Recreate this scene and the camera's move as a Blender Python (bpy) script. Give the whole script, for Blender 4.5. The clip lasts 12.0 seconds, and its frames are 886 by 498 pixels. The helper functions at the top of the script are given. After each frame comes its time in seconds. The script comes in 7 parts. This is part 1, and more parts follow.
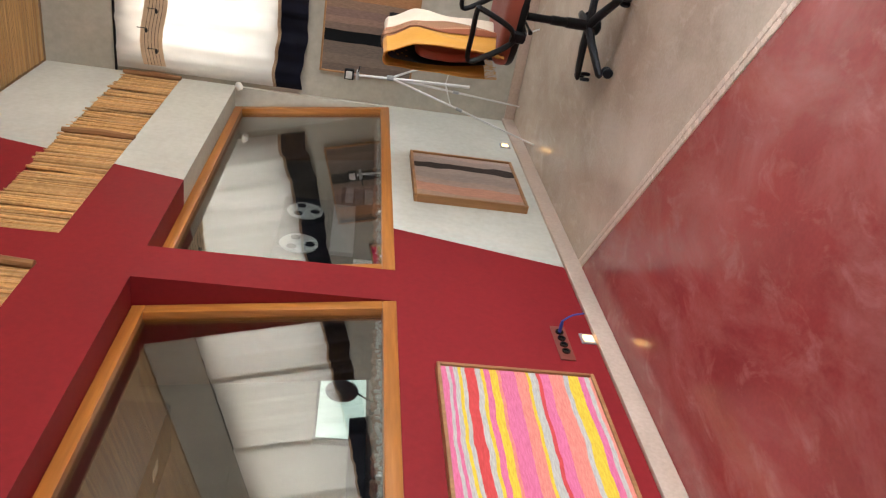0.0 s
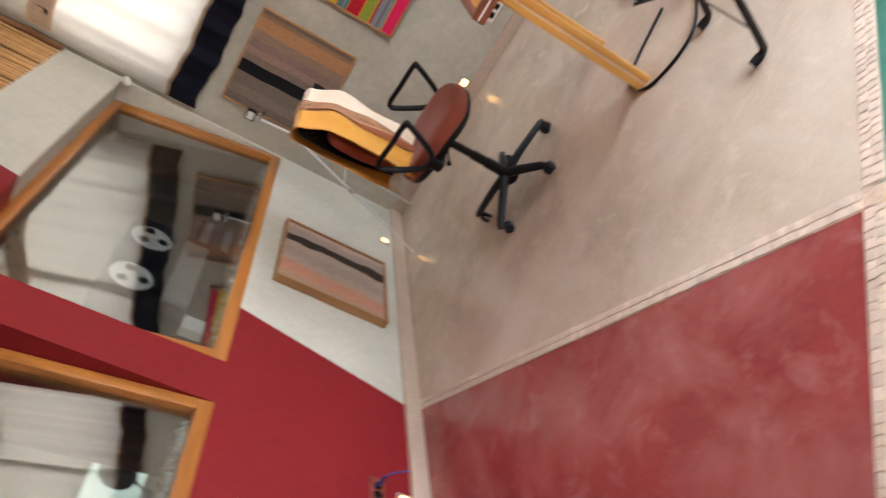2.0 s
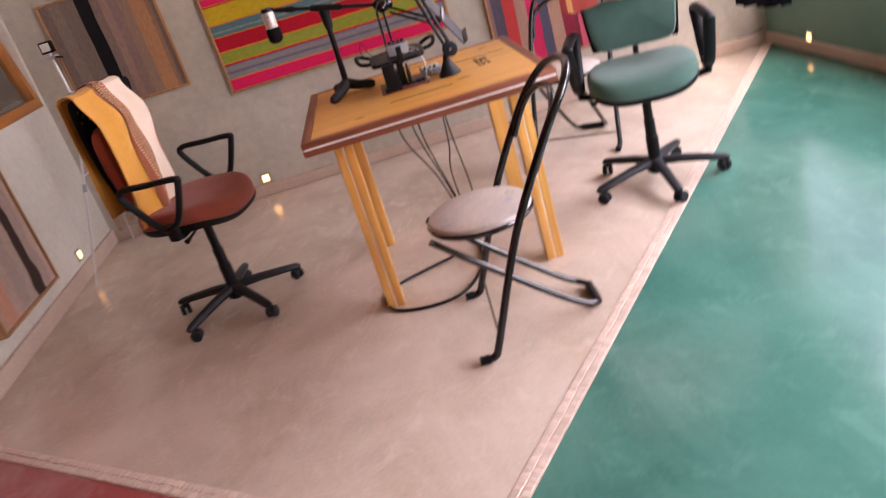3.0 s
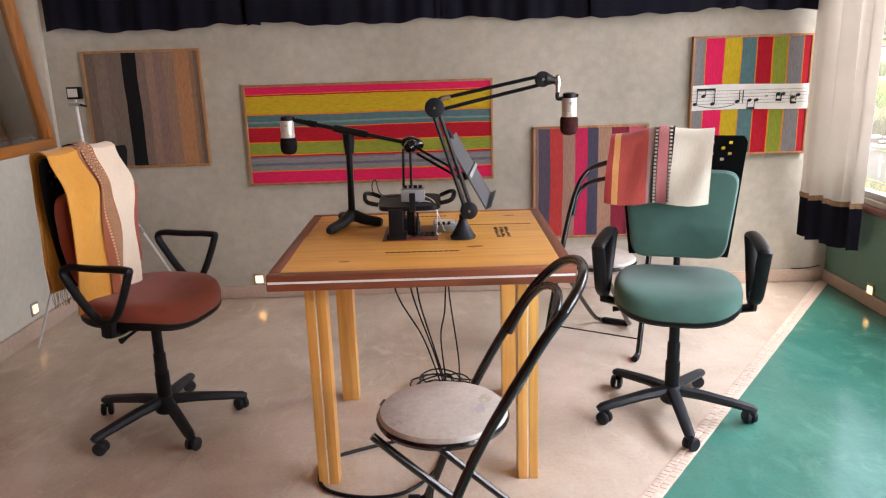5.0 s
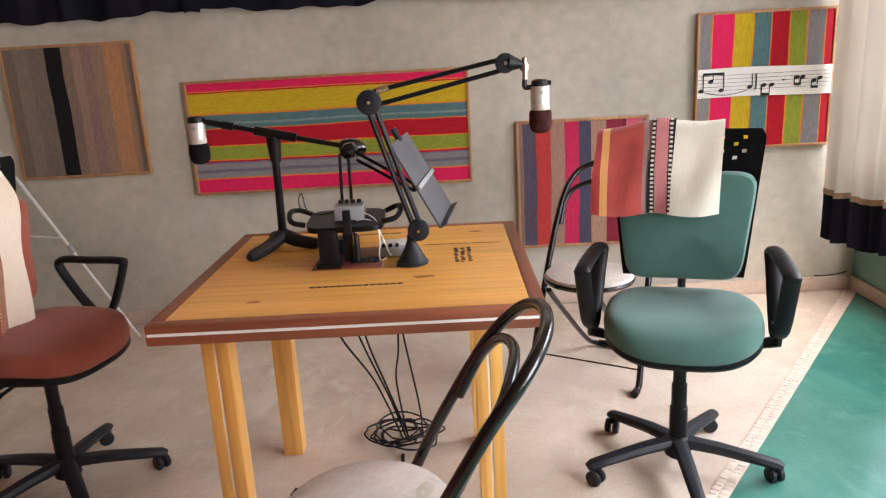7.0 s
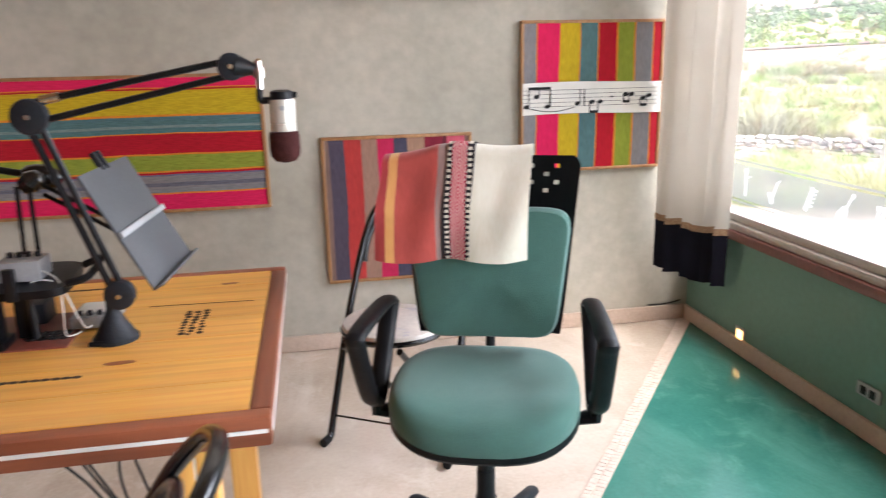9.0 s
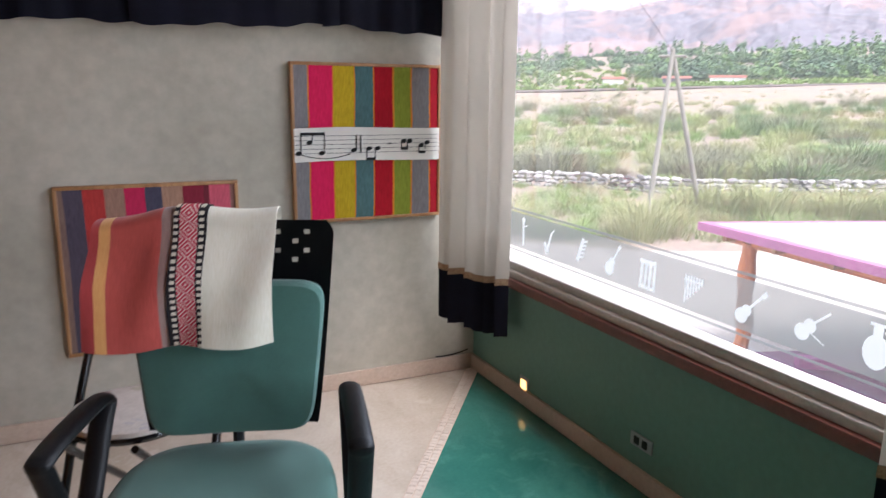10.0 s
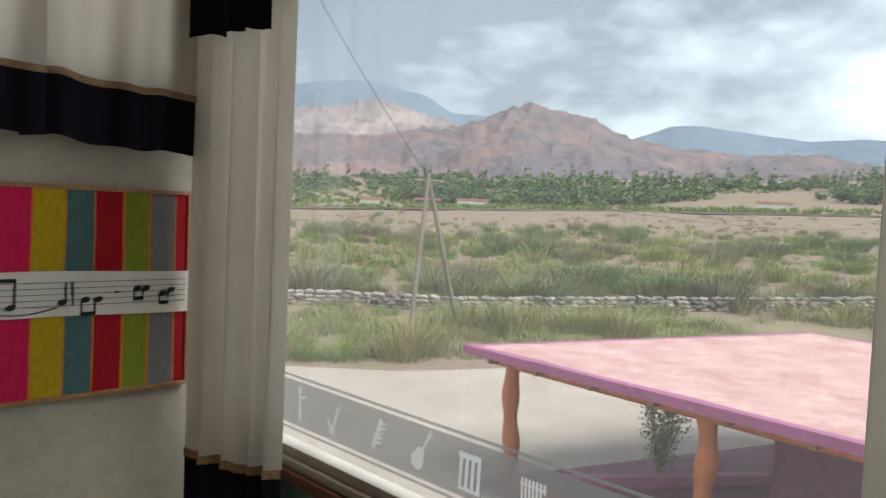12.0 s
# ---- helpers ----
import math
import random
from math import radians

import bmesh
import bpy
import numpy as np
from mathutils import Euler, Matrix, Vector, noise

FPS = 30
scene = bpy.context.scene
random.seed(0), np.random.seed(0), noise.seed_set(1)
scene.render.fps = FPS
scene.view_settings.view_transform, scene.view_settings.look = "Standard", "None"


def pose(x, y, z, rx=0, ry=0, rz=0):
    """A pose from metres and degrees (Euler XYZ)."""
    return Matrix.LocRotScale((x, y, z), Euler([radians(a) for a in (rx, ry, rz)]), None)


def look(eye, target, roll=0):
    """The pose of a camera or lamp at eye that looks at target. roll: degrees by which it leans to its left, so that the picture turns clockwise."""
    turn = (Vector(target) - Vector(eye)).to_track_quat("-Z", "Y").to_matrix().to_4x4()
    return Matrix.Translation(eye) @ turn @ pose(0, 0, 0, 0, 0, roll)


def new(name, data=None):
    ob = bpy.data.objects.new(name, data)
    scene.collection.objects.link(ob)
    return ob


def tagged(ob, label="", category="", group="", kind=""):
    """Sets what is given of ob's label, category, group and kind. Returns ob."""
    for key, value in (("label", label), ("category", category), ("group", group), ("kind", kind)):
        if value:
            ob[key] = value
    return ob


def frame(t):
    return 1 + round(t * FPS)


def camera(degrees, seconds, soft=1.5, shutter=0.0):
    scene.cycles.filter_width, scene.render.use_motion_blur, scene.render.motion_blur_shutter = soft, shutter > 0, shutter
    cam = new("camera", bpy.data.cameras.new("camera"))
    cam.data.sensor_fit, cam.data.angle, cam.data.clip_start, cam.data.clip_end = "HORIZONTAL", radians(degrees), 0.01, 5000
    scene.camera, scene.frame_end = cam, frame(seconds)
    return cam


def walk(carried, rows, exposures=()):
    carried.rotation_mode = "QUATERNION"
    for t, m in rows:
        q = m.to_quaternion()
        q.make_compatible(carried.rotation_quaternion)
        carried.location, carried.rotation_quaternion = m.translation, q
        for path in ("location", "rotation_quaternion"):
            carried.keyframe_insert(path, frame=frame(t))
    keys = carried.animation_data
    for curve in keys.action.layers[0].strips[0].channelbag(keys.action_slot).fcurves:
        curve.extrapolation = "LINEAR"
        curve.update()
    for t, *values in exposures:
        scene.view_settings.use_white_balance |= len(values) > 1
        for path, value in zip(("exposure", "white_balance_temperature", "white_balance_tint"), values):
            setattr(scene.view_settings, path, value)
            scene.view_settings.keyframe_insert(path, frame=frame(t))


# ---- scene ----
cam = camera(62.4, 12.0, 1.15, 0.3)
PATH = [
    (0, (-0.106, -0.079, 1.258), (-1.064, 1.652, 0.966), -84.0),
    (0.5, (-0.12, 0.082, 1.265), (-1.122, 1.796, 1.02), -86.6),
    (1, (-0.13, 0.196, 1.266), (-1.102, 1.932, 1.064), -86.8),
    (1.5, (-0.084, 0.253, 1.283), (-0.99, 2.017, 1.019), -80.1),
    (2, (0.069, 0.322, 1.364), (-0.655, 2.075, 0.728), -63.8),
    (2.5, (0.112, 0.383, 1.34), (-0.225, 2.129, 0.424), -39.8),
    (3, (0.168, 0.499, 1.375), (0.179, 2.325, 0.559), -17.0),
    (3.5, (0.196, 0.621, 1.4), (0.354, 2.542, 0.867), -4.8),
    (5.5, (0.417, 1.08, 1.382), (0.405, 3.017, 0.883), -1.9),
    (6, (0.465, 1.247, 1.368), (0.476, 3.182, 0.862), -2.6),
    (6.5, (0.497, 1.358, 1.356), (0.465, 3.288, 0.835), -3.2),
    (8.5, (0.76, 1.843, 1.34), (0.881, 3.782, 0.864), -1.5),
    (9, (0.852, 1.966, 1.326), (1.188, 3.872, 0.821), -1.3),
    (9.5, (0.997, 2.056, 1.337), (1.616, 3.888, 0.826), 0.0),
    (10, (1.056, 2.166, 1.362), (1.893, 3.934, 0.942), 0.6),
    (10.5, (1.114, 2.321, 1.374), (2.121, 4.017, 1.044), 0.3),
    (11, (1.207, 2.449, 1.38), (2.319, 4.087, 1.096), 1.8),
    (11.5, (1.286, 2.594, 1.405), (2.516, 4.16, 1.221), 2.7),
    (12, (1.348, 2.762, 1.434), (2.732, 4.203, 1.342), 2.4),
]
EXPOSURES = [(0.0, 2.75, 6200, 10), (1.5, 2.72, 6200, 10), (2.0, 2.6, 6280, 12), (2.5, 2.6, 6350, 15), (3.0, 2.36, 6700, 36), (3.5, 2.28, 6500, 38), (5.5, 2.31, 6400, 16), (6.5, 2.33, 6450, 18), (9.0, 2.38, 6150, 16), (9.6, 2.0, 6000, 17), (10.0, 1.58, 5850, 16), (10.5, 1.1, 6100, 10), (11.0, 0.8, 6300, 9), (11.5, 0.72, 6350, 5), (12.0, 0.4, 6350, 7)]
walk(cam, [(t, look(eye, target, roll)) for t, eye, target, roll in PATH], EXPOSURES)

# ---- world and light ----
world = bpy.data.worlds.new("overcast_sky")
scene.world = world
world.use_nodes = True
wt = world.node_tree
wt.nodes.clear()
w_out = wt.nodes.new("ShaderNodeOutputWorld")
w_bg = wt.nodes.new("ShaderNodeBackground")
w_sky = wt.nodes.new("ShaderNodeTexSky")
w_sky.sky_type = "NISHITA"
w_sky.sun_disc = False
w_sky.sun_elevation = radians(52)
w_sky.sun_rotation = radians(167)
w_tc = wt.nodes.new("ShaderNodeTexCoord")
w_map = wt.nodes.new("ShaderNodeMapping")
w_map.inputs["Scale"].default_value = (1.6, 1.6, 3.6)
w_n1 = wt.nodes.new("ShaderNodeTexNoise")
w_n1.inputs["Scale"].default_value = 1.5
w_n1.inputs["Detail"].default_value = 7
w_n1.inputs["Roughness"].default_value = 0.55
w_ramp = wt.nodes.new("ShaderNodeValToRGB")
w_ramp.color_ramp.elements[0].position = 0.42
w_ramp.color_ramp.elements[0].color = (0.24, 0.275, 0.32, 1)
w_ramp.color_ramp.elements[1].position = 0.60
w_ramp.color_ramp.elements[1].color = (0.74, 0.79, 0.82, 1)
w_dim = wt.nodes.new("ShaderNodeMix")
w_dim.data_type = "RGBA"
w_dim.blend_type = "MULTIPLY"
w_dim.inputs[0].default_value = 1.0
w_dim.inputs[7].default_value = (0.09, 0.09, 0.09, 1)
w_mix = wt.nodes.new("ShaderNodeMix")
w_mix.data_type = "RGBA"
w_mix.inputs[0].default_value = 0.86
wt.links.new(w_tc.outputs["Generated"], w_map.inputs["Vector"])
wt.links.new(w_map.outputs[0], w_n1.inputs["Vector"])
wt.links.new(w_n1.outputs[0], w_ramp.inputs[0])
wt.links.new(w_sky.outputs[0], w_dim.inputs[6])
wt.links.new(w_dim.outputs[2], w_mix.inputs[6])
wt.links.new(w_ramp.outputs[0], w_mix.inputs[7])
wt.links.new(w_mix.outputs[2], w_bg.inputs["Color"])
w_bg.inputs["Strength"].default_value = 1.5
wt.links.new(w_bg.outputs[0], w_out.inputs[0])

sun = new("sun", bpy.data.lights.new("sun", "SUN"))
sun.data.energy = 3.4
sun.data.angle = radians(45)
sun.data.color = (1.0, 0.95, 0.88)
sun.matrix_world = look((6, -26, 44), (0, 2, 0))

# unseen area lamp added behind the back wall's high curtained window, for daylight
sky_lamp = new("daylight_fill", bpy.data.lights.new("daylight_fill", "AREA"))
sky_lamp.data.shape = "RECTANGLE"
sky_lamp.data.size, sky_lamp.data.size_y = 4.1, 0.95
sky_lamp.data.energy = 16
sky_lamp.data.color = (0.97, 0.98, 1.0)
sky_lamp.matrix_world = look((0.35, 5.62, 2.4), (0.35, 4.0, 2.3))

# fill lamp added in the long window's opening, beside the curtained end, boosting daylight
side_lamp = new("daylight_fill", bpy.data.lights.new("daylight_fill", "AREA"))
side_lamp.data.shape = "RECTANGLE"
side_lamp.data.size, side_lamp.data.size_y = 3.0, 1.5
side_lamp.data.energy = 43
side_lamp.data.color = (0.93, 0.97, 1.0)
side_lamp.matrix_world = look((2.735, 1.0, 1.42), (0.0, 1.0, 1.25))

# out-of-view lamp added outside, just above the long window, to strengthen the sky
upper_lamp = new("daylight_fill", bpy.data.lights.new("daylight_fill", "AREA"))
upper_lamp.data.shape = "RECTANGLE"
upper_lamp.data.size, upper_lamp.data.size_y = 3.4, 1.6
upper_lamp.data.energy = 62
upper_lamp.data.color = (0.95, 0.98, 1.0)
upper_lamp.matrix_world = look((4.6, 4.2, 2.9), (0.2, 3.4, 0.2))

# ---- materials ----


def mat(name, col, rough=0.6, metal=0.0, col2=None, var=0.18, scale=5.0, fine=60.0, bump=0.05, spec=0.5, coat=0.0, stretch=(1, 1, 1), random_tint=0.0, sheen=0.0):
    """Two scales of noise mix two tones; the finer one also gives relief and uneven gloss."""
    m = bpy.data.materials.new(name)
    m.use_nodes = True
    nt = m.node_tree
    b = nt.nodes["Principled BSDF"]
    b.inputs["Metallic"].default_value = metal
    b.inputs["Specular IOR Level"].default_value = spec
    b.inputs["Coat Weight"].default_value = coat
    b.inputs["Sheen Weight"].default_value = sheen
    tc = nt.nodes.new("ShaderNodeTexCoord")
    mp = nt.nodes.new("ShaderNodeMapping")
    mp.inputs["Scale"].default_value = stretch
    nt.links.new(tc.outputs["Object"], mp.inputs["Vector"])
    n1 = nt.nodes.new("ShaderNodeTexNoise")
    n1.inputs["Scale"].default_value = scale
    n1.inputs["Detail"].default_value = 6
    n1.inputs["Roughness"].default_value = 0.6
    n2 = nt.nodes.new("ShaderNodeTexNoise")
    n2.inputs["Scale"].default_value = fine
    n2.inputs["Detail"].default_value = 4
    for n in (n1, n2):
        nt.links.new(mp.outputs[0], n.inputs["Vector"])
    c2 = col2 or tuple(max(0.0, c * (1 - var)) for c in col)
    c1 = col if col2 else tuple(min(1.0, c * (1 + var)) for c in col)
    ramp = nt.nodes.new("ShaderNodeValToRGB")
    ramp.color_ramp.elements[0].position, ramp.color_ramp.elements[0].color = 0.33, (*c2, 1)
    ramp.color_ramp.elements[1].position, ramp.color_ramp.elements[1].color = 0.67, (*c1, 1)
    nt.links.new(n1.outputs[0], ramp.inputs[0])
    mx = nt.nodes.new("ShaderNodeMix")
    mx.data_type, mx.blend_type = "RGBA", "OVERLAY"
    mx.inputs[0].default_value = min(1.0, var * 1.5)
    nt.links.new(ramp.outputs[0], mx.inputs[6])
    nt.links.new(n2.outputs[0], mx.inputs[7])
    last = mx.outputs[2]
    if random_tint:
        oi = nt.nodes.new("ShaderNodeObjectInfo")
        hv = nt.nodes.new("ShaderNodeHueSaturation")
        mr = nt.nodes.new("ShaderNodeMapRange")
        mr.inputs["To Min"].default_value, mr.inputs["To Max"].default_value = 1 - random_tint, 1 + random_tint
        nt.links.new(oi.outputs["Random"], mr.inputs["Value"])
        nt.links.new(mr.outputs[0], hv.inputs["Value"])
        nt.links.new(last, hv.inputs["Color"])
        last = hv.outputs[0]
    nt.links.new(last, b.inputs["Base Color"])
    rr = nt.nodes.new("ShaderNodeMapRange")
    rr.inputs["To Min"].default_value, rr.inputs["To Max"].default_value = max(0.02, rough * 0.8), min(1.0, rough * 1.2)
    nt.links.new(n1.outputs[0], rr.inputs["Value"])
    nt.links.new(rr.outputs[0], b.inputs["Roughness"])
    if bump:
        bp = nt.nodes.new("ShaderNodeBump")
        bp.inputs["Strength"].default_value = min(1.0, bump * 4)
        bp.inputs["Distance"].default_value = 0.004
        nt.links.new(n2.outputs[0], bp.inputs["Height"])
        nt.links.new(bp.outputs[0], b.inputs["Normal"])
    return m


def wood(name, light, dark, axis="x", rough=0.35, scale=3.0, coat=0.2):
    """Grain drawn out along one axis."""
    st = {"x": (0.12, 1.6, 1.6), "y": (1.6, 0.12, 1.6), "z": (1.6, 1.6, 0.12)}[axis]
    m = mat(name, light, rough, 0, dark, 0.22, scale * 3, 45, 0.03, stretch=st, coat=coat)
    nt = m.node_tree
    b = nt.nodes["Principled BSDF"]
    src = [l for l in nt.links if l.to_socket == b.inputs["Base Color"]][0].from_socket
    mp = [n for n in nt.nodes if n.bl_idname == "ShaderNodeMapping"][0]
    oi = nt.nodes.new("ShaderNodeObjectInfo")
    sh = nt.nodes.new("ShaderNodeMath")
    sh.operation = "MULTIPLY"
    sh.inputs[1].default_value = 9.0
    cb = nt.nodes.new("ShaderNodeCombineXYZ")
    nt.links.new(oi.outputs["Random"], sh.inputs[0])
    for k in range(3):
        nt.links.new(sh.outputs[0], cb.inputs[k])
    nt.links.new(cb.outputs[0], mp.inputs["Location"])
    wv = nt.nodes.new("ShaderNodeTexWave")
    wv.bands_direction = "Y" if axis == "x" else "X"
    wv.inputs["Scale"].default_value = 3.2
    wv.inputs["Distortion"].default_value = 14.0
    wv.inputs["Detail"].default_value = 4
    wv.inputs["Detail Scale"].default_value = 0.9
    nt.links.new(mp.outputs[0], wv.inputs["Vector"])
    rm = nt.nodes.new("ShaderNodeMapRange")
    rm.inputs["From Min"].default_value, rm.inputs["From Max"].default_value = 0.62, 0.95
    rm.inputs["To Max"].default_value = 0.30
    nt.links.new(wv.outputs["Fac"], rm.inputs["Value"])
    mx = nt.nodes.new("ShaderNodeMix")
    mx.data_type = "RGBA"
    mx.inputs[7].default_value = tuple(c * 0.72 for c in dark) + (1,)
    nt.links.new(rm.outputs[0], mx.inputs[0])
    nt.links.new(src, mx.inputs[6])
    nt.links.new(mx.outputs[2], b.inputs["Base Color"])
    return m


def stripes(name, axis, lo, hi, bands, rough=0.9, wave=0.004, weave=260.0, strength=0.42):
    """Woven bands along one object axis: (end fraction, colour) from lo to hi."""
    m = bpy.data.materials.new(name)
    m.use_nodes = True
    nt = m.node_tree
    b = nt.nodes["Principled BSDF"]
    b.inputs["Roughness"].default_value = rough
    b.inputs["Specular IOR Level"].default_value = 0.15
    b.inputs["Sheen Weight"].default_value = 0.15
    tc = nt.nodes.new("ShaderNodeTexCoord")
    sx = nt.nodes.new("ShaderNodeSeparateXYZ")
    nt.links.new(tc.outputs["Object"], sx.inputs[0])
    nz = nt.nodes.new("ShaderNodeTexNoise")
    nz.inputs["Scale"].default_value = 3.5
    nz.inputs["Detail"].default_value = 3
    nt.links.new(tc.outputs["Object"], nz.inputs["Vector"])
    off = nt.nodes.new("ShaderNodeMath")
    off.operation = "MULTIPLY_ADD"
    off.inputs[1].default_value = wave * 4
    nt.links.new(nz.outputs[0], off.inputs[0])
    nt.links.new(sx.outputs["xyz".index(axis)], off.inputs[2])
    mr = nt.nodes.new("ShaderNodeMapRange")
    mr.inputs["From Min"].default_value, mr.inputs["From Max"].default_value = lo + wave * 2, hi + wave * 2
    nt.links.new(off.outputs[0], mr.inputs["Value"])
    ramp = nt.nodes.new("ShaderNodeValToRGB")
    cr = ramp.color_ramp
    cr.interpolation = "CONSTANT"
    start = 0.0
    for i, (end, col) in enumerate(bands):
        e = cr.elements[0] if i == 0 else (cr.elements[1] if i == 1 else cr.elements.new(start))
        e.position, e.color = start, (*col, 1)
        start = end
    nt.links.new(mr.outputs[0], ramp.inputs[0])
    fine = nt.nodes.new("ShaderNodeTexNoise")
    fine.inputs["Scale"].default_value = weave
    fine.inputs["Detail"].default_value = 2
    sm = nt.nodes.new("ShaderNodeMapping")
    sm.inputs["Scale"].default_value = tuple(1.0 if a == axis else 0.12 for a in "xyz")
    nt.links.new(tc.outputs["Object"], sm.inputs["Vector"])
    nt.links.new(sm.outputs[0], fine.inputs["Vector"])
    mx = nt.nodes.new("ShaderNodeMix")
    mx.data_type, mx.blend_type = "RGBA", "OVERLAY"
    mx.inputs[0].default_value = strength
    nt.links.new(ramp.outputs[0], mx.inputs[6])
    nt.links.new(fine.outputs[0], mx.inputs[7])
    nt.links.new(mx.outputs[2], b.inputs["Base Color"])
    bp = nt.nodes.new("ShaderNodeBump")
    bp.inputs["Strength"].default_value = 0.35
    bp.inputs["Distance"].default_value = 0.002
    nt.links.new(fine.outputs[0], bp.inputs["Height"])
    nt.links.new(bp.outputs[0], b.inputs["Normal"])
    return m


def sheer(name, col, through_light=0.5):
    """Thin cloth that lets daylight through."""
    m = mat(name, col, 0.9, 0, None, 0.08, 6, 220, 0.05, spec=0.1)
    nt = m.node_tree
    b = nt.nodes["Principled BSDF"]
    tr = nt.nodes.new("ShaderNodeBsdfTranslucent")
    tr.inputs["Color"].default_value = (*col, 1)
    ms = nt.nodes.new("ShaderNodeMixShader")
    ms.inputs[0].default_value = through_light
    nt.links.new(b.outputs[0], ms.inputs[1])
    nt.links.new(tr.outputs[0], ms.inputs[2])
    nt.links.new(ms.outputs[0], nt.nodes["Material Output"].inputs[0])
    return m


def glass_mat(name, tint=(1, 1, 1), gloss=1.0, dust_haze=0.0):
    """A clear pane: mostly see-through, with a mirror gloss that grows at grazing angles."""
    m = bpy.data.materials.new(name)
    m.use_nodes = True
    nt = m.node_tree
    nt.nodes.clear()
    out = nt.nodes.new("ShaderNodeOutputMaterial")
    t = nt.nodes.new("ShaderNodeBsdfTransparent")
    t.inputs[0].default_value = (*tint, 1)
    g = nt.nodes.new("ShaderNodeBsdfGlossy")
    g.inputs["Roughness"].default_value = 0.0
    lw = nt.nodes.new("ShaderNodeLayerWeight")
    lw.inputs["Blend"].default_value = 0.5
    pw = nt.nodes.new("ShaderNodeMath")
    pw.operation = "POWER"
    pw.inputs[1].default_value = 4.0
    nt.links.new(lw.outputs["Facing"], pw.inputs[0])
    k = nt.nodes.new("ShaderNodeMath")
    k.operation = "MULTIPLY_ADD"
    k.use_clamp = True
    k.inputs[1].default_value = 0.9
    k.inputs[2].default_value = 0.04 * gloss
    nt.links.new(pw.outputs[0], k.inputs[0])
    ms = nt.nodes.new("ShaderNodeMixShader")
    nt.links.new(k.outputs[0], ms.inputs[0])
    nt.links.new(t.outputs[0], ms.inputs[1])
    nt.links.new(g.outputs[0], ms.inputs[2])
    last = ms
    # dust film that also stands in for outdoor haze and glare
    if dust_haze:
        td = nt.nodes.new("ShaderNodeBsdfTranslucent")
        td.inputs[0].default_value = (0.8, 0.8, 0.78, 1)
        md = nt.nodes.new("ShaderNodeMixShader")
        md.inputs[0].default_value = dust_haze
        nt.links.new(ms.outputs[0], md.inputs[1])
        nt.links.new(td.outputs[0], md.inputs[2])
        last = md
    nt.links.new(last.outputs[0], out.inputs[0])
    return m


def frosted(name, col, cover, share=0.5):
    m = bpy.data.materials.new(name)
    m.use_nodes = True
    nt = m.node_tree
    b = nt.nodes["Principled BSDF"]
    b.inputs["Base Color"].default_value = (*col, 1)
    b.inputs["Roughness"].default_value = 0.7
    tl = nt.nodes.new("ShaderNodeBsdfTranslucent")
    tl.inputs[0].default_value = (*col, 1)
    mb = nt.nodes.new("ShaderNodeMixShader")
    mb.inputs[0].default_value = share
    nt.links.new(b.outputs[0], mb.inputs[1])
    nt.links.new(tl.outputs[0], mb.inputs[2])
    t = nt.nodes.new("ShaderNodeBsdfTransparent")
    ms = nt.nodes.new("ShaderNodeMixShader")
    ms.inputs[0].default_value = cover
    nt.links.new(t.outputs[0], ms.inputs[1])
    nt.links.new(mb.outputs[0], ms.inputs[2])
    nt.links.new(ms.outputs[0], nt.nodes["Material Output"].inputs[0])
    return m


def glow(name, col, power):
    m = bpy.data.materials.new(name)
    m.use_nodes = True
    b = m.node_tree.nodes["Principled BSDF"]
    b.inputs["Base Color"].default_value = (*col, 1)
    b.inputs["Emission Color"].default_value = (*col, 1)
    b.inputs["Emission Strength"].default_value = power
    return m


def cement(name, base, dark, pale, rough, fine=70.0):
    """Hand-trowelled coloured cement: cloudy tones, paler swirled trowel marks, fine speckle, uneven polish."""
    m = mat(name, base, rough, 0, dark, 0.10, 1.3, fine, 0.004, spec=0.5)
    nt = m.node_tree
    b = nt.nodes["Principled BSDF"]
    src = [l for l in nt.links if l.to_socket == b.inputs["Base Color"]][0].from_socket
    tc = nt.nodes.new("ShaderNodeTexCoord")
    last = src
    for scale, turn, lo, hi, amount in ((2.2, 0.5, 0.46, 0.72, 0.55), (8.5, -0.7, 0.54, 0.70, 0.45)):
        mp = nt.nodes.new("ShaderNodeMapping")
        mp.inputs["Rotation"].default_value = (0, 0, turn)
        mp.inputs["Scale"].default_value = (1.0, 0.6, 1.0)
        nz = nt.nodes.new("ShaderNodeTexNoise")
        nz.inputs["Scale"].default_value = scale
        nz.inputs["Detail"].default_value = 9
        nz.inputs["Roughness"].default_value = 0.66
        nz.inputs["Distortion"].default_value = 0.7
        rm = nt.nodes.new("ShaderNodeMapRange")
        rm.inputs["From Min"].default_value, rm.inputs["From Max"].default_value = lo, hi
        rm.inputs["To Max"].default_value = amount
        mx = nt.nodes.new("ShaderNodeMix")
        mx.data_type = "RGBA"
        mx.inputs[7].default_value = (*pale, 1)
        nt.links.new(tc.outputs["Object"], mp.inputs[0])
        nt.links.new(mp.outputs[0], nz.inputs["Vector"])
        nt.links.new(nz.outputs[0], rm.inputs["Value"])
        nt.links.new(rm.outputs[0], mx.inputs[0])
        nt.links.new(last, mx.inputs[6])
        last = mx.outputs[2]
    nt.links.new(last, b.inputs["Base Color"])
    return m


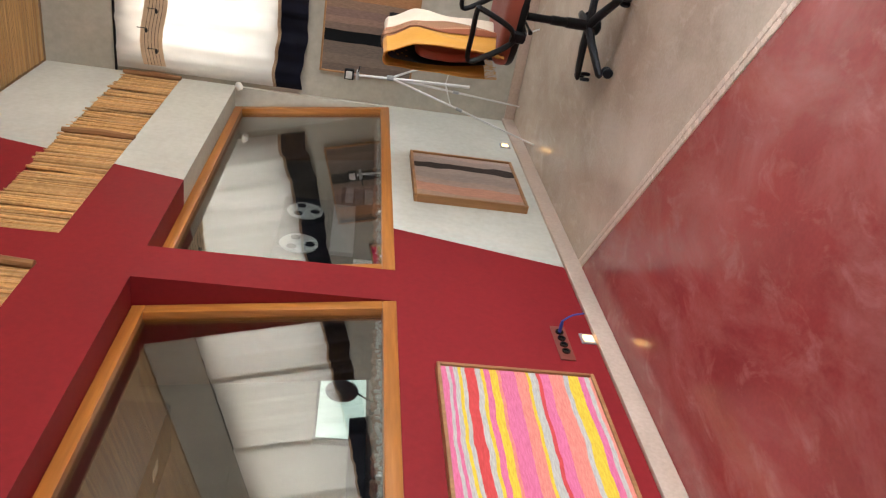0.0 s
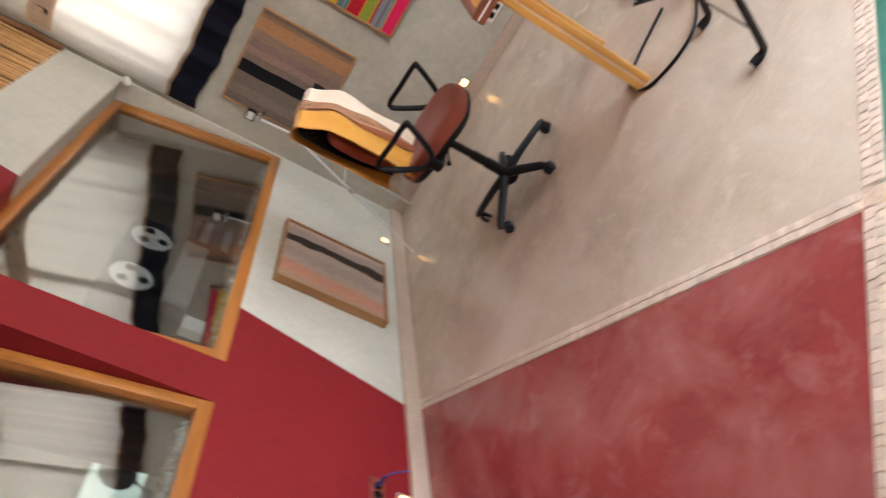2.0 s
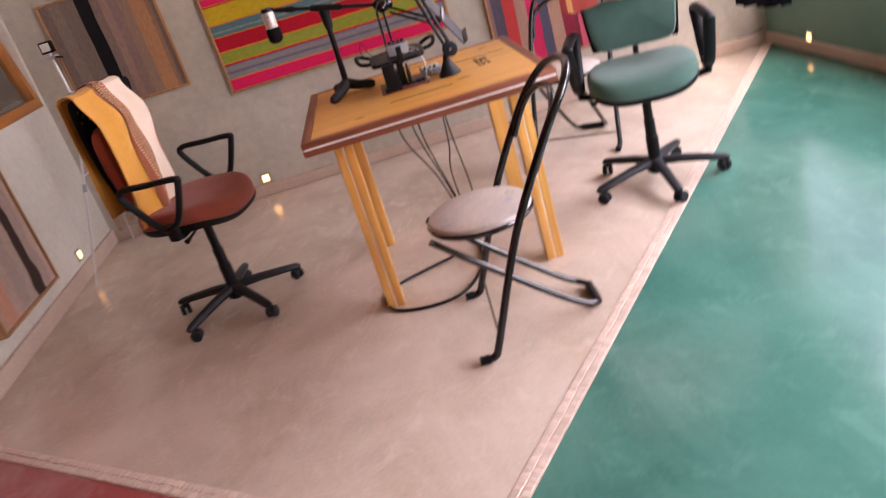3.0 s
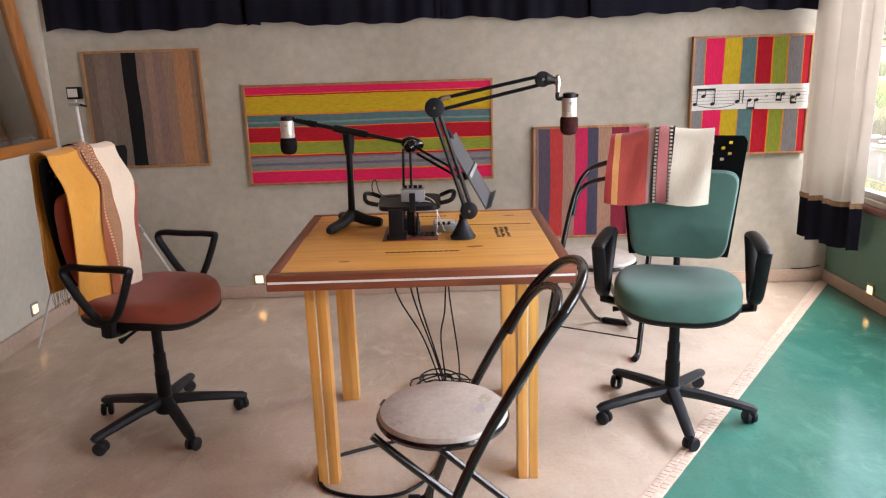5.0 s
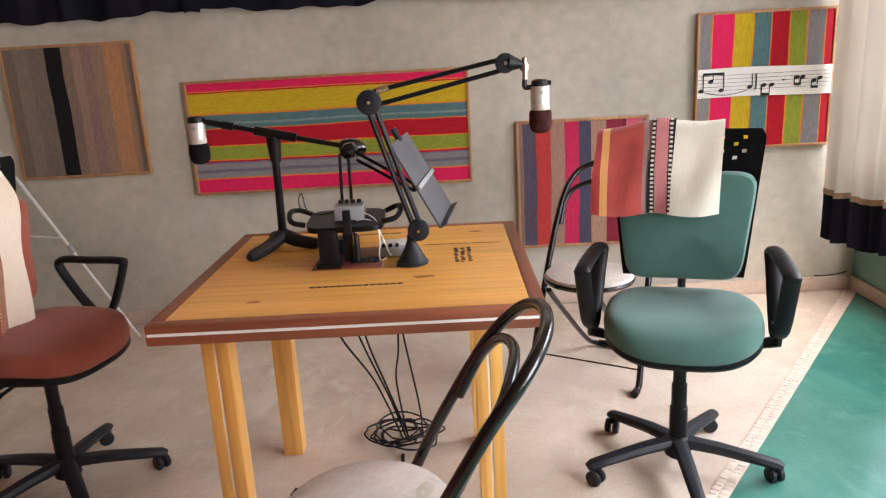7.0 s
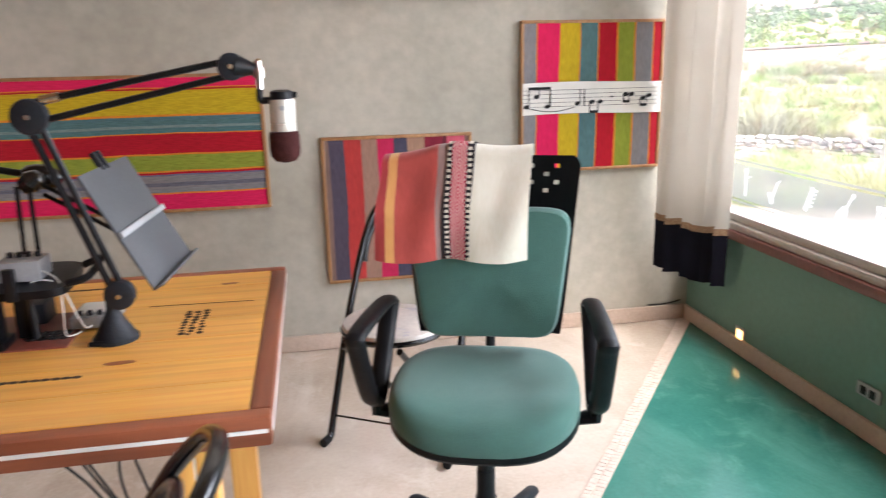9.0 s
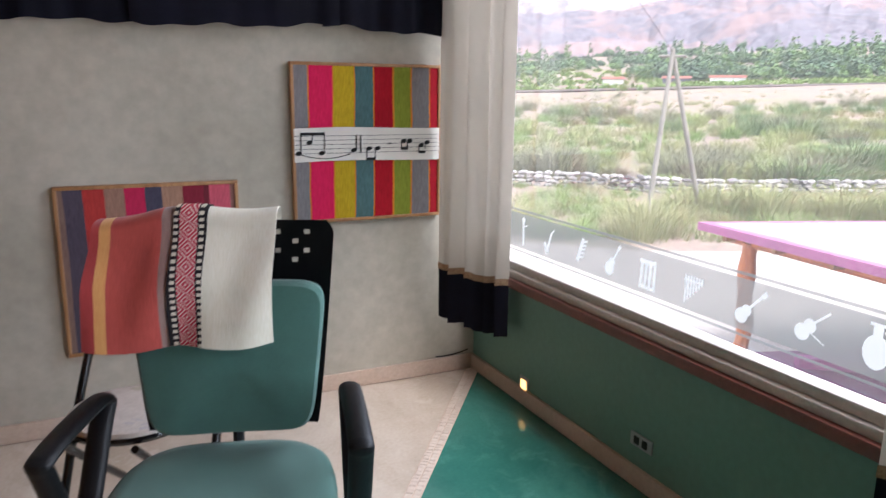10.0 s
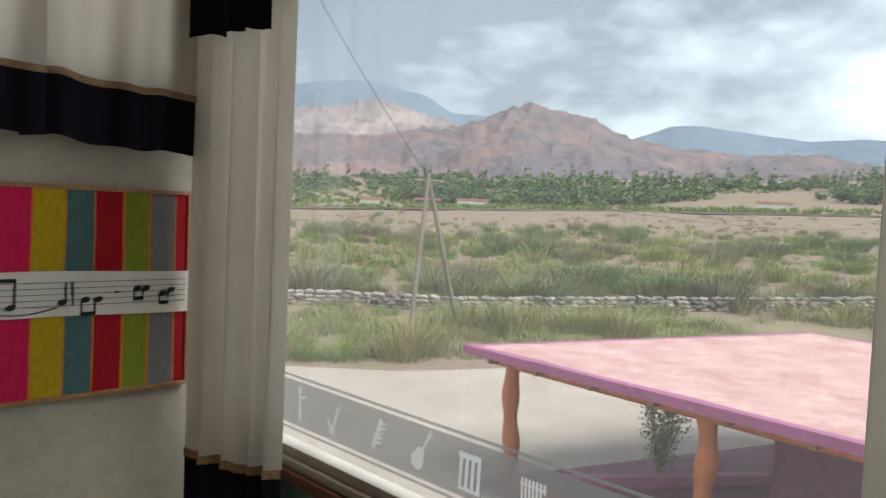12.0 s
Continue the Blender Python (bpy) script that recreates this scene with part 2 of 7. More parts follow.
PLASTER = mat("earth_plaster", (0.49, 0.455, 0.38), 0.85, 0, (0.375, 0.348, 0.285), 0.12, 1.3, 20, 0.09, spec=0.2)
# same plaster as above; the studio wall's stronger light is put into its paleness
PLASTER_PALE = mat("pale_plaster", (0.61, 0.595, 0.52), 0.8, 0, (0.52, 0.505, 0.435), 0.10, 1.8, 26, 0.08, spec=0.25)
RED_PAINT = mat("red_wall_paint", (0.26, 0.016, 0.020), 0.6, 0, (0.22, 0.013, 0.017), 0.08, 1.3, 40, 0.03, spec=0.2)
GREEN_PAINT = mat("green_wall_paint", (0.155, 0.285, 0.225), 0.55, 0, (0.13, 0.25, 0.195), 0.08, 1.3, 40, 0.03, spec=0.35)
FLOOR_BEIGE = cement("beige_polished_cement", (0.63, 0.535, 0.44), (0.46, 0.37, 0.285), (0.74, 0.67, 0.585), 0.18)
FLOOR_RED = cement("red_polished_cement", (0.36, 0.068, 0.066), (0.225, 0.034, 0.036), (0.50, 0.225, 0.205), 0.20)
FLOOR_GREEN = cement("green_polished_cement", (0.06, 0.22, 0.175), (0.03, 0.14, 0.11), (0.115, 0.30, 0.245), 0.15)
FLOOR_YELLOW = cement("yellow_polished_cement", (0.64, 0.37, 0.10), (0.50, 0.27, 0.06), (0.76, 0.52, 0.22), 0.26)
CHIP = mat("pale_stone_chip", (0.72, 0.61, 0.52), 0.5, 0, (0.62, 0.50, 0.41), 0.15, 30, 150, 0.05, random_tint=0.13)
GROUT = mat("sandy_grout", (0.58, 0.45, 0.35), 0.8, 0, None, 0.2, 12, 120, 0.1)
BASEBOARD = mat("rosy_cement_baseboard", (0.56, 0.44, 0.355), 0.55, 0, (0.47, 0.36, 0.28), 0.12, 4, 60, 0.05)
TRIM_RED = mat("brown_red_sill_trim", (0.16, 0.055, 0.04), 0.5, 0, None, 0.2, 6, 60, 0.04)
WHITE_FRAME = mat("white_frame_paint", (0.80, 0.79, 0.75), 0.45, 0, None, 0.05, 5, 70, 0.03)
PINE_X = wood("varnished_pine_x", (0.86, 0.45, 0.10), (0.70, 0.325, 0.058), "x", 0.33, 2.0, 0.12)
PINE_Y = wood("varnished_pine_y", (0.50, 0.20, 0.04), (0.36, 0.12, 0.022), "y", 0.35)
SILL_PAINT = mat("cream_sill_paint", (0.50, 0.46, 0.41), 0.6, 0, (0.43, 0.39, 0.345), 0.12, 5, 60, 0.05)
PINE_FRAME = wood("varnished_pine_frame_z", (0.50, 0.20, 0.04), (0.36, 0.12, 0.022), "z", 0.35)
SILVER = mat("dull_silver_tube", (0.66, 0.66, 0.64), 0.4, 0.45, None, 0.06, 8, 90, 0.01)
PINE_Z = wood("varnished_pine_z", (0.80, 0.43, 0.11), (0.64, 0.30, 0.065), "z", 0.35)
MAHOGANY = wood("red_brown_hardwood", (0.29, 0.085, 0.036), (0.16, 0.042, 0.018), "x", 0.45, 3, 0.05)
MAHOGANY_Y = wood("red_brown_hardwood_y", (0.29, 0.085, 0.036), (0.16, 0.042, 0.018), "y", 0.45, 3, 0.05)
FRAME_WOOD = wood("light_frame_wood", (0.42, 0.22, 0.09), (0.30, 0.14, 0.05), "z", 0.5, 3, 0.0)
DARK_WOOD = wood("dark_reveal_wood", (0.16, 0.07, 0.025), (0.09, 0.035, 0.012), "y", 0.45)
CANE = mat("dry_cane", (0.62, 0.37, 0.145), 0.5, 0, (0.46, 0.245, 0.085), 0.2, 30, 90, 0.06, random_tint=0.28)
CEILING_CANE = mat("ceiling_cane", (0.52, 0.31, 0.12), 0.55, 0, (0.30, 0.155, 0.055), 0.2, 34, 120, 0.06, stretch=(0.03, 1, 1))
LOG = wood("rough_log", (0.33, 0.16, 0.06), (0.20, 0.085, 0.03), "z", 0.7, 4, 0.0)
BLACK_PLASTIC = mat("black_plastic", (0.006, 0.006, 0.007), 0.45, 0, None, 0.25, 8, 220, 0.05, spec=0.22)
GREY_PLASTIC = mat("dusty_grey_black_plastic", (0.018, 0.020, 0.025), 0.5, 0, (0.010, 0.012, 0.015), 0.25, 9, 160, 0.05, spec=0.25)
BLACK_METAL = mat("black_enamelled_tube", (0.006, 0.006, 0.007), 0.22, 0.0, None, 0.2, 6, 60, 0.01, coat=0.15)
SATIN_BLACK = mat("satin_black_metal", (0.005, 0.005, 0.006), 0.36, 0.0, None, 0.2, 8, 90, 0.02, spec=0.22)
CHROME = mat("bright_metal", (0.68, 0.68, 0.67), 0.22, 1.0, None, 0.06, 8, 90, 0.01)
NICKEL = mat("brushed_nickel_mic", (0.56, 0.54, 0.48), 0.42, 0.35, None, 0.06, 30, 160, 0.02)
FOAM = mat("dark_foam", (0.010, 0.008, 0.009), 1.0, 0, None, 0.3, 60, 400, 0.25, spec=0.1)
FOAM_BROWN = mat("maroon_foam", (0.055, 0.017, 0.016), 1.0, 0, None, 0.3, 60, 400, 0.25, spec=0.1)
TERRACOTTA_CLOTH = mat("terracotta_chair_fabric", (0.30, 0.072, 0.045), 0.9, 0, None, 0.12, 7, 380, 0.12, spec=0.2, sheen=0.2)
GREEN_CLOTH = mat("sea_green_chair_fabric", (0.06, 0.142, 0.118), 0.85, 0, None, 0.12, 6, 380, 0.10, spec=0.25, sheen=0.2)
SEAT_VINYL = mat("worn_cream_vinyl", (0.56, 0.50, 0.45), 0.5, 0, (0.44, 0.39, 0.35), 0.15, 7, 70, 0.04)
WHITE_PLASTIC = mat("white_plastic", (0.78, 0.77, 0.73), 0.4, 0, None, 0.06, 10, 100, 0.01)
GREY_METAL = mat("grey_painted_metal", (0.33, 0.34, 0.35), 0.4, 0.3, None, 0.1, 12, 140, 0.02)
PLATE_GREY = mat("dark_grey_plate", (0.06, 0.064, 0.07), 0.5, 0, None, 0.12, 8, 120, 0.02)
BRASS = mat("brass_plug", (0.65, 0.42, 0.14), 0.3, 1.0, None, 0.1, 20, 100, 0.01)
SHEER = sheer("sheer_cream_cloth", (0.69, 0.655, 0.60), 0.58)
HEM = mat("navy_black_hem", (0.007, 0.007, 0.014), 0.9, 0, None, 0.25, 8, 200, 0.08, spec=0.15)
GOLD_TRIM = stripes("woven_gold_trim", "x", 0, 0.05, [(0.3, (0.42, 0.22, 0.09)), (0.55, (0.28, 0.12, 0.04)), (1.0, (0.46, 0.27, 0.12))])
INK = mat("black_ink", (0.012, 0.012, 0.012), 0.8, 0, None, 0.2, 10, 100, 0.0)
BEIGE_CLOTH = mat("undyed_cloth_strip", (0.74, 0.71, 0.65), 0.9, 0, None, 0.06, 6, 240, 0.08)
RIBBON = mat("tan_ribbon", (0.60, 0.44, 0.29), 0.9, 0, None, 0.12, 10, 200, 0.05)
PANE = glass_mat("window_glass", (0.97, 0.98, 0.975), 1.0, 0.028)
STUDIO_PANE = glass_mat("studio_glass", (0.80, 0.83, 0.82), 6.2)
BAND = frosted("grey_vinyl_film", (0.27, 0.275, 0.265), 0.74, 0.45)
# clear cut-outs in the film; the bright view behind is painted white
ICON = frosted("cutout_white", (0.96, 0.97, 0.95), 0.99, 0.95)
LAMP_GLOW = glow("step_light_glow", (1.0, 0.55, 0.16), 1.1)
SCREEN = glow("lit_screen", (0.75, 0.9, 0.78), 0.22)
WHITE_LINE = mat("white_inlay", (0.76, 0.75, 0.72), 0.5, 0, None, 0.05, 10, 100, 0.0)

# ---- builders ----


def thing(name, label, category, at=(0, 0, 0), rz=0.0, group="", kind=""):
    e = new(name)
    e.empty_display_size = 0.05
    e.matrix_basis = pose(*at, 0, 0, rz)
    return tagged(e, label, category, group, kind)


def mesh_of(bm, name, material, smooth=True, sharp=38):
    me = bpy.data.meshes.new(name)
    bmesh.ops.recalc_face_normals(bm, faces=bm.faces[:])
    bm.to_mesh(me)
    bm.free()
    me.materials.append(material)
    if smooth and len(me.polygons):
        me.shade_smooth()
        me.set_sharp_from_angle(angle=radians(sharp))
    return me


def part(name, bm, material, parent=None, label="", m=None, smooth=True, world_space=False, sharp=38):
    """One mesh object under a thing; m places it in the thing's own frame."""
    ob = new(name, mesh_of(bm, name, material, smooth, sharp))
    if parent:
        ob.parent = parent
        if world_space:
            top = parent
            total = parent.matrix_basis.copy()
            while top.parent:
                total = top.parent.matrix_basis @ top.matrix_parent_inverse @ total
                top = top.parent
            ob.matrix_parent_inverse = total.inverted()
    if m is not None:
        ob.matrix_basis = m
    return tagged(ob, label)


def solo(name, bm, material, label, category="", kind="", group="", smooth=True):
    ob = new(name, mesh_of(bm, name, material, smooth))
    return tagged(ob, label, category, group, kind)


def box(lo, hi, bevel=0.0, bm=None, seg=2):
    bm = bm or bmesh.new()
    r = bmesh.ops.create_cube(bm, size=1)
    vs = r["verts"]
    for v in vs:
        v.co = Vector([(lo[i] + hi[i]) / 2 + v.co[i] * (hi[i] - lo[i]) for i in range(3)])
    if bevel:
        es = {e for v in vs for e in v.link_edges}
        bmesh.ops.bevel(bm, geom=list(es), offset=bevel, segments=seg, profile=0.6, affect="EDGES")
    return bm


def smooth_path(pts, steps=6, closed=False):
    """Catmull-Rom through the points."""
    p = [Vector(q) for q in pts]
    n = len(p)
    out = []
    for i in range(n if closed else n - 1):
        a, b, c, d = (p[(i + k - 1) % n] if closed else p[min(max(i + k - 1, 0), n - 1)] for k in range(4))
        for s in range(steps):
            t = s / steps
            out.append(0.5 * (2 * b + (c - a) * t + (2 * a - 5 * b + 4 * c - d) * t * t + (3 * b - a - 3 * c + d) * t ** 3))
    if not closed:
        out.append(p[-1])
    return out


def sweep(pts, r, n=8, closed=False, bm=None, flat=1.0, up=None):
    """A tube along the points; r a number or one for each point."""
    bm = bm or bmesh.new()
    p = [Vector(q) for q in pts]
    k = len(p)
    rs = r if isinstance(r, (list, tuple)) else [r] * k
    rings = []
    side = None
    for i in range(k):
        a = p[(i - 1) % k] if closed or i > 0 else p[i]
        b = p[(i + 1) % k] if closed or i < k - 1 else p[i]
        t = (b - a).normalized()
        if up is not None:
            side = t.cross(Vector(up)).normalized()
        elif side is None:
            side = t.cross(Vector((0, 0, 1)) if abs(t.z) < 0.9 else Vector((1, 0, 0))).normalized()
        else:
            side = (side - t * side.dot(t)).normalized()
        nrm = t.cross(side)
        rings.append([bm.verts.new(p[i] + rs[i] * (math.cos(2 * math.pi * j / n) * side + flat * math.sin(2 * math.pi * j / n) * nrm)) for j in range(n)])
    for i in range(k if closed else k - 1):
        a, b = rings[i], rings[(i + 1) % k]
        for j in range(n):
            bm.faces.new((a[j], a[(j + 1) % n], b[(j + 1) % n], b[j]))
    if not closed:
        bm.faces.new(rings[0][::-1])
        bm.faces.new(rings[-1])
    return bm


def loft(rings, bm=None, cap=True):
    bm = bm or bmesh.new()
    vs = [[bm.verts.new(c) for c in ring] for ring in rings]
    n = len(vs[0])
    for a, b in zip(vs, vs[1:]):
        for j in range(n):
            bm.faces.new((a[j], a[(j + 1) % n], b[(j + 1) % n], b[j]))
    if cap:
        bm.faces.new(vs[0][::-1])
        bm.faces.new(vs[-1])
    return bm


def lathe(profile, n=20, centre=(0, 0, 0), bm=None):
    """profile: (radius, height) pairs turned about z."""
    c = Vector(centre)
    return loft([[c + Vector((r * math.cos(2 * math.pi * j / n), r * math.sin(2 * math.pi * j / n), z)) for j in range(n)] for r, z in profile], bm)


def turned(bm, m):
    bmesh.ops.transform(bm, matrix=m, verts=bm.verts[:])
    return bm


def oval(a, b, z, e=2.6, n=40, cx=0.0, cy=0.0):
    out = []
    for j in range(n):
        t = 2 * math.pi * j / n
        c, s = math.cos(t), math.sin(t)
        out.append(Vector((cx + a * math.copysign(abs(c) ** (2 / e), c), cy + b * math.copysign(abs(s) ** (2 / e), s), z)))
    return out


def prism(poly, lo, hi, axis="z", bm=None):
    """A flat outline (pairs) drawn out from lo to hi along an axis."""
    bm = bm or bmesh.new()
    def at(u, v, w):
        return {"z": (u, v, w), "x": (w, u, v), "y": (u, w, v)}[axis]
    a = [bm.verts.new(at(u, v, lo)) for u, v in poly]
    b = [bm.verts.new(at(u, v, hi)) for u, v in poly]
    n = len(poly)
    bm.faces.new(a)
    bm.faces.new(b[::-1])
    for i in range(n):
        bm.faces.new((a[i], b[i], b[(i + 1) % n], a[(i + 1) % n]))
    return bm


def sheet(f, nu, nv, thick=0.0):
    """A surface f(u, v), u and v from 0 to 1, given some thickness along its normals."""
    bm = bmesh.new()
    g = [[bm.verts.new(f(i / nu, j / nv)) for j in range(nv + 1)] for i in range(nu + 1)]
    for i in range(nu):
        for j in range(nv):
            bm.faces.new((g[i][j], g[i + 1][j], g[i + 1][j + 1], g[i][j + 1]))
    if thick:
        bmesh.ops.recalc_face_normals(bm, faces=bm.faces[:])
        bmesh.ops.solidify(bm, geom=bm.faces[:], thickness=thick)
    return bm

# ---- the room ----
LX, RX, BY, FY, TOP = -1.885, 2.70, 5.27, -2.2, 3.40


def wall_piece(name, bm, material, parent):
    return part(name, bm, material, parent, smooth=False)


def paint_line(z):
    """Where the slanting red paint begins on the studio wall."""
    return 3.05 + 0.262 * z


# studio wall with two leaning sound-proof windows and two cane-screened slots above them
W1, W2 = (0.38, 2.62), (2.88, 5.235)
WZ = (0.965, 2.09)
SZ = (2.475, 2.855)
wall_west = thing("wall_west", "plaster studio wall, paled for its light, deep red on a slant", "wall", kind="structure")
TH = 0.30


def west_block(y0, y1, z0, z1):
    """A block of the wall, cut along the slanting edge of the red paint."""
    pale, red = [], []
    corners = [(y0, z0), (y1, z0), (y1, z1), (y0, z1)]
    for side, out in ((1, pale), (-1, red)):
        for i, (a, b) in enumerate(zip(corners, corners[1:] + corners[:1])):
            da, db = side * (a[0] - paint_line(a[1])), side * (b[0] - paint_line(b[1]))
            if da >= 0:
                out.append(a)
            if da * db < 0:
                t = da / (da - db)
                out.append((a[0] + t * (b[0] - a[0]), a[1] + t * (b[1] - a[1])))
    for poly, material in ((pale, PLASTER_PALE), (red, RED_PAINT)):
        if len(poly) > 2:
            wall_piece("wall_panel", prism(poly, LX - TH, LX, "x"), material, wall_west)


west_block(FY, BY, 0, WZ[0])
for a, b in ((FY, W1[0]), (W1[1], W2[0]), (W2[1], BY)):
    west_block(a, b, WZ[0], WZ[1])
west_block(FY, BY, WZ[1], SZ[0])
for a, b in ((FY, W1[0]), (2.656, 2.915), (5.262, BY)):
    west_block(a, b, SZ[0], SZ[1])
west_block(FY, BY, SZ[1], TOP)

# back wall with a long high window behind the curtain
wall_north = thing("wall_north", "greyish beige earth-plastered wall with a high curtained window", "wall", kind="structure")
HZ = (1.86, 2.82)
HXW = (-1.70, 2.40)
x0, x1 = LX - TH, RX + 0.085
wall_piece("wall_panel", box((x0, BY, 0), (x1, BY + 0.3, HZ[0])), PLASTER, wall_north)
wall_piece("wall_panel", box((x0, BY, HZ[1]), (x1, BY + 0.3, TOP)), PLASTER, wall_north)
wall_piece("wall_panel", box((x0, BY, HZ[0]), (HXW[0], BY + 0.3, HZ[1])), PLASTER, wall_north)
wall_piece("wall_panel", box((HXW[1], BY, HZ[0]), (x1, BY + 0.3, HZ[1])), PLASTER, wall_north)

# window wall: green below, one long window
VY, VZ = (-0.6, 5.235), (0.60, 2.24)
wall_east = thing("wall_east", "window wall painted sea green below the sill", "wall", kind="structure")
wall_piece("wall_panel", box((RX, FY, 0), (RX + 0.14, BY, 0.515)), GREEN_PAINT, wall_east)
wall_piece("wall_panel", box((RX, FY, VZ[1]), (RX + 0.14, BY, TOP)), PLASTER, wall_east)
wall_piece("wall_panel", box((RX, VY[1], 0.515), (RX + 0.085, BY, VZ[1])), PLASTER, wall_east)
wall_piece("wall_panel", box((RX, FY, 0.515), (RX + 0.14, VY[0], VZ[1])), PLASTER, wall_east)

wall_south = thing("wall_south", "plain plastered wall closing the room", "wall", kind="structure")
wall_piece("wall_panel", box((x0, FY - 0.25, 0), (x1, FY, TOP)), PLASTER, wall_south)

# ceiling of laid canes under a roof board
bm = box((x0, FY - 0.25, TOP + 0.05), (x1, BY + 0.3, TOP + 0.25))
yy = 3.0
rng = random.Random(5)
while yy < BY:
    r = rng.uniform(0.009, 0.014)
    sweep([(LX, yy, TOP + 0.03 + rng.uniform(-0.006, 0.006)), (0.4, yy + rng.uniform(-0.01, 0.01), TOP + 0.03), (RX, yy, TOP + 0.03 + rng.uniform(-0.006, 0.006))], r, 5, bm=bm)
    yy += 2 * r + 0.0015
yy = FY
while yy < 3.0:
    sweep([(LX, yy, TOP + 0.03), (RX, yy, TOP + 0.03)], 0.022, 4, bm=bm)
    yy += 0.046
solo("ceiling", bm, CEILING_CANE, "ceiling of golden canes laid side by side", "ceiling", "structure")

# floor in four colours
JX, JY = 0.07, 1.80
floor = thing("floor", "polished cement floor in beige, green, red and yellow fields", "floor", kind="structure")
A_DIR = Vector((-1.955, 1.315)).normalized()
B_DIR = Vector((2.63, 3.464)).normalized()


def reach(d):
    """How far from the crossing a line runs to the walls."""
    out = []
    for o, v, lo, hi in ((JX, d.x, LX, RX), (JY, d.y, FY, BY)):
        if abs(v) > 1e-6:
            out.append(((hi if v > 0 else lo) - o) / v)
    return min(out)


lines = [A_DIR, B_DIR, -A_DIR, -B_DIR]
ends = [Vector((JX, JY)) + d * reach(d) for d in lines]
j = Vector((JX, JY))
fields = [
    ("floor_field", [j, ends[0], Vector((LX, BY)), Vector((RX, BY)), ends[1]], FLOOR_BEIGE, "beige polished cement"),
    ("floor_field", [j, ends[1], ends[2]], FLOOR_GREEN, "green polished cement"),
    ("floor_field", [j, ends[2], Vector((RX, FY)), Vector((LX, FY)), ends[3]], FLOOR_YELLOW, "yellow polished cement"),
    ("floor_field", [j, ends[3], ends[0]], FLOOR_RED, "red polished cement"),
]
for name, poly, material, label in fields:
    clean = []
    for q in poly:
        if not clean or (q - clean[-1]).length > 1e-4:
            clean.append(q)
    part(name, prism([(q.x, q.y) for q in clean], -0.12, 0.0, "z"), material, floor, label, smooth=False)
bm = bmesh.new()
for d in lines:
    nrm = Vector((-d.y, d.x)) * 0.031
    a, b = j + d * 0.031, j + d * reach(d)
    prism([(q.x, q.y) for q in (a - nrm, b - nrm, b + nrm, a + nrm)], -0.01, 0.0012, "z", bm)
prism([(JX - 0.04, JY), (JX, JY - 0.04), (JX + 0.04, JY), (JX, JY + 0.04)], -0.01, 0.0014, "z", bm)
part("grout_line", bm, GROUT, floor, "sandy joint under the stone chips", smooth=False)

# baseboards
for nm, lo, hi in (("baseboard_1", (LX, FY, 0.002), (LX + 0.022, BY, 0.092)), ("baseboard_2", (LX + 0.022, BY - 0.018, 0.002), (RX - 0.018, BY, 0.078)), ("baseboard_3", (RX - 0.018, FY, 0.002), (RX, BY, 0.075))):
    solo(nm, box(lo, hi, 0.006), BASEBOARD, "low rosy cement baseboard along the wall", "baseboard", "structure")


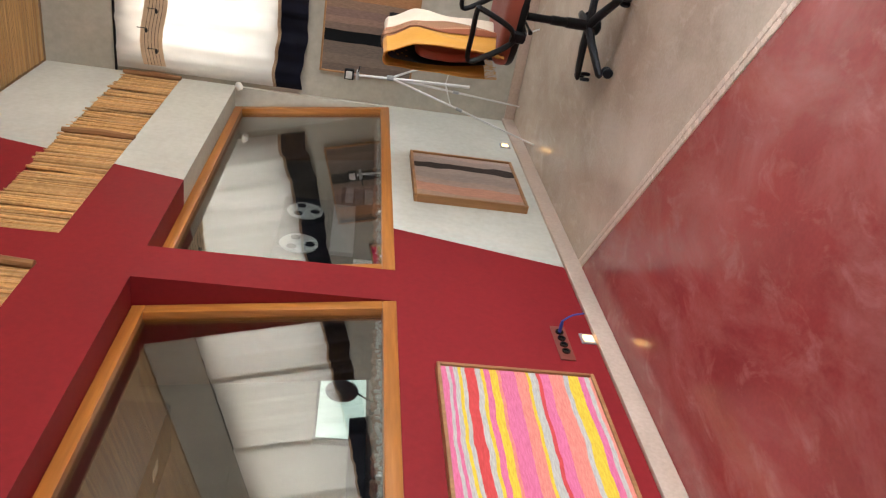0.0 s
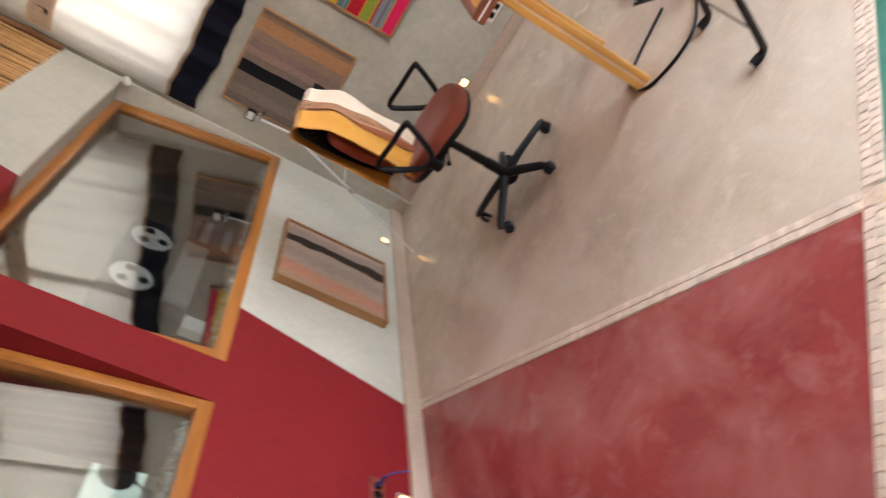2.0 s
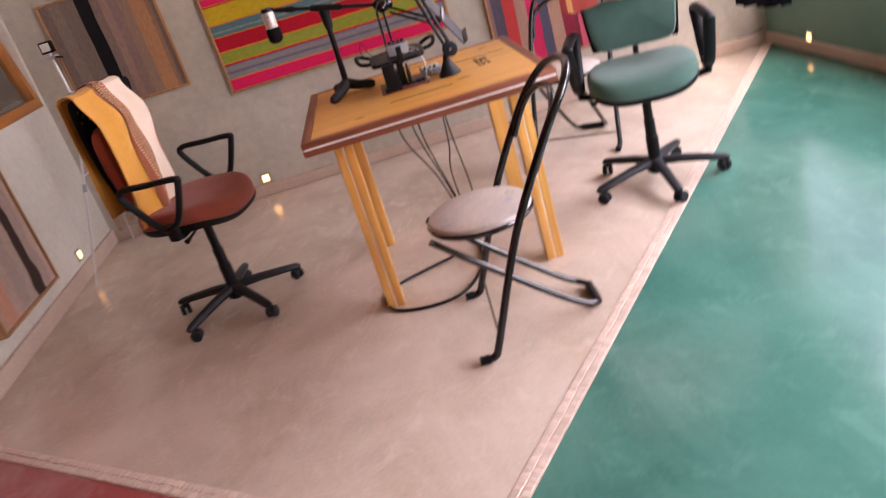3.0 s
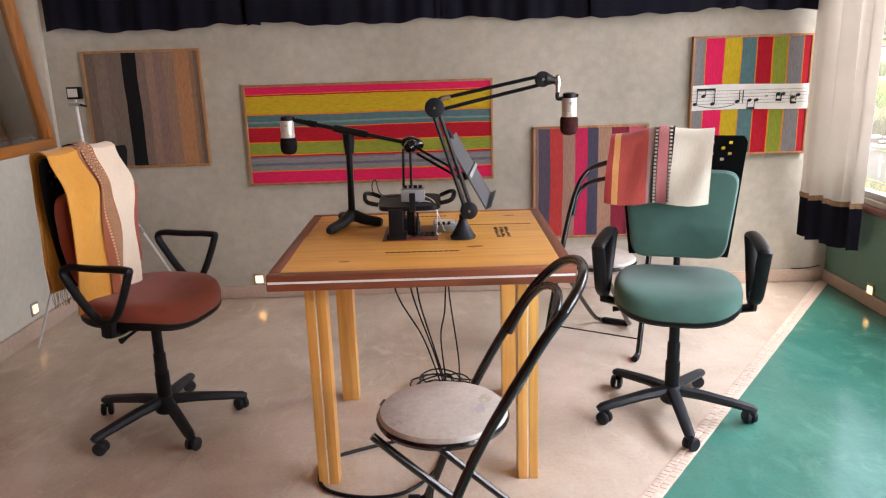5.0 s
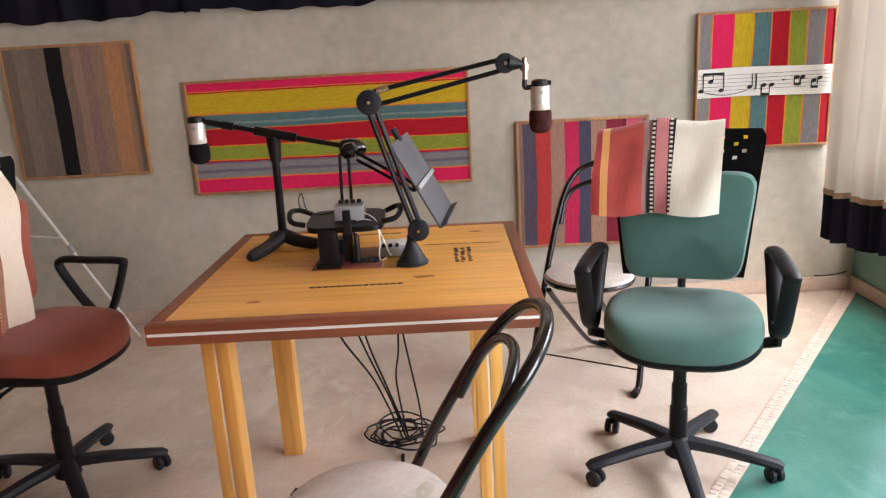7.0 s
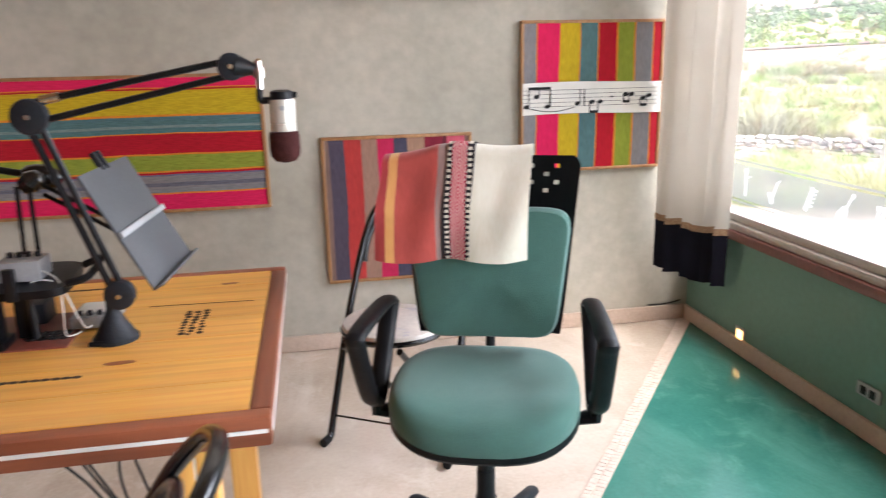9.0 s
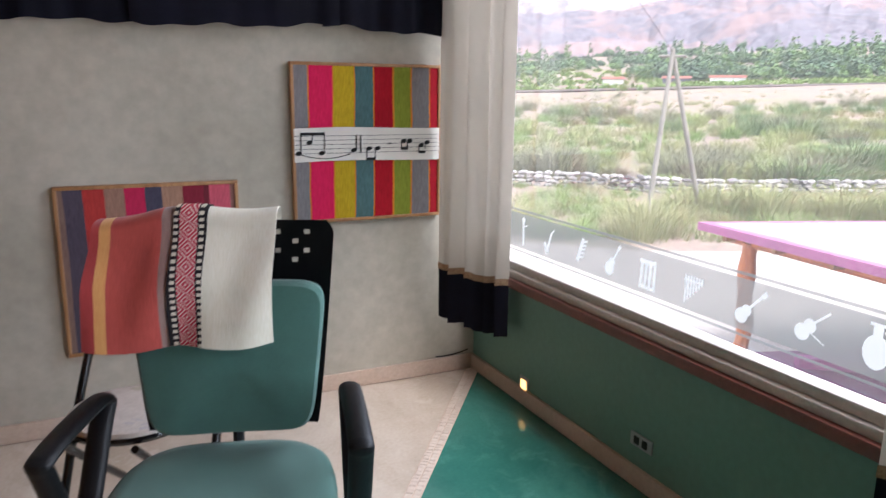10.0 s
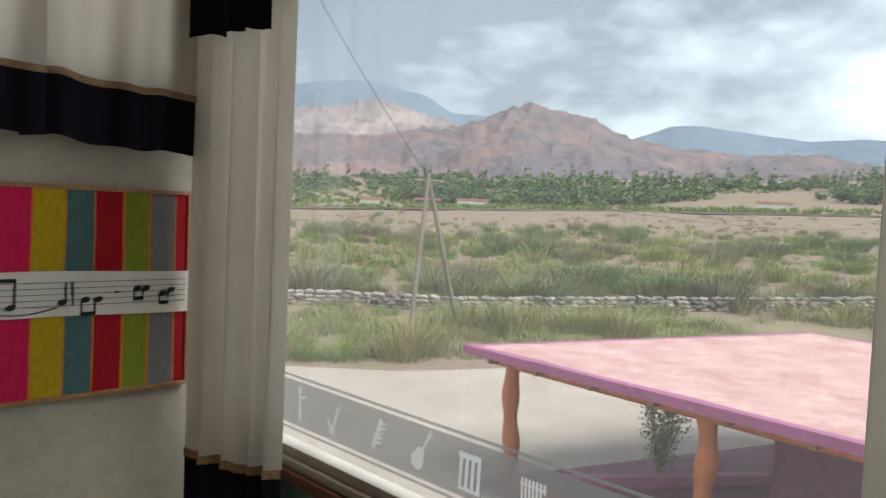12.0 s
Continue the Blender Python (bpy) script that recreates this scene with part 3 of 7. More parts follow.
# leaning studio windows
def studio_window(name, y0, y1, pebble_seed):
    w = thing(name, "varnished pine studio window with leaning glass and pebbles along its foot", "window", (LX, (y0 + y1) / 2, WZ[0]), kind="structure")
    back = 0.15
    fw = 0.06
    slope = back / (WZ[1] - WZ[0])

    def lean(bm):
        for v in bm.verts:
            v.co.x -= (v.co.z - WZ[0]) * slope
        return bm

    fr = []
    fr.append(box((LX - 0.05, y0 + 0.002, WZ[0]), (LX + 0.004, y1 - 0.002, WZ[0] + fw), 0.006))
    fr.append(box((LX - 0.05, y0 + 0.002, WZ[1] - fw), (LX + 0.004, y1 - 0.002, WZ[1] - 0.002), 0.006))
    fr.append(box((LX - 0.05, y0 + 0.002, WZ[0] + fw), (LX + 0.004, y0 + fw, WZ[1] - fw), 0.006))
    fr.append(box((LX - 0.05, y1 - fw, WZ[0] + fw), (LX + 0.004, y1 - 0.002, WZ[1] - fw), 0.006))
    for i, b in enumerate(fr):
        part("window_frame", lean(b), PINE_Y if i < 2 else PINE_FRAME, w, world_space=True)
    part("pane", lean(box((LX - 0.035, y0 + fw - 0.01, WZ[0] + fw - 0.01), (LX - 0.029, y1 - fw + 0.01, WZ[1] - fw + 0.01))), STUDIO_PANE, w, "tinted sound-proof glass", world_space=True, smooth=False).visible_shadow = False
    # lining between the two panes
    d = 0.42
    part("window_sill", box((LX - d, y0, WZ[0] - 0.02), (LX - 0.052, y1, WZ[0] + 0.045)), DARK_WOOD, w, "dark timber sill", world_space=True)
    part("lining", lean(box((LX - d, y1 - 0.03, WZ[0] + 0.015), (LX - 0.06, y1 - 0.002, WZ[1] - 0.03))), DARK_WOOD, w, world_space=True)
    part("lining", lean(box((LX - d, y0 + 0.002, WZ[0] + 0.015), (LX - 0.06, y0 + 0.03, WZ[1] - 0.03))), DARK_WOOD, w, world_space=True)
    part("lining", box((LX - d, y0, WZ[1] - 0.03), (LX - 0.2, y1, WZ[1])), DARK_WOOD, w, world_space=True)
    rg = random.Random(pebble_seed)
    for xo, n, size, material, label in ((LX - 0.075, 420, 0.009, PEBBLE_WHITE, "row of white gravel"), (LX - 0.125, 420, 0.017, PEBBLE_RED, "row of red-brown pebbles")):
        bm = bmesh.new()
        for _ in range(n):
            s = size * rg.uniform(0.7, 1.4)
            m = pose(xo + rg.gauss(0, 0.012), rg.uniform(y0 + 0.07, y1 - 0.07), WZ[0] + 0.045 + s * 0.5 + rg.uniform(0, 0.028), rg.uniform(0, 360), rg.uniform(0, 360), 0) @ Matrix.Diagonal((s, s * rg.uniform(0.6, 1), s * 0.7, 1))
            bmesh.ops.create_icosphere(bm, subdivisions=1, radius=1, matrix=m)
        tagged(part("pebbles", bm, material, w, label, world_space=True), kind="stuff")
    return w


PEBBLE_WHITE = mat("white_gravel", (0.62, 0.61, 0.56), 0.8, 0, (0.4, 0.39, 0.35), 0.3, 40, 120, 0.1)
PEBBLE_RED = mat("red_brown_pebbles", (0.24, 0.075, 0.045), 0.6, 0, (0.34, 0.2, 0.12), 0.3, 30, 120, 0.1)
studio_window("window_1", *W1, 3)
studio_window("window_2", *W2, 4)


# cane screens in the slots above the studio windows
def cane_screen(y0, y1, seed, battens):
    s = thing("cane_screen", "screen of upright golden canes filling the slot above the studio window", "screen", (LX, (y0 + y1) / 2, SZ[0]), group="cane screens")
    part("backing", box((LX - 0.16, y0, SZ[0]), (LX - 0.13, y1, SZ[1])), DARK_WOOD, s, world_space=True)
    rg = random.Random(seed)
    y, n = y0 + 0.01, 0
    shapes = []
    for k in range(6):
        r = 0.0075 + 0.0008 * k
        shapes.append(mesh_of(sweep([(0, 0, 0), (rg.uniform(-0.004, 0.004), rg.uniform(-0.006, 0.006), 0.2), (0, rg.uniform(-0.004, 0.004), 0.385)], [r * 1.05, r, r * 0.9], 6), "cane", CANE))
    while y < y1 - 0.01:
        k = rg.randrange(6)
        ob = new("cane", shapes[k])
        ob.parent = s
        ob.matrix_parent_inverse = s.matrix_basis.inverted()
        ob.matrix_basis = pose(LX - 0.01 + rg.uniform(-0.008, 0.006), y, SZ[0] + rg.uniform(0.0, 0.006), rg.uniform(-1.2, 1.2), rg.uniform(-0.8, 0.8), rg.uniform(0, 360)) @ Matrix.Diagonal((1, 1, rg.uniform(0.98, 1.045), 1))
        y += 0.0146 + 0.0013 * k
    for yb in battens:
        part("batten", sweep([(LX + 0.004, yb, SZ[0] - 0.005), (LX + 0.008, yb + 0.012, (SZ[0] + SZ[1]) / 2), (LX + 0.002, yb + 0.004, SZ[1] + 0.015)], [0.021, 0.024, 0.02], 8), LOG, s, "rough wooden batten", world_space=True)
    return s


cane_screen(2.915, 5.26, 11, (4.065, 5.235))
cane_screen(W1[0], 2.656, 12, (2.63,))

# the long window
win = thing("window_3", "long fixed window with a white frame over a brown-red sill", "window", (RX, 2.2, 0.52), kind="structure")
part("sill_trim", box((RX - 0.022, FY, 0.508), (RX + 0.06, VY[1] + 0.03, 0.549), 0.006), TRIM_RED, win, "brown-red sill edge", world_space=True)
part("window_sill", box((RX - 0.006, VY[0], 0.550), (RX + 0.13, VY[1], 0.582), 0.008), SILL_PAINT, win, world_space=True)
part("window_frame", box((RX + 0.012, VY[0], 0.583), (RX + 0.075, VY[1], 0.618), 0.006), SILL_PAINT, win, world_space=True)
part("window_frame", box((RX + 0.012, VY[0], VZ[1] - 0.05), (RX + 0.075, VY[1], VZ[1]), 0.006), WHITE_FRAME, win, world_space=True)
for ya in (VY[1] - 0.035, 2.62, 0.9, VY[0]):
    part("window_frame", box((RX + 0.012, ya, 0.633), (RX + 0.075, ya + 0.035, VZ[1] - 0.051), 0.005), WHITE_FRAME, win, world_space=True)
for ya, yb in ((2.655, VY[1] - 0.036), (0.936, 2.619), (VY[0] + 0.036, 0.899)):
    part("pane", box((RX + 0.045, ya, 0.634), (RX + 0.051, yb, VZ[1] - 0.052)), PANE, win, world_space=True, smooth=False).visible_shadow = False

high = thing("window_4", "high ribbon window behind the curtain", "window", (0.35, BY + 0.1, HZ[0]), kind="structure")
for lo, hi in (((HXW[0], BY + 0.12, HZ[0]), (HXW[1], BY + 0.17, HZ[0] + 0.05)), ((HXW[0], BY + 0.12, HZ[1] - 0.05), (HXW[1], BY + 0.17, HZ[1])), ((0.3, BY + 0.12, HZ[0] + 0.05), (0.36, BY + 0.17, HZ[1] - 0.05))):
    part("window_frame", box(lo, hi, 0.005), WHITE_FRAME, high, world_space=True)

# frosted film on the glass; white shapes stand for its bright cut-out instruments
GX = RX + 0.041


def flat_strip(x, y0, y1, z0, z1):
    """Film stuck on the glass: it has no depth of its own."""
    bm = bmesh.new()
    bm.faces.new([bm.verts.new((x, y, z)) for y, z in ((y0, z0), (y1, z0), (y1, z1), (y0, z1))])
    return bm


film_band = thing("window_film", "grey frosted film on the window glass, instrument cut-outs painted bright", "window film", (GX, 3.8, 0.70))
part("film", flat_strip(GX, 2.67, VY[1] - 0.04, 0.683, 0.838), BAND, film_band, world_space=True, smooth=False)
part("film_line", flat_strip(GX, 2.67, VY[1] - 0.04, 0.848, 0.857), BAND, film_band, world_space=True, smooth=False)
part("film_line", flat_strip(GX, 2.67, VY[1] - 0.04, 0.664, 0.672), BAND, film_band, world_space=True, smooth=False)


def circle(cy, cz, r, n=14, squash=1.0):
    return [(cy + r * math.cos(2 * math.pi * i / n), cz + squash * r * math.sin(2 * math.pi * i / n)) for i in range(n)]


def bar(y0, z0, y1, z1, w):
    d = Vector((y1 - y0, z1 - z0)).normalized() * w / 2
    return [(y0 - d.y, z0 + d.x), (y1 - d.y, z1 + d.x), (y1 + d.y, z1 - d.x), (y0 + d.y, z0 - d.x)]


def icon(kind, cy, cz):
    """One drawing about 12 cm tall; y runs towards the corner."""
    s = []
    if kind == "guitar":
        s = [circle(0.016, -0.03, 0.027), circle(0.004, -0.006, 0.019), bar(-0.002, 0.0, -0.035, 0.055, 0.008), bar(-0.03, 0.046, -0.042, 0.062, 0.014)]
    elif kind == "violin":
        s = [circle(0.02, -0.022, 0.024), circle(-0.002, 0.0, 0.02), bar(-0.01, 0.008, -0.06, 0.05, 0.007), bar(0.03, 0.0, -0.05, -0.04, 0.003)]
    elif kind == "pan":
        s = [bar(0.035 - 0.012 * i, 0.035, 0.035 - 0.012 * i, -0.055 + 0.011 * i, 0.008) for i in range(7)] + [bar(0.04, 0.02, -0.042, 0.02, 0.006)]
    elif kind == "sax":
        s = [bar(0.02, -0.045, -0.01, 0.03, 0.013), bar(-0.01, 0.03, -0.03, 0.045, 0.006), circle(0.02, -0.045, 0.016), bar(0.02, -0.05, 0.04, -0.015, 0.018)]
    elif kind == "quena":
        s = [bar(0.0, -0.06, 0.004, 0.055, 0.016), circle(0.002, 0.05, 0.013), bar(0.004, 0.02, -0.03, 0.03, 0.005)]
    elif kind == "comb":
        s = [bar(0.024, -0.045, -0.012, 0.05, 0.02)] + [bar(0.02 - 0.007 * i, -0.03 + 0.016 * i, -0.014 - 0.006 * i, -0.022 + 0.016 * i, 0.008) for i in range(5)]
    elif kind == "arches":
        s = [bar(0.035 - 0.023 * i, -0.05, 0.03 - 0.022 * i, 0.03, 0.012) for i in range(4)] + [bar(0.04, 0.036, -0.042, 0.036, 0.016), bar(0.04, -0.055, -0.042, -0.055, 0.01)]
    elif kind == "charango":
        s = [circle(0.03, -0.035, 0.024), circle(0.012, -0.016, 0.018), bar(0.006, -0.01, -0.045, 0.042, 0.009), bar(-0.04, 0.036, -0.056, 0.05, 0.016)]
    else:
        s = [circle(0.0, -0.012, 0.036, squash=1.25), bar(0, 0.03, 0, 0.056, 0.026), bar(0.022, 0.058, -0.022, 0.058, 0.008), bar(-0.018, 0.045, -0.04, 0.02, 0.006)]
    first = None
    for k, poly in enumerate(s):
        bm = bmesh.new()
        bm.faces.new([bm.verts.new((GX - 0.001 - 0.0003 * k, cy + y, cz + z)) for y, z in poly])
        ob = part("stroke" if first else "drawing", bm, ICON, first or film_band, "" if first else "instrument cut-out with the view's brightness painted white", world_space=True, smooth=False)
        first = first or ob


ICON_Y = (5.06, 4.89, 4.68, 4.46, 4.267, 4.075, 3.859, 3.632, 3.435, 3.246)
for k, kind in enumerate(("quena", "quena", "sax", "comb", "guitar", "arches", "pan", "charango", "violin", "jug")):
    icon(kind, ICON_Y[k], 0.762)


# ---- curtains ----
def curtain(name, label, span, z_levels, place, wave, folds, seed, mats, group="", amount=1.0, nz=14, split=()):
    """A hanging cloth in three strips: sheer cloth, woven trim, dark hem. place(s, out, z) gives a point from the length along the rail, the swing out of it and the height."""
    c = thing(name, label, "curtain", place((span[0] + span[1]) / 2, 0, z_levels[0]), group=group)
    rg = random.Random(seed)
    ph = [rg.uniform(0, 6.28) for _ in range(8)]
    length = span[1] - span[0]

    def swing(s, z):
        a = (s - span[0]) / length
        top, bottom = z_levels[-1], z_levels[0]
        low = (top - z) / (top - bottom)
        w = math.sin(2 * math.pi * folds * a + ph[0] + 0.5 * math.sin(3 * a + ph[1] + low)) + 0.45 * math.sin(2 * math.pi * folds * 2.3 * a + ph[2] + low * 0.8)
        return wave * (0.55 + 0.45 * low) * w + 0.3 * wave * math.sin(2 * math.pi * folds * 0.37 * a + ph[3])

    def hang(s):
        a = (s - span[0]) / length
        return amount * (0.014 * math.sin(2 * math.pi * folds * 0.21 * a + ph[4]) + 0.009 * math.sin(2 * math.pi * folds * 0.57 * a + ph[6]) + 0.006 * math.sin(2 * math.pi * folds * 1.37 * a + ph[5]))

    names = ("hem", "trim", "cloth")
    for k in range(3):
        z0, z1 = z_levels[k], z_levels[k + 1]
        nu = max(24, int(length * 60))
        nv = nz if k == 2 else 3
        bump = 0.004 if k == 1 else 0.0

        def f(u, v, z0=z0, z1=z1, bump=bump):
            s = span[0] + u * length
            z = z0 + v * (z1 - z0)
            sag = hang(s) * (z_levels[-1] - z) / (z_levels[-1] - z_levels[0])
            return Vector(place(s, swing(s, z) + bump, z + sag))

        part(names[k], sheet(f, nu, nv, 0.0015), mats[k], c, "", world_space=True)
    return c


TRIM = mat("woven_gold_trim_cloth", (0.40, 0.27, 0.165), 0.9, 0, (0.26, 0.15, 0.08), 0.35, 90, 260, 0.1)
CM = (HEM, TRIM, SHEER)
pieces = ((-1.84, -0.63), (-0.70, 0.39), (0.33, 1.265), (1.205, 2.0), (1.94, 2.54))
for i, (a, b) in enumerate(pieces):
    curtain("curtain", "short cream curtain with navy hem over the high window", (a, b), (1.61, 1.795, 1.817, 2.90), lambda s, o, z, i=i: (s, BY - 0.062 - 0.03 * (i % 2) - o * (0.7 + 0.5 * math.sin(3.1 * s)), z), 0.018, (b - a) * 4.2, 20 + i, CM, "high curtains", 0.75, 8)
rod = solo("curtain_rod", sweep([(-1.86, BY - 0.07, 2.905), (2.6, BY - 0.07, 2.905)], 0.009, 8), SATIN_BLACK, "thin dark rod carrying the high curtains", "curtain rod")
curtain("curtain", "long cream curtain with navy hem in the window corner", (0.0, 0.34), (0.30, 0.535, 0.565, 2.60), lambda s, o, z: (RX - 0.055 - 0.47 * (0.34 - s) - o * 0.9, 5.215 - s * 1.12 + o * 0.35, z), 0.024, 4.6, 31, CM, "window curtains", 0.6, 30)
curtain("curtain", "short cream valance with navy hem above the corner curtain", (0.0, 0.32), (2.005, 2.22, 2.242, 2.62), lambda s, o, z: (RX - 0.125 - 0.42 * (0.32 - s) - o * 0.8, 5.17 - s * 0.9 + o * 0.3, z), 0.018, 3.4, 33, CM, "window curtains", 0.6, 4)
curtain("curtain", "long cream curtain gathered beside the window", (2.55, 3.105), (0.30, 0.535, 0.565, 2.60), lambda s, o, z: (RX - 0.075 - o, s, z), 0.03, 6.0, 41, CM, "window curtains", 0.6, 14)
curtain("curtain", "cream curtain drawn over the window", (-0.5, 0.95), (0.30, 0.535, 0.565, 2.60), lambda s, o, z: (RX - 0.075 - o, s, z), 0.03, 9.0, 43, CM, "window curtains", 0.6, 8)
# ribbon with notes sewn to the high curtain
rb = thing("note_ribbon", "wavy tan ribbon with black notes sewn on the high curtain", "ribbon", (-1.2, BY - 0.11, 2.63))
part("ribbon", sheet(lambda u, v: Vector((-1.78 + 1.25 * u, BY - 0.112, 2.555 + 0.15 * v + 0.022 * math.sin(u * 12))), 60, 2, 0.002), RIBBON, rb, world_space=True)
for k in range(5):
    part("staff_line", sweep([(-1.78 + 1.25 * u / 40, BY - 0.1145, 2.585 + 0.022 * k + 0.022 * math.sin(u / 40 * 12)) for u in range(41)], 0.0015, 4), INK, rb, world_space=True)
for k in range(8):
    u = 0.08 + 0.11 * k
    z = 2.60 + 0.022 * ((k * 3) % 5) + 0.022 * math.sin(u * 12)
    bm = box((-1.78 + 1.25 * u + 0.012, BY - 0.116, z), (-1.78 + 1.25 * u + 0.017, BY - 0.113, z + 0.06))
    prism([(-1.78 + 1.25 * u + 0.017 * math.cos(q), z + 0.011 * math.sin(q)) for q in np.linspace(0, 6.0, 12)], BY - 0.116, BY - 0.113, "y", bm)
    part("note", bm, INK, rb, world_space=True)


# ---- framed weavings ----
def weaving(label, u0, u1, z0, z1, axis, wall, cloth, depth=0.028, out=-1.0, frame_mat=FRAME_WOOD, fw=0.014, sag=0.0):
    """A textile stretched in a thin wooden frame. axis: along which it hangs; wall: the wall plane; out: the way into the room."""
    def at(u, d, z):
        return (u, wall + out * d, z) if axis == "x" else (wall + out * d, u, z)
    t = thing("framed_weaving", label, "wall art", at((u0 + u1) / 2, 0, z0))
    for a, b, c, d in ((u0, u1, z0, z0 + fw), (u0, u1, z1 - fw, z1), (u0, u0 + fw, z0 + fw, z1 - fw), (u1 - fw, u1, z0 + fw, z1 - fw)):
        p, q = at(a, 0.001, c), at(b, depth, d)
        lo = tuple(min(m, n) for m, n in zip(p, q))
        hi = tuple(max(m, n) for m, n in zip(p, q))
        part("frame_bar", box(lo, hi, 0.003), frame_mat, t, world_space=True)
    rg = random.Random(int(u0 * 1000))
    a1, a2 = rg.uniform(0, 6), rg.uniform(0, 6)

    def f(u, v):
        d = depth * 0.72 + 0.003 * math.sin(5 * u + a1) * math.sin(3.1 * v * 3 + a2) * math.sin(math.pi * u) + sag * math.sin(math.pi * v) * math.sin(math.pi * u)
        return Vector(at(u0 + fw * 0.7 + u * (u1 - u0 - 1.4 * fw), d, z0 + fw * 0.7 + v * (z1 - z0 - 1.4 * fw)))

    part("textile", sheet(f, 28, 28, 0.002), cloth, t, world_space=True)
    return t


CRIM, MUST, TEAL, DRED, GRN, GRY, LINE = (0.62, 0.015, 0.085), (0.47, 0.33, 0.012), (0.075, 0.15, 0.155), (0.37, 0.008, 0.018), (0.22, 0.26, 0.03), (0.20, 0.19, 0.195), (0.62, 0.20, 0.02)
big_bands = [(0.135, CRIM), (0.145, LINE), (0.195, GRY), (0.22, (0.12, 0.12, 0.15)), (0.27, GRY), (0.285, (0.15, 0.12, 0.18)), (0.30, DRED), (0.31, LINE), (0.425, GRN), (0.435, LINE), (0.575, DRED), (0.585, LINE), (0.62, TEAL), (0.64, (0.16, 0.22, 0.21)), (0.70, TEAL), (0.715, LINE), (0.89, MUST), (0.90, DRED), (0.91, LINE), (1.0, CRIM)]
weaving("wide framed weaving with crimson, mustard, teal and green bands", -0.781, 0.662, 0.702, 1.286, "x", BY, stripes("wide_weaving", "z", 0.702, 1.286, big_bands))
left_bands = [(0.10, (0.16, 0.12, 0.095)), (0.2, (0.20, 0.15, 0.12)), (0.335, (0.17, 0.13, 0.105)), (0.455, (0.006, 0.006, 0.007)), (0.53, (0.20, 0.14, 0.11)), (0.60, (0.28, 0.18, 0.14)), (0.68, (0.23, 0.15, 0.125)), (0.77, (0.26, 0.17, 0.12)), (0.90, (0.38, 0.19, 0.09)), (0.94, (0.25, 0.15, 0.09)), (1.0, (0.17, 0.12, 0.095))]
weaving("brown and tan weaving with one black stripe in a thin frame", -1.678, -1.006, 0.831, 1.501, "x", BY, stripes("brown_weaving", "x", -1.678, -1.006, left_bands))
small_bands = [(0.05, (0.19, 0.12, 0.10)), (0.145, (0.075, 0.06, 0.085)), (0.255, (0.40, 0.04, 0.035)), (0.36, (0.30, 0.17, 0.125)), (0.47, (0.46, 0.02, 0.075)), (0.565, (0.06, 0.055, 0.085)), (0.68, (0.33, 0.19, 0.13)), (0.80, (0.20, 0.018, 0.035)), (0.83, (0.13, 0.02, 0.03)), (0.95, (0.50, 0.09, 0.13)), (1.0, (0.24, 0.12, 0.10))]
weaving("weaving with red, violet and tan stripes leaning in a thin frame", 0.894, 1.574, 0.326, 0.998, "x", BY, stripes("red_violet_weaving", "x", 0.894, 1.574, small_bands))
mu_bands = [(0.105, GRY), (0.112, LINE), (0.26, CRIM), (0.268, LINE), (0.395, MUST), (0.403, LINE), (0.525, TEAL), (0.532, LINE), (0.66, DRED), (0.668, LINE), (0.785, GRN), (0.793, LINE), (0.915, GRY), (0.922, LINE), (1.0, DRED)]
score = weaving("framed striped weaving with a pale strip of musical notes", 1.806, 2.495, 0.797, 1.480, "x", BY, stripes("striped_weaving", "x", 1.806, 2.495, mu_bands))
SZ0, SZ1 = 1.062, 1.205
part("score_strip", sheet(lambda u, v: Vector((1.814 + 0.672 * u, BY - 0.027, SZ0 + (SZ1 - SZ0) * v + 0.004 * math.sin(u * 5))), 30, 2, 0.002), BEIGE_CLOTH, score, "pale cloth strip", world_space=True)
for k in range(5):
    part("staff_line", box((1.81, BY - 0.0315, 1.098 + 0.0185 * k), (2.475, BY - 0.0295, 1.0995 + 0.0185 * k)), INK, score, world_space=True, smooth=False)


def note(x, z, stem, up=True):
    bm = bmesh.new()
    prism([(x + 0.013 * math.cos(q) * 1.0 + 0.003 * math.sin(q), z + 0.0095 * math.sin(q)) for q in np.linspace(0, 5.9, 14)], BY - 0.0335, BY - 0.0305, "y", bm)
    if up:
        box((x + 0.010, BY - 0.0335, z), (x + 0.0135, BY - 0.0305, z + stem), 0, bm)
    else:
        box((x - 0.0125, BY - 0.0335, z - stem), (x - 0.009, BY - 0.0305, z), 0, bm)
    part("note", bm, INK, score, "black note", world_space=True, smooth=False)


def beam(x0, x1, z, w=0.012):
    part("note_beam", box((x0, BY - 0.0335, z - w), (x1, BY - 0.0305, z)), INK, score, world_space=True, smooth=False)


for x, z in ((1.83, 1.10), (1.878, 1.145), (1.932, 1.10)):
    note(x, z, 1.187 - z)
beam(1.84, 1.945, 1.188)
note(2.075, 1.11, 0.065)
part("note", box((2.105, BY - 0.0335, 1.10), (2.109, BY - 0.0305, 1.175)), INK, score, world_space=True, smooth=False)
for x in (2.145, 2.185):
    note(x, 1.115, 0.045, False)
beam(2.132, 2.176, 1.076)
for x in (2.31, 2.338):
    note(x, 1.145, 0.03, False)
beam(2.297, 2.33, 1.118)
for x, z in ((2.395, 1.125), (2.425, 1.137)):
    note(x, z, 0.03, False)
beam(2.382, 2.416, 1.10)
part("note", box((2.235, BY - 0.0335, 1.133), (2.25, BY - 0.0305, 1.139)), INK, score, world_space=True, smooth=False)
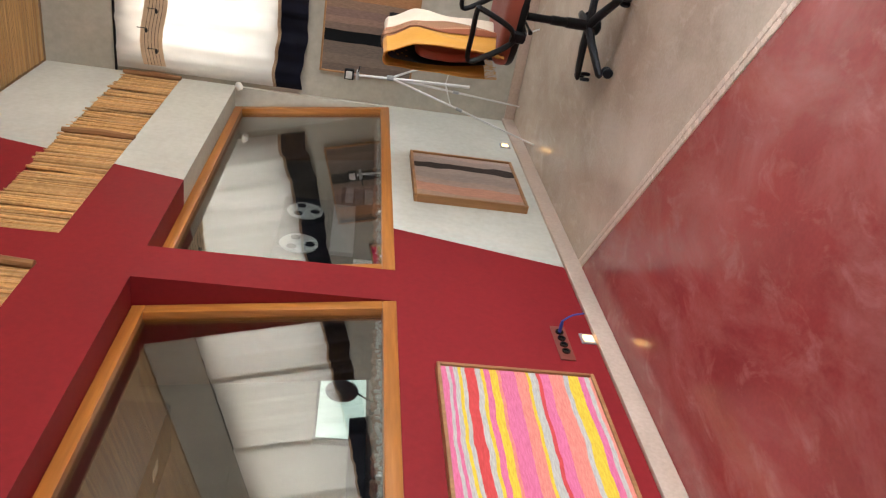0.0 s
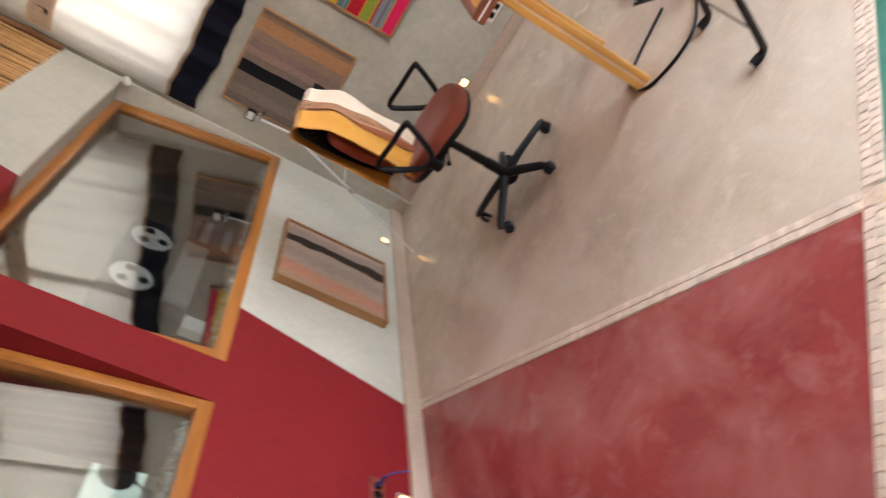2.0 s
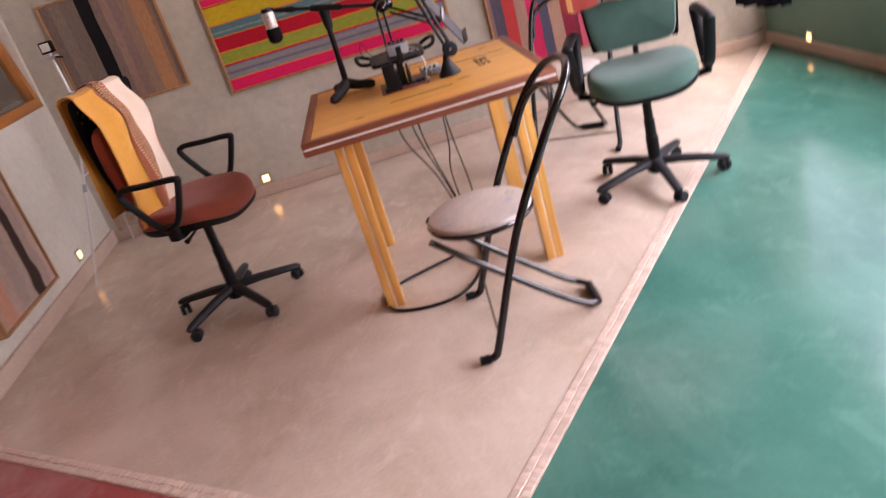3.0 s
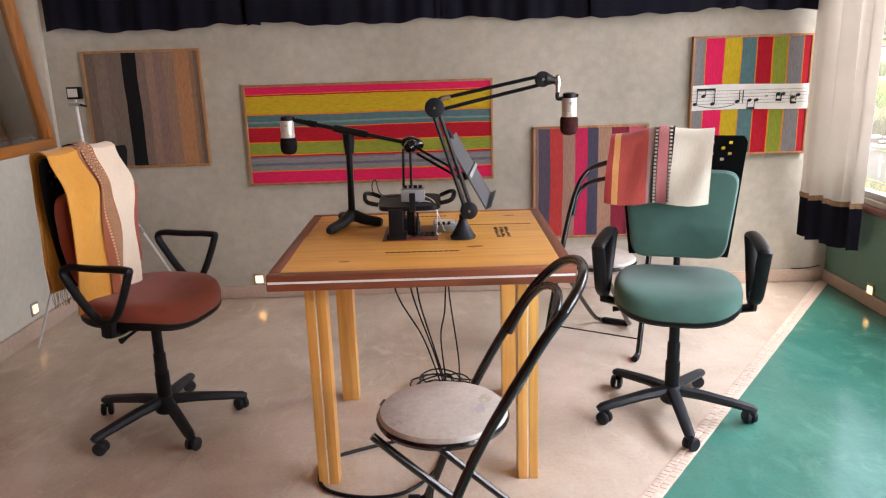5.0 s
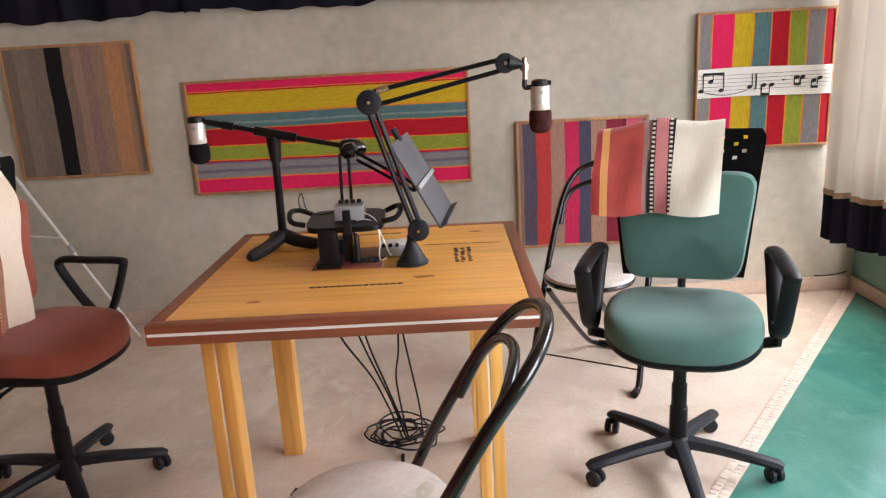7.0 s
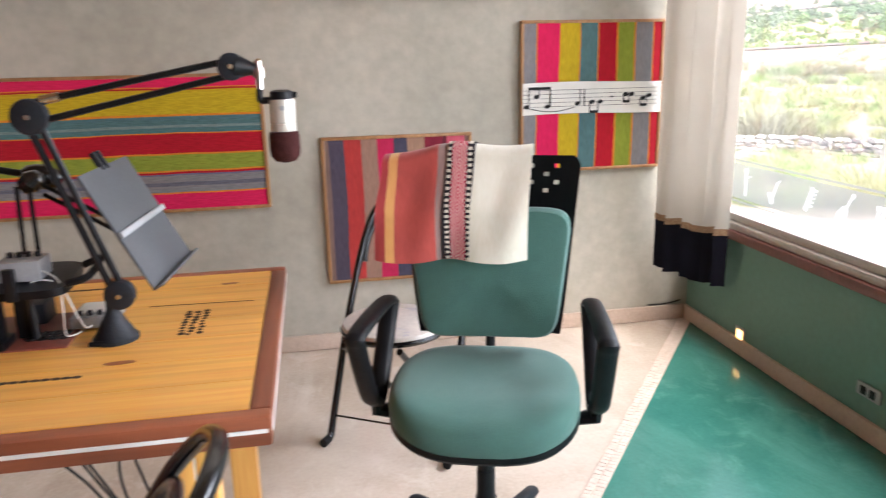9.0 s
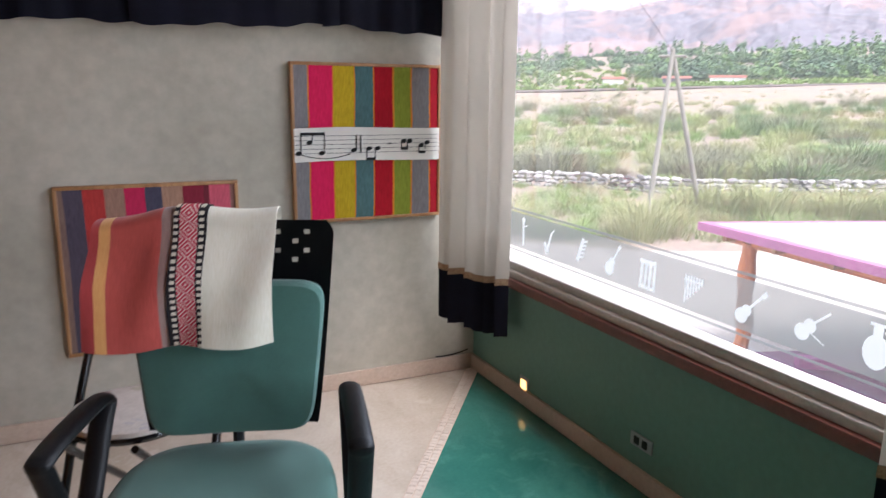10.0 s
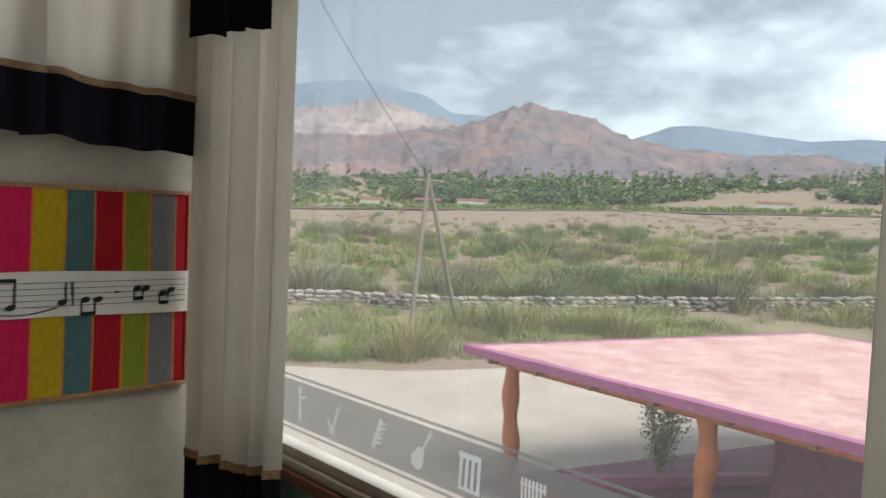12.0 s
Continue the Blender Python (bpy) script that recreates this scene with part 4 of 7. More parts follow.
part("slur", sweep([(1.84 + 0.22 * u / 20, BY - 0.032, 1.094 - 0.018 * math.sin(math.pi * u / 20)) for u in range(21)], 0.0018, 5), INK, score, world_space=True)

cv_bands = [(0.12, (0.42, 0.27, 0.19)), (0.3, (0.50, 0.25, 0.17)), (0.42, (0.42, 0.31, 0.25)), (0.55, (0.36, 0.29, 0.25)), (0.66, (0.40, 0.32, 0.27)), (0.78, (0.035, 0.02, 0.016)), (0.9, (0.36, 0.28, 0.24)), (1.0, (0.45, 0.33, 0.27))]
weaving("tan and pink weaving with dark stripe on a deep frame", 3.651, 4.314, 0.18, 0.845, "y", LX, stripes("tan_weaving", "y", 3.651, 4.314, cv_bands, wave=0.03), 0.05, 1.0, FRAME_WOOD, 0.016)
PK, SAL, YEL, GR2, RD2 = (0.66, 0.16, 0.30), (0.72, 0.25, 0.20), (0.72, 0.52, 0.05), (0.48, 0.46, 0.43), (0.60, 0.07, 0.07)
pk_bands = [(0.035, SAL), (0.06, GR2), (0.10, PK), (0.17, YEL), (0.20, GR2), (0.30, SAL), (0.36, PK), (0.385, RD2), (0.43, GR2), (0.45, YEL), (0.52, SAL), (0.62, PK), (0.64, SAL), (0.685, YEL), (0.72, PK), (0.74, YEL), (0.77, GR2), (0.83, RD2), (0.855, GR2), (0.875, YEL), (0.90, GR2), (0.92, PK), (0.94, GR2), (1.0, PK)]
weaving("framed bright pink weaving with yellow, red and grey stripes", 0.90, 2.16, 0.187, 0.824, "y", LX, stripes("pink_weaving", "z", 0.187, 0.824, pk_bands, wave=0.012), 0.045, 1.0, FRAME_WOOD, 0.014)

# ---- table ----
TX0, TX1, TY0, TY1, TZ = -0.195, 0.759, 3.078, 3.995, 0.77
table = thing("table", "square pine table with dark hardwood rim and white inlay line", "table", ((TX0 + TX1) / 2, (TY0 + TY1) / 2, 0))
rim = 0.038
n_planks = 7
edges = [TY0 + rim + (TY1 - TY0 - 2 * rim) * k / n_planks for k in range(n_planks + 1)]
for a, b in zip(edges, edges[1:]):
    part("plank", box((TX0 + rim, a + 0.0006, TZ - 0.03), (TX1 - rim, b - 0.0006, TZ), 0.001), PINE_X, table, world_space=True, smooth=False)
for nm, lo, hi, material in (("rim", (TX0, TY0, TZ - 0.052), (TX1, TY0 + rim, TZ + 0.001), MAHOGANY), ("rim", (TX0, TY1 - rim, TZ - 0.052), (TX1, TY1, TZ + 0.001), MAHOGANY), ("rim", (TX0, TY0 + rim, TZ - 0.052), (TX0 + rim, TY1 - rim, TZ + 0.001), MAHOGANY_Y), ("rim", (TX1 - rim, TY0 + rim, TZ - 0.052), (TX1, TY1 - rim, TZ + 0.001), MAHOGANY_Y)):
    part(nm, box(lo, hi, 0.007), material, table, "dark red-brown rim", world_space=True)
for lo, hi in (((TX0 + 0.006, TY0 - 0.0015, TZ - 0.027), (TX1 - 0.006, TY0 + 0.004, TZ - 0.020)), ((TX0 - 0.0015, TY0 + 0.006, TZ - 0.027), (TX0 + 0.004, TY1 - 0.006, TZ - 0.020)), ((TX1 - 0.004, TY0 + 0.006, TZ - 0.027), (TX1 + 0.0015, TY1 - 0.006, TZ - 0.020))):
    part("inlay", box(lo, hi), WHITE_LINE, table, "white inlay line", world_space=True, smooth=False)
LEGS = ((-0.062, 3.19), (0.617, 3.19), (-0.062, 3.83), (0.617, 3.83))
for i, (lx, ly) in enumerate(LEGS):
    bm = box((lx - 0.034, ly - 0.034, 0), (lx - 0.002 if i < 2 else lx + 0.034, ly + 0.034, TZ - 0.031), 0.003)
    if i < 2:
        box((lx + 0.002, ly - 0.034, 0), (lx + 0.034, ly + 0.034, TZ - 0.031), 0.003, bm)
    leg = part("leg", bm, PINE_Z, table, "knotty pine leg", world_space=True)
    if i > 1:
        continue
    part("leg_inlay", box((lx - 0.003, ly - 0.032, 0.001), (lx + 0.003, ly + 0.032, TZ - 0.032)), WHITE_LINE, leg, "white strip between the two halves", world_space=True, smooth=False)
SLOT = mat("dark_slot", (0.035, 0.017, 0.008), 0.9, 0, None, 0.3, 20, 90, 0.05)
for x0_, x1_, yc in ((0.155, 0.39, 3.318), (0.19, 0.36, 3.89)):
    bm = bmesh.new()
    xq = x0_
    while xq < x1_:
        prism([(xq, yc - 0.004), (xq + 0.008, yc - 0.0065), (xq + 0.0165, yc - 0.004), (xq + 0.0165, yc + 0.003), (xq + 0.008, yc + 0.006), (xq, yc + 0.003)], TZ - 0.002, TZ + 0.0008, "z", bm)
        xq += 0.018
    part("carved_slot", bm, SLOT, table, "row of carved notches", world_space=True, smooth=False)
bm = bmesh.new()
rg = random.Random(2)
for k in range(9):
    for s in (-1, 0, 1):
        prism(circle(0.57 + s * 0.019 + rg.uniform(-0.003, 0.003), 3.50 + 0.018 * k + 0.006 * (s % 2), rg.uniform(0.005, 0.0085), 7), TZ - 0.002, TZ + 0.0008, "z", bm)
part("carved_vent", bm, SLOT, table, "pierced ornament in the table top", world_space=True, smooth=False)
KNOT = mat("dark_pine_knot", (0.30, 0.085, 0.03), 0.4, 0, (0.20, 0.05, 0.02), 0.3, 60, 150, 0.02)
for x_, y_, r_ in ((0.46, 3.37, 0.016), (0.03, 3.22, 0.010), (0.62, 3.86, 0.012), (-0.05, 3.72, 0.009)):
    part("knot", prism([(x_ + 1.9 * r_ * math.cos(q), y_ + 0.6 * r_ * math.sin(q) * (1 + 0.2 * math.sin(2 * q))) for q in np.linspace(0, 5.9, 12)], TZ - 0.002, TZ + 0.0006, "z"), KNOT, table, "dark knot in the pine", world_space=True, smooth=False)
part("crack", sweep([(0.45 + 0.03 * k, 3.71 - 0.0012 * k + rg.uniform(-0.001, 0.001), TZ + 0.0002) for k in range(9)], 0.0012, 4), SLOT, table, world_space=True)

# flush control plate in the table
plate = thing("cable_plate", "dark red connector plate with sockets set in the table top", "cable plate", (0.31, 3.6, TZ))
PLATE_RED = mat("brown_red_plate", (0.20, 0.05, 0.035), 0.4, 0, None, 0.15, 10, 90, 0.02)
part("plate", box((0.135, 3.475, TZ + 0.001), (0.335, 3.70, TZ + 0.005), 0.001), PLATE_RED, plate, world_space=True)
for r_ in range(2):
    for k in range(4):
        part("socket", lathe([(0.011, 0), (0.011, 0.004), (0.007, 0.004), (0.006, 0.001)], 14, (0.25 + 0.021 * k, 3.53 + 0.028 * r_, TZ + 0.005)), BLACK_PLASTIC, plate, "round black socket", world_space=True)
part("plug", lathe([(0.008, 0), (0.0085, 0.045), (0.006, 0.055), (0.003, 0.085)], 12, (0.262, 3.53, TZ + 0.009)), BLACK_PLASTIC, plate, "upright black plug", world_space=True)
adapter = thing("audio_interface", "small white and grey interface box on the table", "audio interface", (0.36, 3.62, TZ))
part("body", box((0.315, 3.57, TZ + 0.0055), (0.405, 3.68, TZ + 0.032), 0.004), GREY_METAL, adapter, world_space=True)
part("top_label", box((0.322, 3.60, TZ + 0.0325), (0.398, 3.673, TZ + 0.034)), WHITE_PLASTIC, adapter, "white top sticker", world_space=True, smooth=False)
for k in range(3):
    part("knob", lathe([(0.006, 0), (0.005, 0.01)], 10, (0.335 + 0.02 * k, 3.585, TZ + 0.0325)), BLACK_PLASTIC, adapter, world_space=True)
part("cord", sweep(smooth_path([(0.262, 3.53, TZ + 0.094), (0.27, 3.53, TZ + 0.13), (0.32, 3.53, TZ + 0.12), (0.355, 3.53, TZ + 0.03), (0.36, 3.575, TZ + 0.012)], 8), 0.0017, 6), WHITE_PLASTIC, adapter, "thin pale cord", world_space=True)
jack = thing("jack_plug", "brass jack plug lying on the table", "plug", (0.41, 3.47, TZ))
part("sleeve", turned(lathe([(0.005, 0), (0.006, 0.02), (0.0055, 0.035)], 10), pose(0.38, 3.468, TZ + 0.0065, 0, 90, 0)), BLACK_PLASTIC, jack, world_space=True)
part("tip", turned(lathe([(0.0035, 0), (0.0035, 0.02), (0.002, 0.024), (0.003, 0.03)], 10), pose(0.415, 3.468, TZ + 0.0065, 0, 90, 0)), BRASS, jack, "brass tip", world_space=True)


# ---- microphones ----
def mic(at, foam, label):
    """A studio microphone hanging head down; at: the top of its body."""
    m = thing("microphone", label, "microphone", at, group="studio microphones")
    m.matrix_basis = m.matrix_basis @ Matrix.Scale(0.87, 4)
    part("base_cap", lathe([(0.016, 0.0), (0.026, -0.004), (0.027, -0.02), (0.024, -0.022)], 22), BLACK_PLASTIC, m, "black end cap")
    part("body", lathe([(0.0285, -0.021), (0.0295, -0.024), (0.0295, -0.072), (0.0285, -0.073), (0.0285, -0.076), (0.0295, -0.077), (0.0295, -0.098), (0.028, -0.1)], 26), NICKEL, m, "silver body")
    part("windscreen", lathe([(0.026, -0.092), (0.033, -0.096), (0.0355, -0.105), (0.036, -0.135), (0.033, -0.152), (0.024, -0.163), (0.008, -0.167)], 26), foam, m, "foam windscreen")
    part("badge", turned(lathe([(0.006, 0), (0.006, 0.0015)], 14), pose(0, -0.0296, -0.04, 90, 0, 0)), GREY_METAL, m)
    part("swivel", sweep([(0.0, 0.0, -0.012), (0.035, 0.0, -0.012)], 0.007, 10), BLACK_PLASTIC, m, "swivel joint")
    return m


# desk stand with a boom
stand = thing("desk_mic_stand", "black desk microphone stand with a long boom on three thick feet", "microphone stand", (-0.005, 3.765, TZ))
POST = Vector((-0.005, 3.765, TZ))
HEAD = Vector((0.002, 3.75, 1.135))
for tip in ((-0.075, 3.60), (0.115, 3.73), (-0.062, 3.87)):
    t = Vector((*tip, TZ + 0.017))
    part("foot", sweep(smooth_path([POST + Vector((0, 0, 0.045)), POST.lerp(t, 0.45) + Vector((0, 0, 0.018)), t], 5), [0.023, 0.023, 0.023, 0.022, 0.022, 0.021, 0.020, 0.020, 0.0195, 0.018, 0.012], 12), GREY_PLASTIC, stand, "thick rubbery foot", world_space=True)
part("post", sweep([POST + Vector((0, 0, 0.03)), POST.lerp(HEAD, 0.5), HEAD], [0.014, 0.0125, 0.0125], 14), SATIN_BLACK, stand, world_space=True)
part("clutch", sweep([HEAD + Vector((0, 0, -0.08)), HEAD + Vector((0, 0, -0.045)), HEAD + Vector((0, -0.004, 0.0))], [0.017, 0.021, 0.024], 12), BLACK_PLASTIC, stand, "tightening clutch", world_space=True)
B0, B1 = Vector((-0.20, 3.72, 1.192)), Vector((0.245, 3.755, 1.085))
part("boom", sweep([B0, B0.lerp(B1, 0.5), B1], 0.008, 10), SATIN_BLACK, stand, "thin boom tube", world_space=True)
part("boom_grip", sweep([B0.lerp(B1, 0.34), B0.lerp(B1, 0.62)], 0.0145, 12), SATIN_BLACK, stand, world_space=True)
part("boom_tip", sweep([B0.lerp(B1, 0.03), B0.lerp(B1, 0.12), B0.lerp(B1, 0.13), B0.lerp(B1, 0.2)], [0.010, 0.010, 0.013, 0.013], 10), BLACK_PLASTIC, stand, world_space=True)
cw = B1 + (B1 - B0).normalized() * 0.0
part("counterweight", turned(lathe([(0.008, -0.045), (0.02, -0.034), (0.028, -0.012), (0.029, 0.006), (0.022, 0.03), (0.008, 0.043)], 20), Matrix.Translation(cw) @ (B1 - B0).to_track_quat("Z", "Y").to_matrix().to_4x4()), BLACK_METAL, stand, "oval black counterweight", world_space=True)
mic((-0.222, 3.72, 1.208), FOAM, "silver studio microphone with black foam windscreen on the desk boom")

# spring arm with the second microphone
arm = thing("boom_arm", "black spring-loaded microphone arm on a cone foot", "microphone arm", (0.412, 3.505, TZ))
C0, J1, J2, EL = Vector((0.424, 3.505, TZ)), Vector((0.447, 3.49, 0.872)), Vector((0.336, 3.475, 1.236)), Vector((0.708, 3.495, 1.319))
part("cone_foot", lathe([(0.046, 0.001), (0.046, 0.008), (0.04, 0.014), (0.018, 0.055), (0.012, 0.07), (0.012, 0.085)], 24, C0), GREY_PLASTIC, arm, world_space=True)


def disc_joint(p, r, w=0.03):
    bm = turned(lathe([(r * 0.7, -w / 2), (r * 0.95, -w / 2 + 0.003), (r, -w / 4), (r, w / 4), (r * 0.95, w / 2 - 0.003), (r * 0.7, w / 2)], 24), Matrix.Translation(p) @ pose(0, 0, 0, 90, 0, 0))
    o = part("joint", bm, GREY_PLASTIC, arm, "round black joint", world_space=True)
    part("bolt", turned(lathe([(0.006, 0), (0.005, 0.004)], 12), Matrix.Translation(p + Vector((0, -w / 2, 0))) @ pose(0, 0, 0, 90, 0, 0)), CHROME, o, "bright bolt", world_space=True)


disc_joint(J1, 0.031)
disc_joint(J2, 0.034)
disc_joint(EL, 0.027)
d1 = (J2 - J1).normalized()
n1 = Vector((0, 1, 0)).cross(d1).normalized()
for s in (-0.010, 0.010):
    part("bar", sweep([J1 + n1 * s + d1 * 0.015, J2 + n1 * s - d1 * 0.015], 0.0075, 8), SATIN_BLACK, arm, "square tube", world_space=True)
d2 = (EL - J2).normalized()
n2 = Vector((0, 1, 0)).cross(d2).normalized()
part("bar", sweep([J2 - n2 * 0.024 + d2 * 0.02, EL - n2 * 0.012], 0.0065, 8), SATIN_BLACK, arm, world_space=True)
part("bar", sweep([J2 + n2 * 0.012 + d2 * 0.02, EL + n2 * 0.016], 0.0065, 8), SATIN_BLACK, arm, world_space=True)
part("spring_collar", sweep([J2 - n2 * 0.024 + d2 * 0.028, J2 - n2 * 0.023 + d2 * 0.062], 0.0095, 10), CHROME, arm, "bright spring end", world_space=True)
part("nose", sweep([EL + Vector((0.01, 0, 0)), EL + Vector((0.045, 0, -0.006))], [0.024, 0.010], 12), BLACK_PLASTIC, arm, world_space=True)
part("swivel_pin", lathe([(0.008, -0.035), (0.008, -0.012), (0.013, -0.012), (0.013, 0.006), (0.007, 0.007), (0.008, 0.02), (0.004, 0.024)], 14, EL + Vector((0.052, 0, -0.01))), CHROME, arm, "bright swivel pin", world_space=True)
part("drop_clip", sweep(smooth_path([EL + Vector((0.052, 0, -0.04)), EL + Vector((0.051, 0, -0.064)), EL + Vector((0.062, 0, -0.067)), EL + Vector((0.10, 0, -0.066))], 4), 0.007, 8), BLACK_PLASTIC, arm, world_space=True)
mic((0.800, 3.495, 1.272), FOAM_BROWN, "silver studio microphone with maroon foam windscreen on the spring arm")

# swivelling black tray and copy plate
tray = thing("tablet_tray", "black swivelling tray with side handles on a clamp pedestal", "tray", (0.19, 3.50, TZ))
part("pedestal", box((0.160, 3.475, TZ + 0.0055), (0.212, 3.525, TZ + 0.115), 0.006), SATIN_BLACK, tray, world_space=True)
part("pedestal_foot", box((0.15, 3.468, TZ + 0.0055), (0.222, 3.535, TZ + 0.024), 0.005), SATIN_BLACK, tray, world_space=True)
part("side_post", box((0.222, 3.54, TZ + 0.0055), (0.25, 3.575, TZ + 0.11), 0.004), SATIN_BLACK, tray, world_space=True)
part("board", loft([[Vector((p.x, p.y, z + 0.10 * (p.y - 3.565))) for p in oval(0.112, 0.085, 0, 5, 36, 0.235, 3.565)] for z in (TZ + 0.116, TZ + 0.118, TZ + 0.130, TZ + 0.132)]), SATIN_BLACK, tray, "rounded tray board", world_space=True)
for s, cx in ((-1, 0.125), (1, 0.345)):
    part("handle", sweep(smooth_path([(cx, 3.50, TZ + 0.13), (cx + s * 0.04, 3.505, TZ + 0.14), (cx + s * 0.052, 3.56, TZ + 0.158), (cx + s * 0.035, 3.62, TZ + 0.15), (cx, 3.625, TZ + 0.135)], 5), 0.008, 8), BLACK_PLASTIC, tray, "looped side handle", world_space=True)
part("front_clamp", box((0.236, 3.472, TZ + 0.105), (0.258, 3.49, TZ + 0.172), 0.004), BLACK_PLASTIC, tray, world_space=True)
pre = thing("headphone_amplifier", "small silver amplifier box with black knobs on the tray", "amplifier", (0.245, 3.56, TZ + 0.14))
part("body", box((0.205, 3.525, TZ + 0.132), (0.29, 3.60, TZ + 0.174), 0.004), GREY_METAL, pre, world_space=True)
for k in range(4):
    part("knob", lathe([(0.007, 0), (0.0065, 0.012), (0.004, 0.013)], 12, (0.22 + 0.018 * k, 3.575, TZ + 0.172)), BLACK_PLASTIC, pre, "black knob", world_space=True)
part("cord", sweep(smooth_path([(0.205, 3.55, TZ + 0.155), (0.16, 3.54, TZ + 0.152), (0.13, 3.52, TZ + 0.17), (0.115, 3.54, TZ + 0.215), (0.10, 3.56, TZ + 0.19), (0.105, 3.57, TZ + 0.15)], 6), 0.0018, 6), BLACK_PLASTIC, pre, "loose black cord", world_space=True)
part("cord", sweep(smooth_path([(0.29, 3.54, TZ + 0.15), (0.325, 3.52, TZ + 0.13), (0.335, 3.49, TZ + 0.08), (0.33, 3.50, TZ + 0.02), (0.345, 3.55, TZ + 0.008)], 6), 0.0016, 6), WHITE_PLASTIC, pre, "thin pale cord", world_space=True)

holder = thing("copy_holder", "grey sheet-holder plate on a two-bar black arm", "copy holder", (0.215, 3.66, TZ))
part("foot", box((0.185, 3.63, TZ + 0.001), (0.25, 3.70, TZ + 0.05), 0.005), GREY_PLASTIC, holder, world_space=True)
for s in (0, 0.032):
    part("bar", sweep([(0.205 + s, 3.68, TZ + 0.04), (0.212 + s * 0.8, 3.69, 1.075)], 0.005, 8), SATIN_BLACK, holder, "thin upright bar", world_space=True)
part("elbow_cover", turned(lathe([(0.004, -0.03), (0.018, -0.022), (0.026, 0.0), (0.018, 0.022), (0.004, 0.03)], 16), pose(0.24, 3.70, 1.082, 0, 60, 0)), BLACK_METAL, holder, "glossy elbow cover", world_space=True)
for s in (0, 0.022):
    part("bar", sweep([(0.262, 3.70, 1.075 - s), (0.435, 3.665, 0.975 - s)], 0.005, 8), SATIN_BLACK, holder, "thin slanting bar", world_space=True)
P0, P1 = Vector((0.395, 3.69, 1.112)), Vector((0.528, 3.645, 0.872))
pd = (P1 - P0).normalized()
pw = Vector((0.13, 0.99, 0.03)).normalized()
pn = pw.cross(pd).normalized()
pm = Matrix((pw.to_4d(), pd.to_4d(), pn.to_4d(), Vector((0, 0, 0, 1)))).transposed()
for r_ in range(3):
    pm[3][r_] = 0.0
pm.translation = P0.lerp(P1, 0.5)
half = (P1 - P0).length / 2
part("plate", turned(box((-0.135, -half, -0.003), (0.135, half, 0.003), 0.002), pm), PLATE_GREY, holder, "dark grey plate", world_space=True)
part("ledge", turned(box((-0.135, half - 0.006, -0.024), (0.135, half, 0.003), 0.002), pm), PLATE_GREY, holder, "lower ledge", world_space=True)
part("page_clamp", turned(box((-0.138, 0.0, -0.012), (0.138, 0.014, -0.004), 0.002), pm), GREY_METAL, holder, "pale page bar", world_space=True)
for s in (-0.012, 0.012):
    part("clip", turned(box((s - 0.006, -half - 0.035, -0.006), (s + 0.006, -half + 0.01, 0.006), 0.002), pm), GREY_PLASTIC, holder, "top clip", world_space=True)
part("bracket", sweep([(0.43, 3.665, 0.965), P0.lerp(P1, 0.55) + pn * 0.01], 0.016, 8), BLACK_PLASTIC, holder, world_space=True)


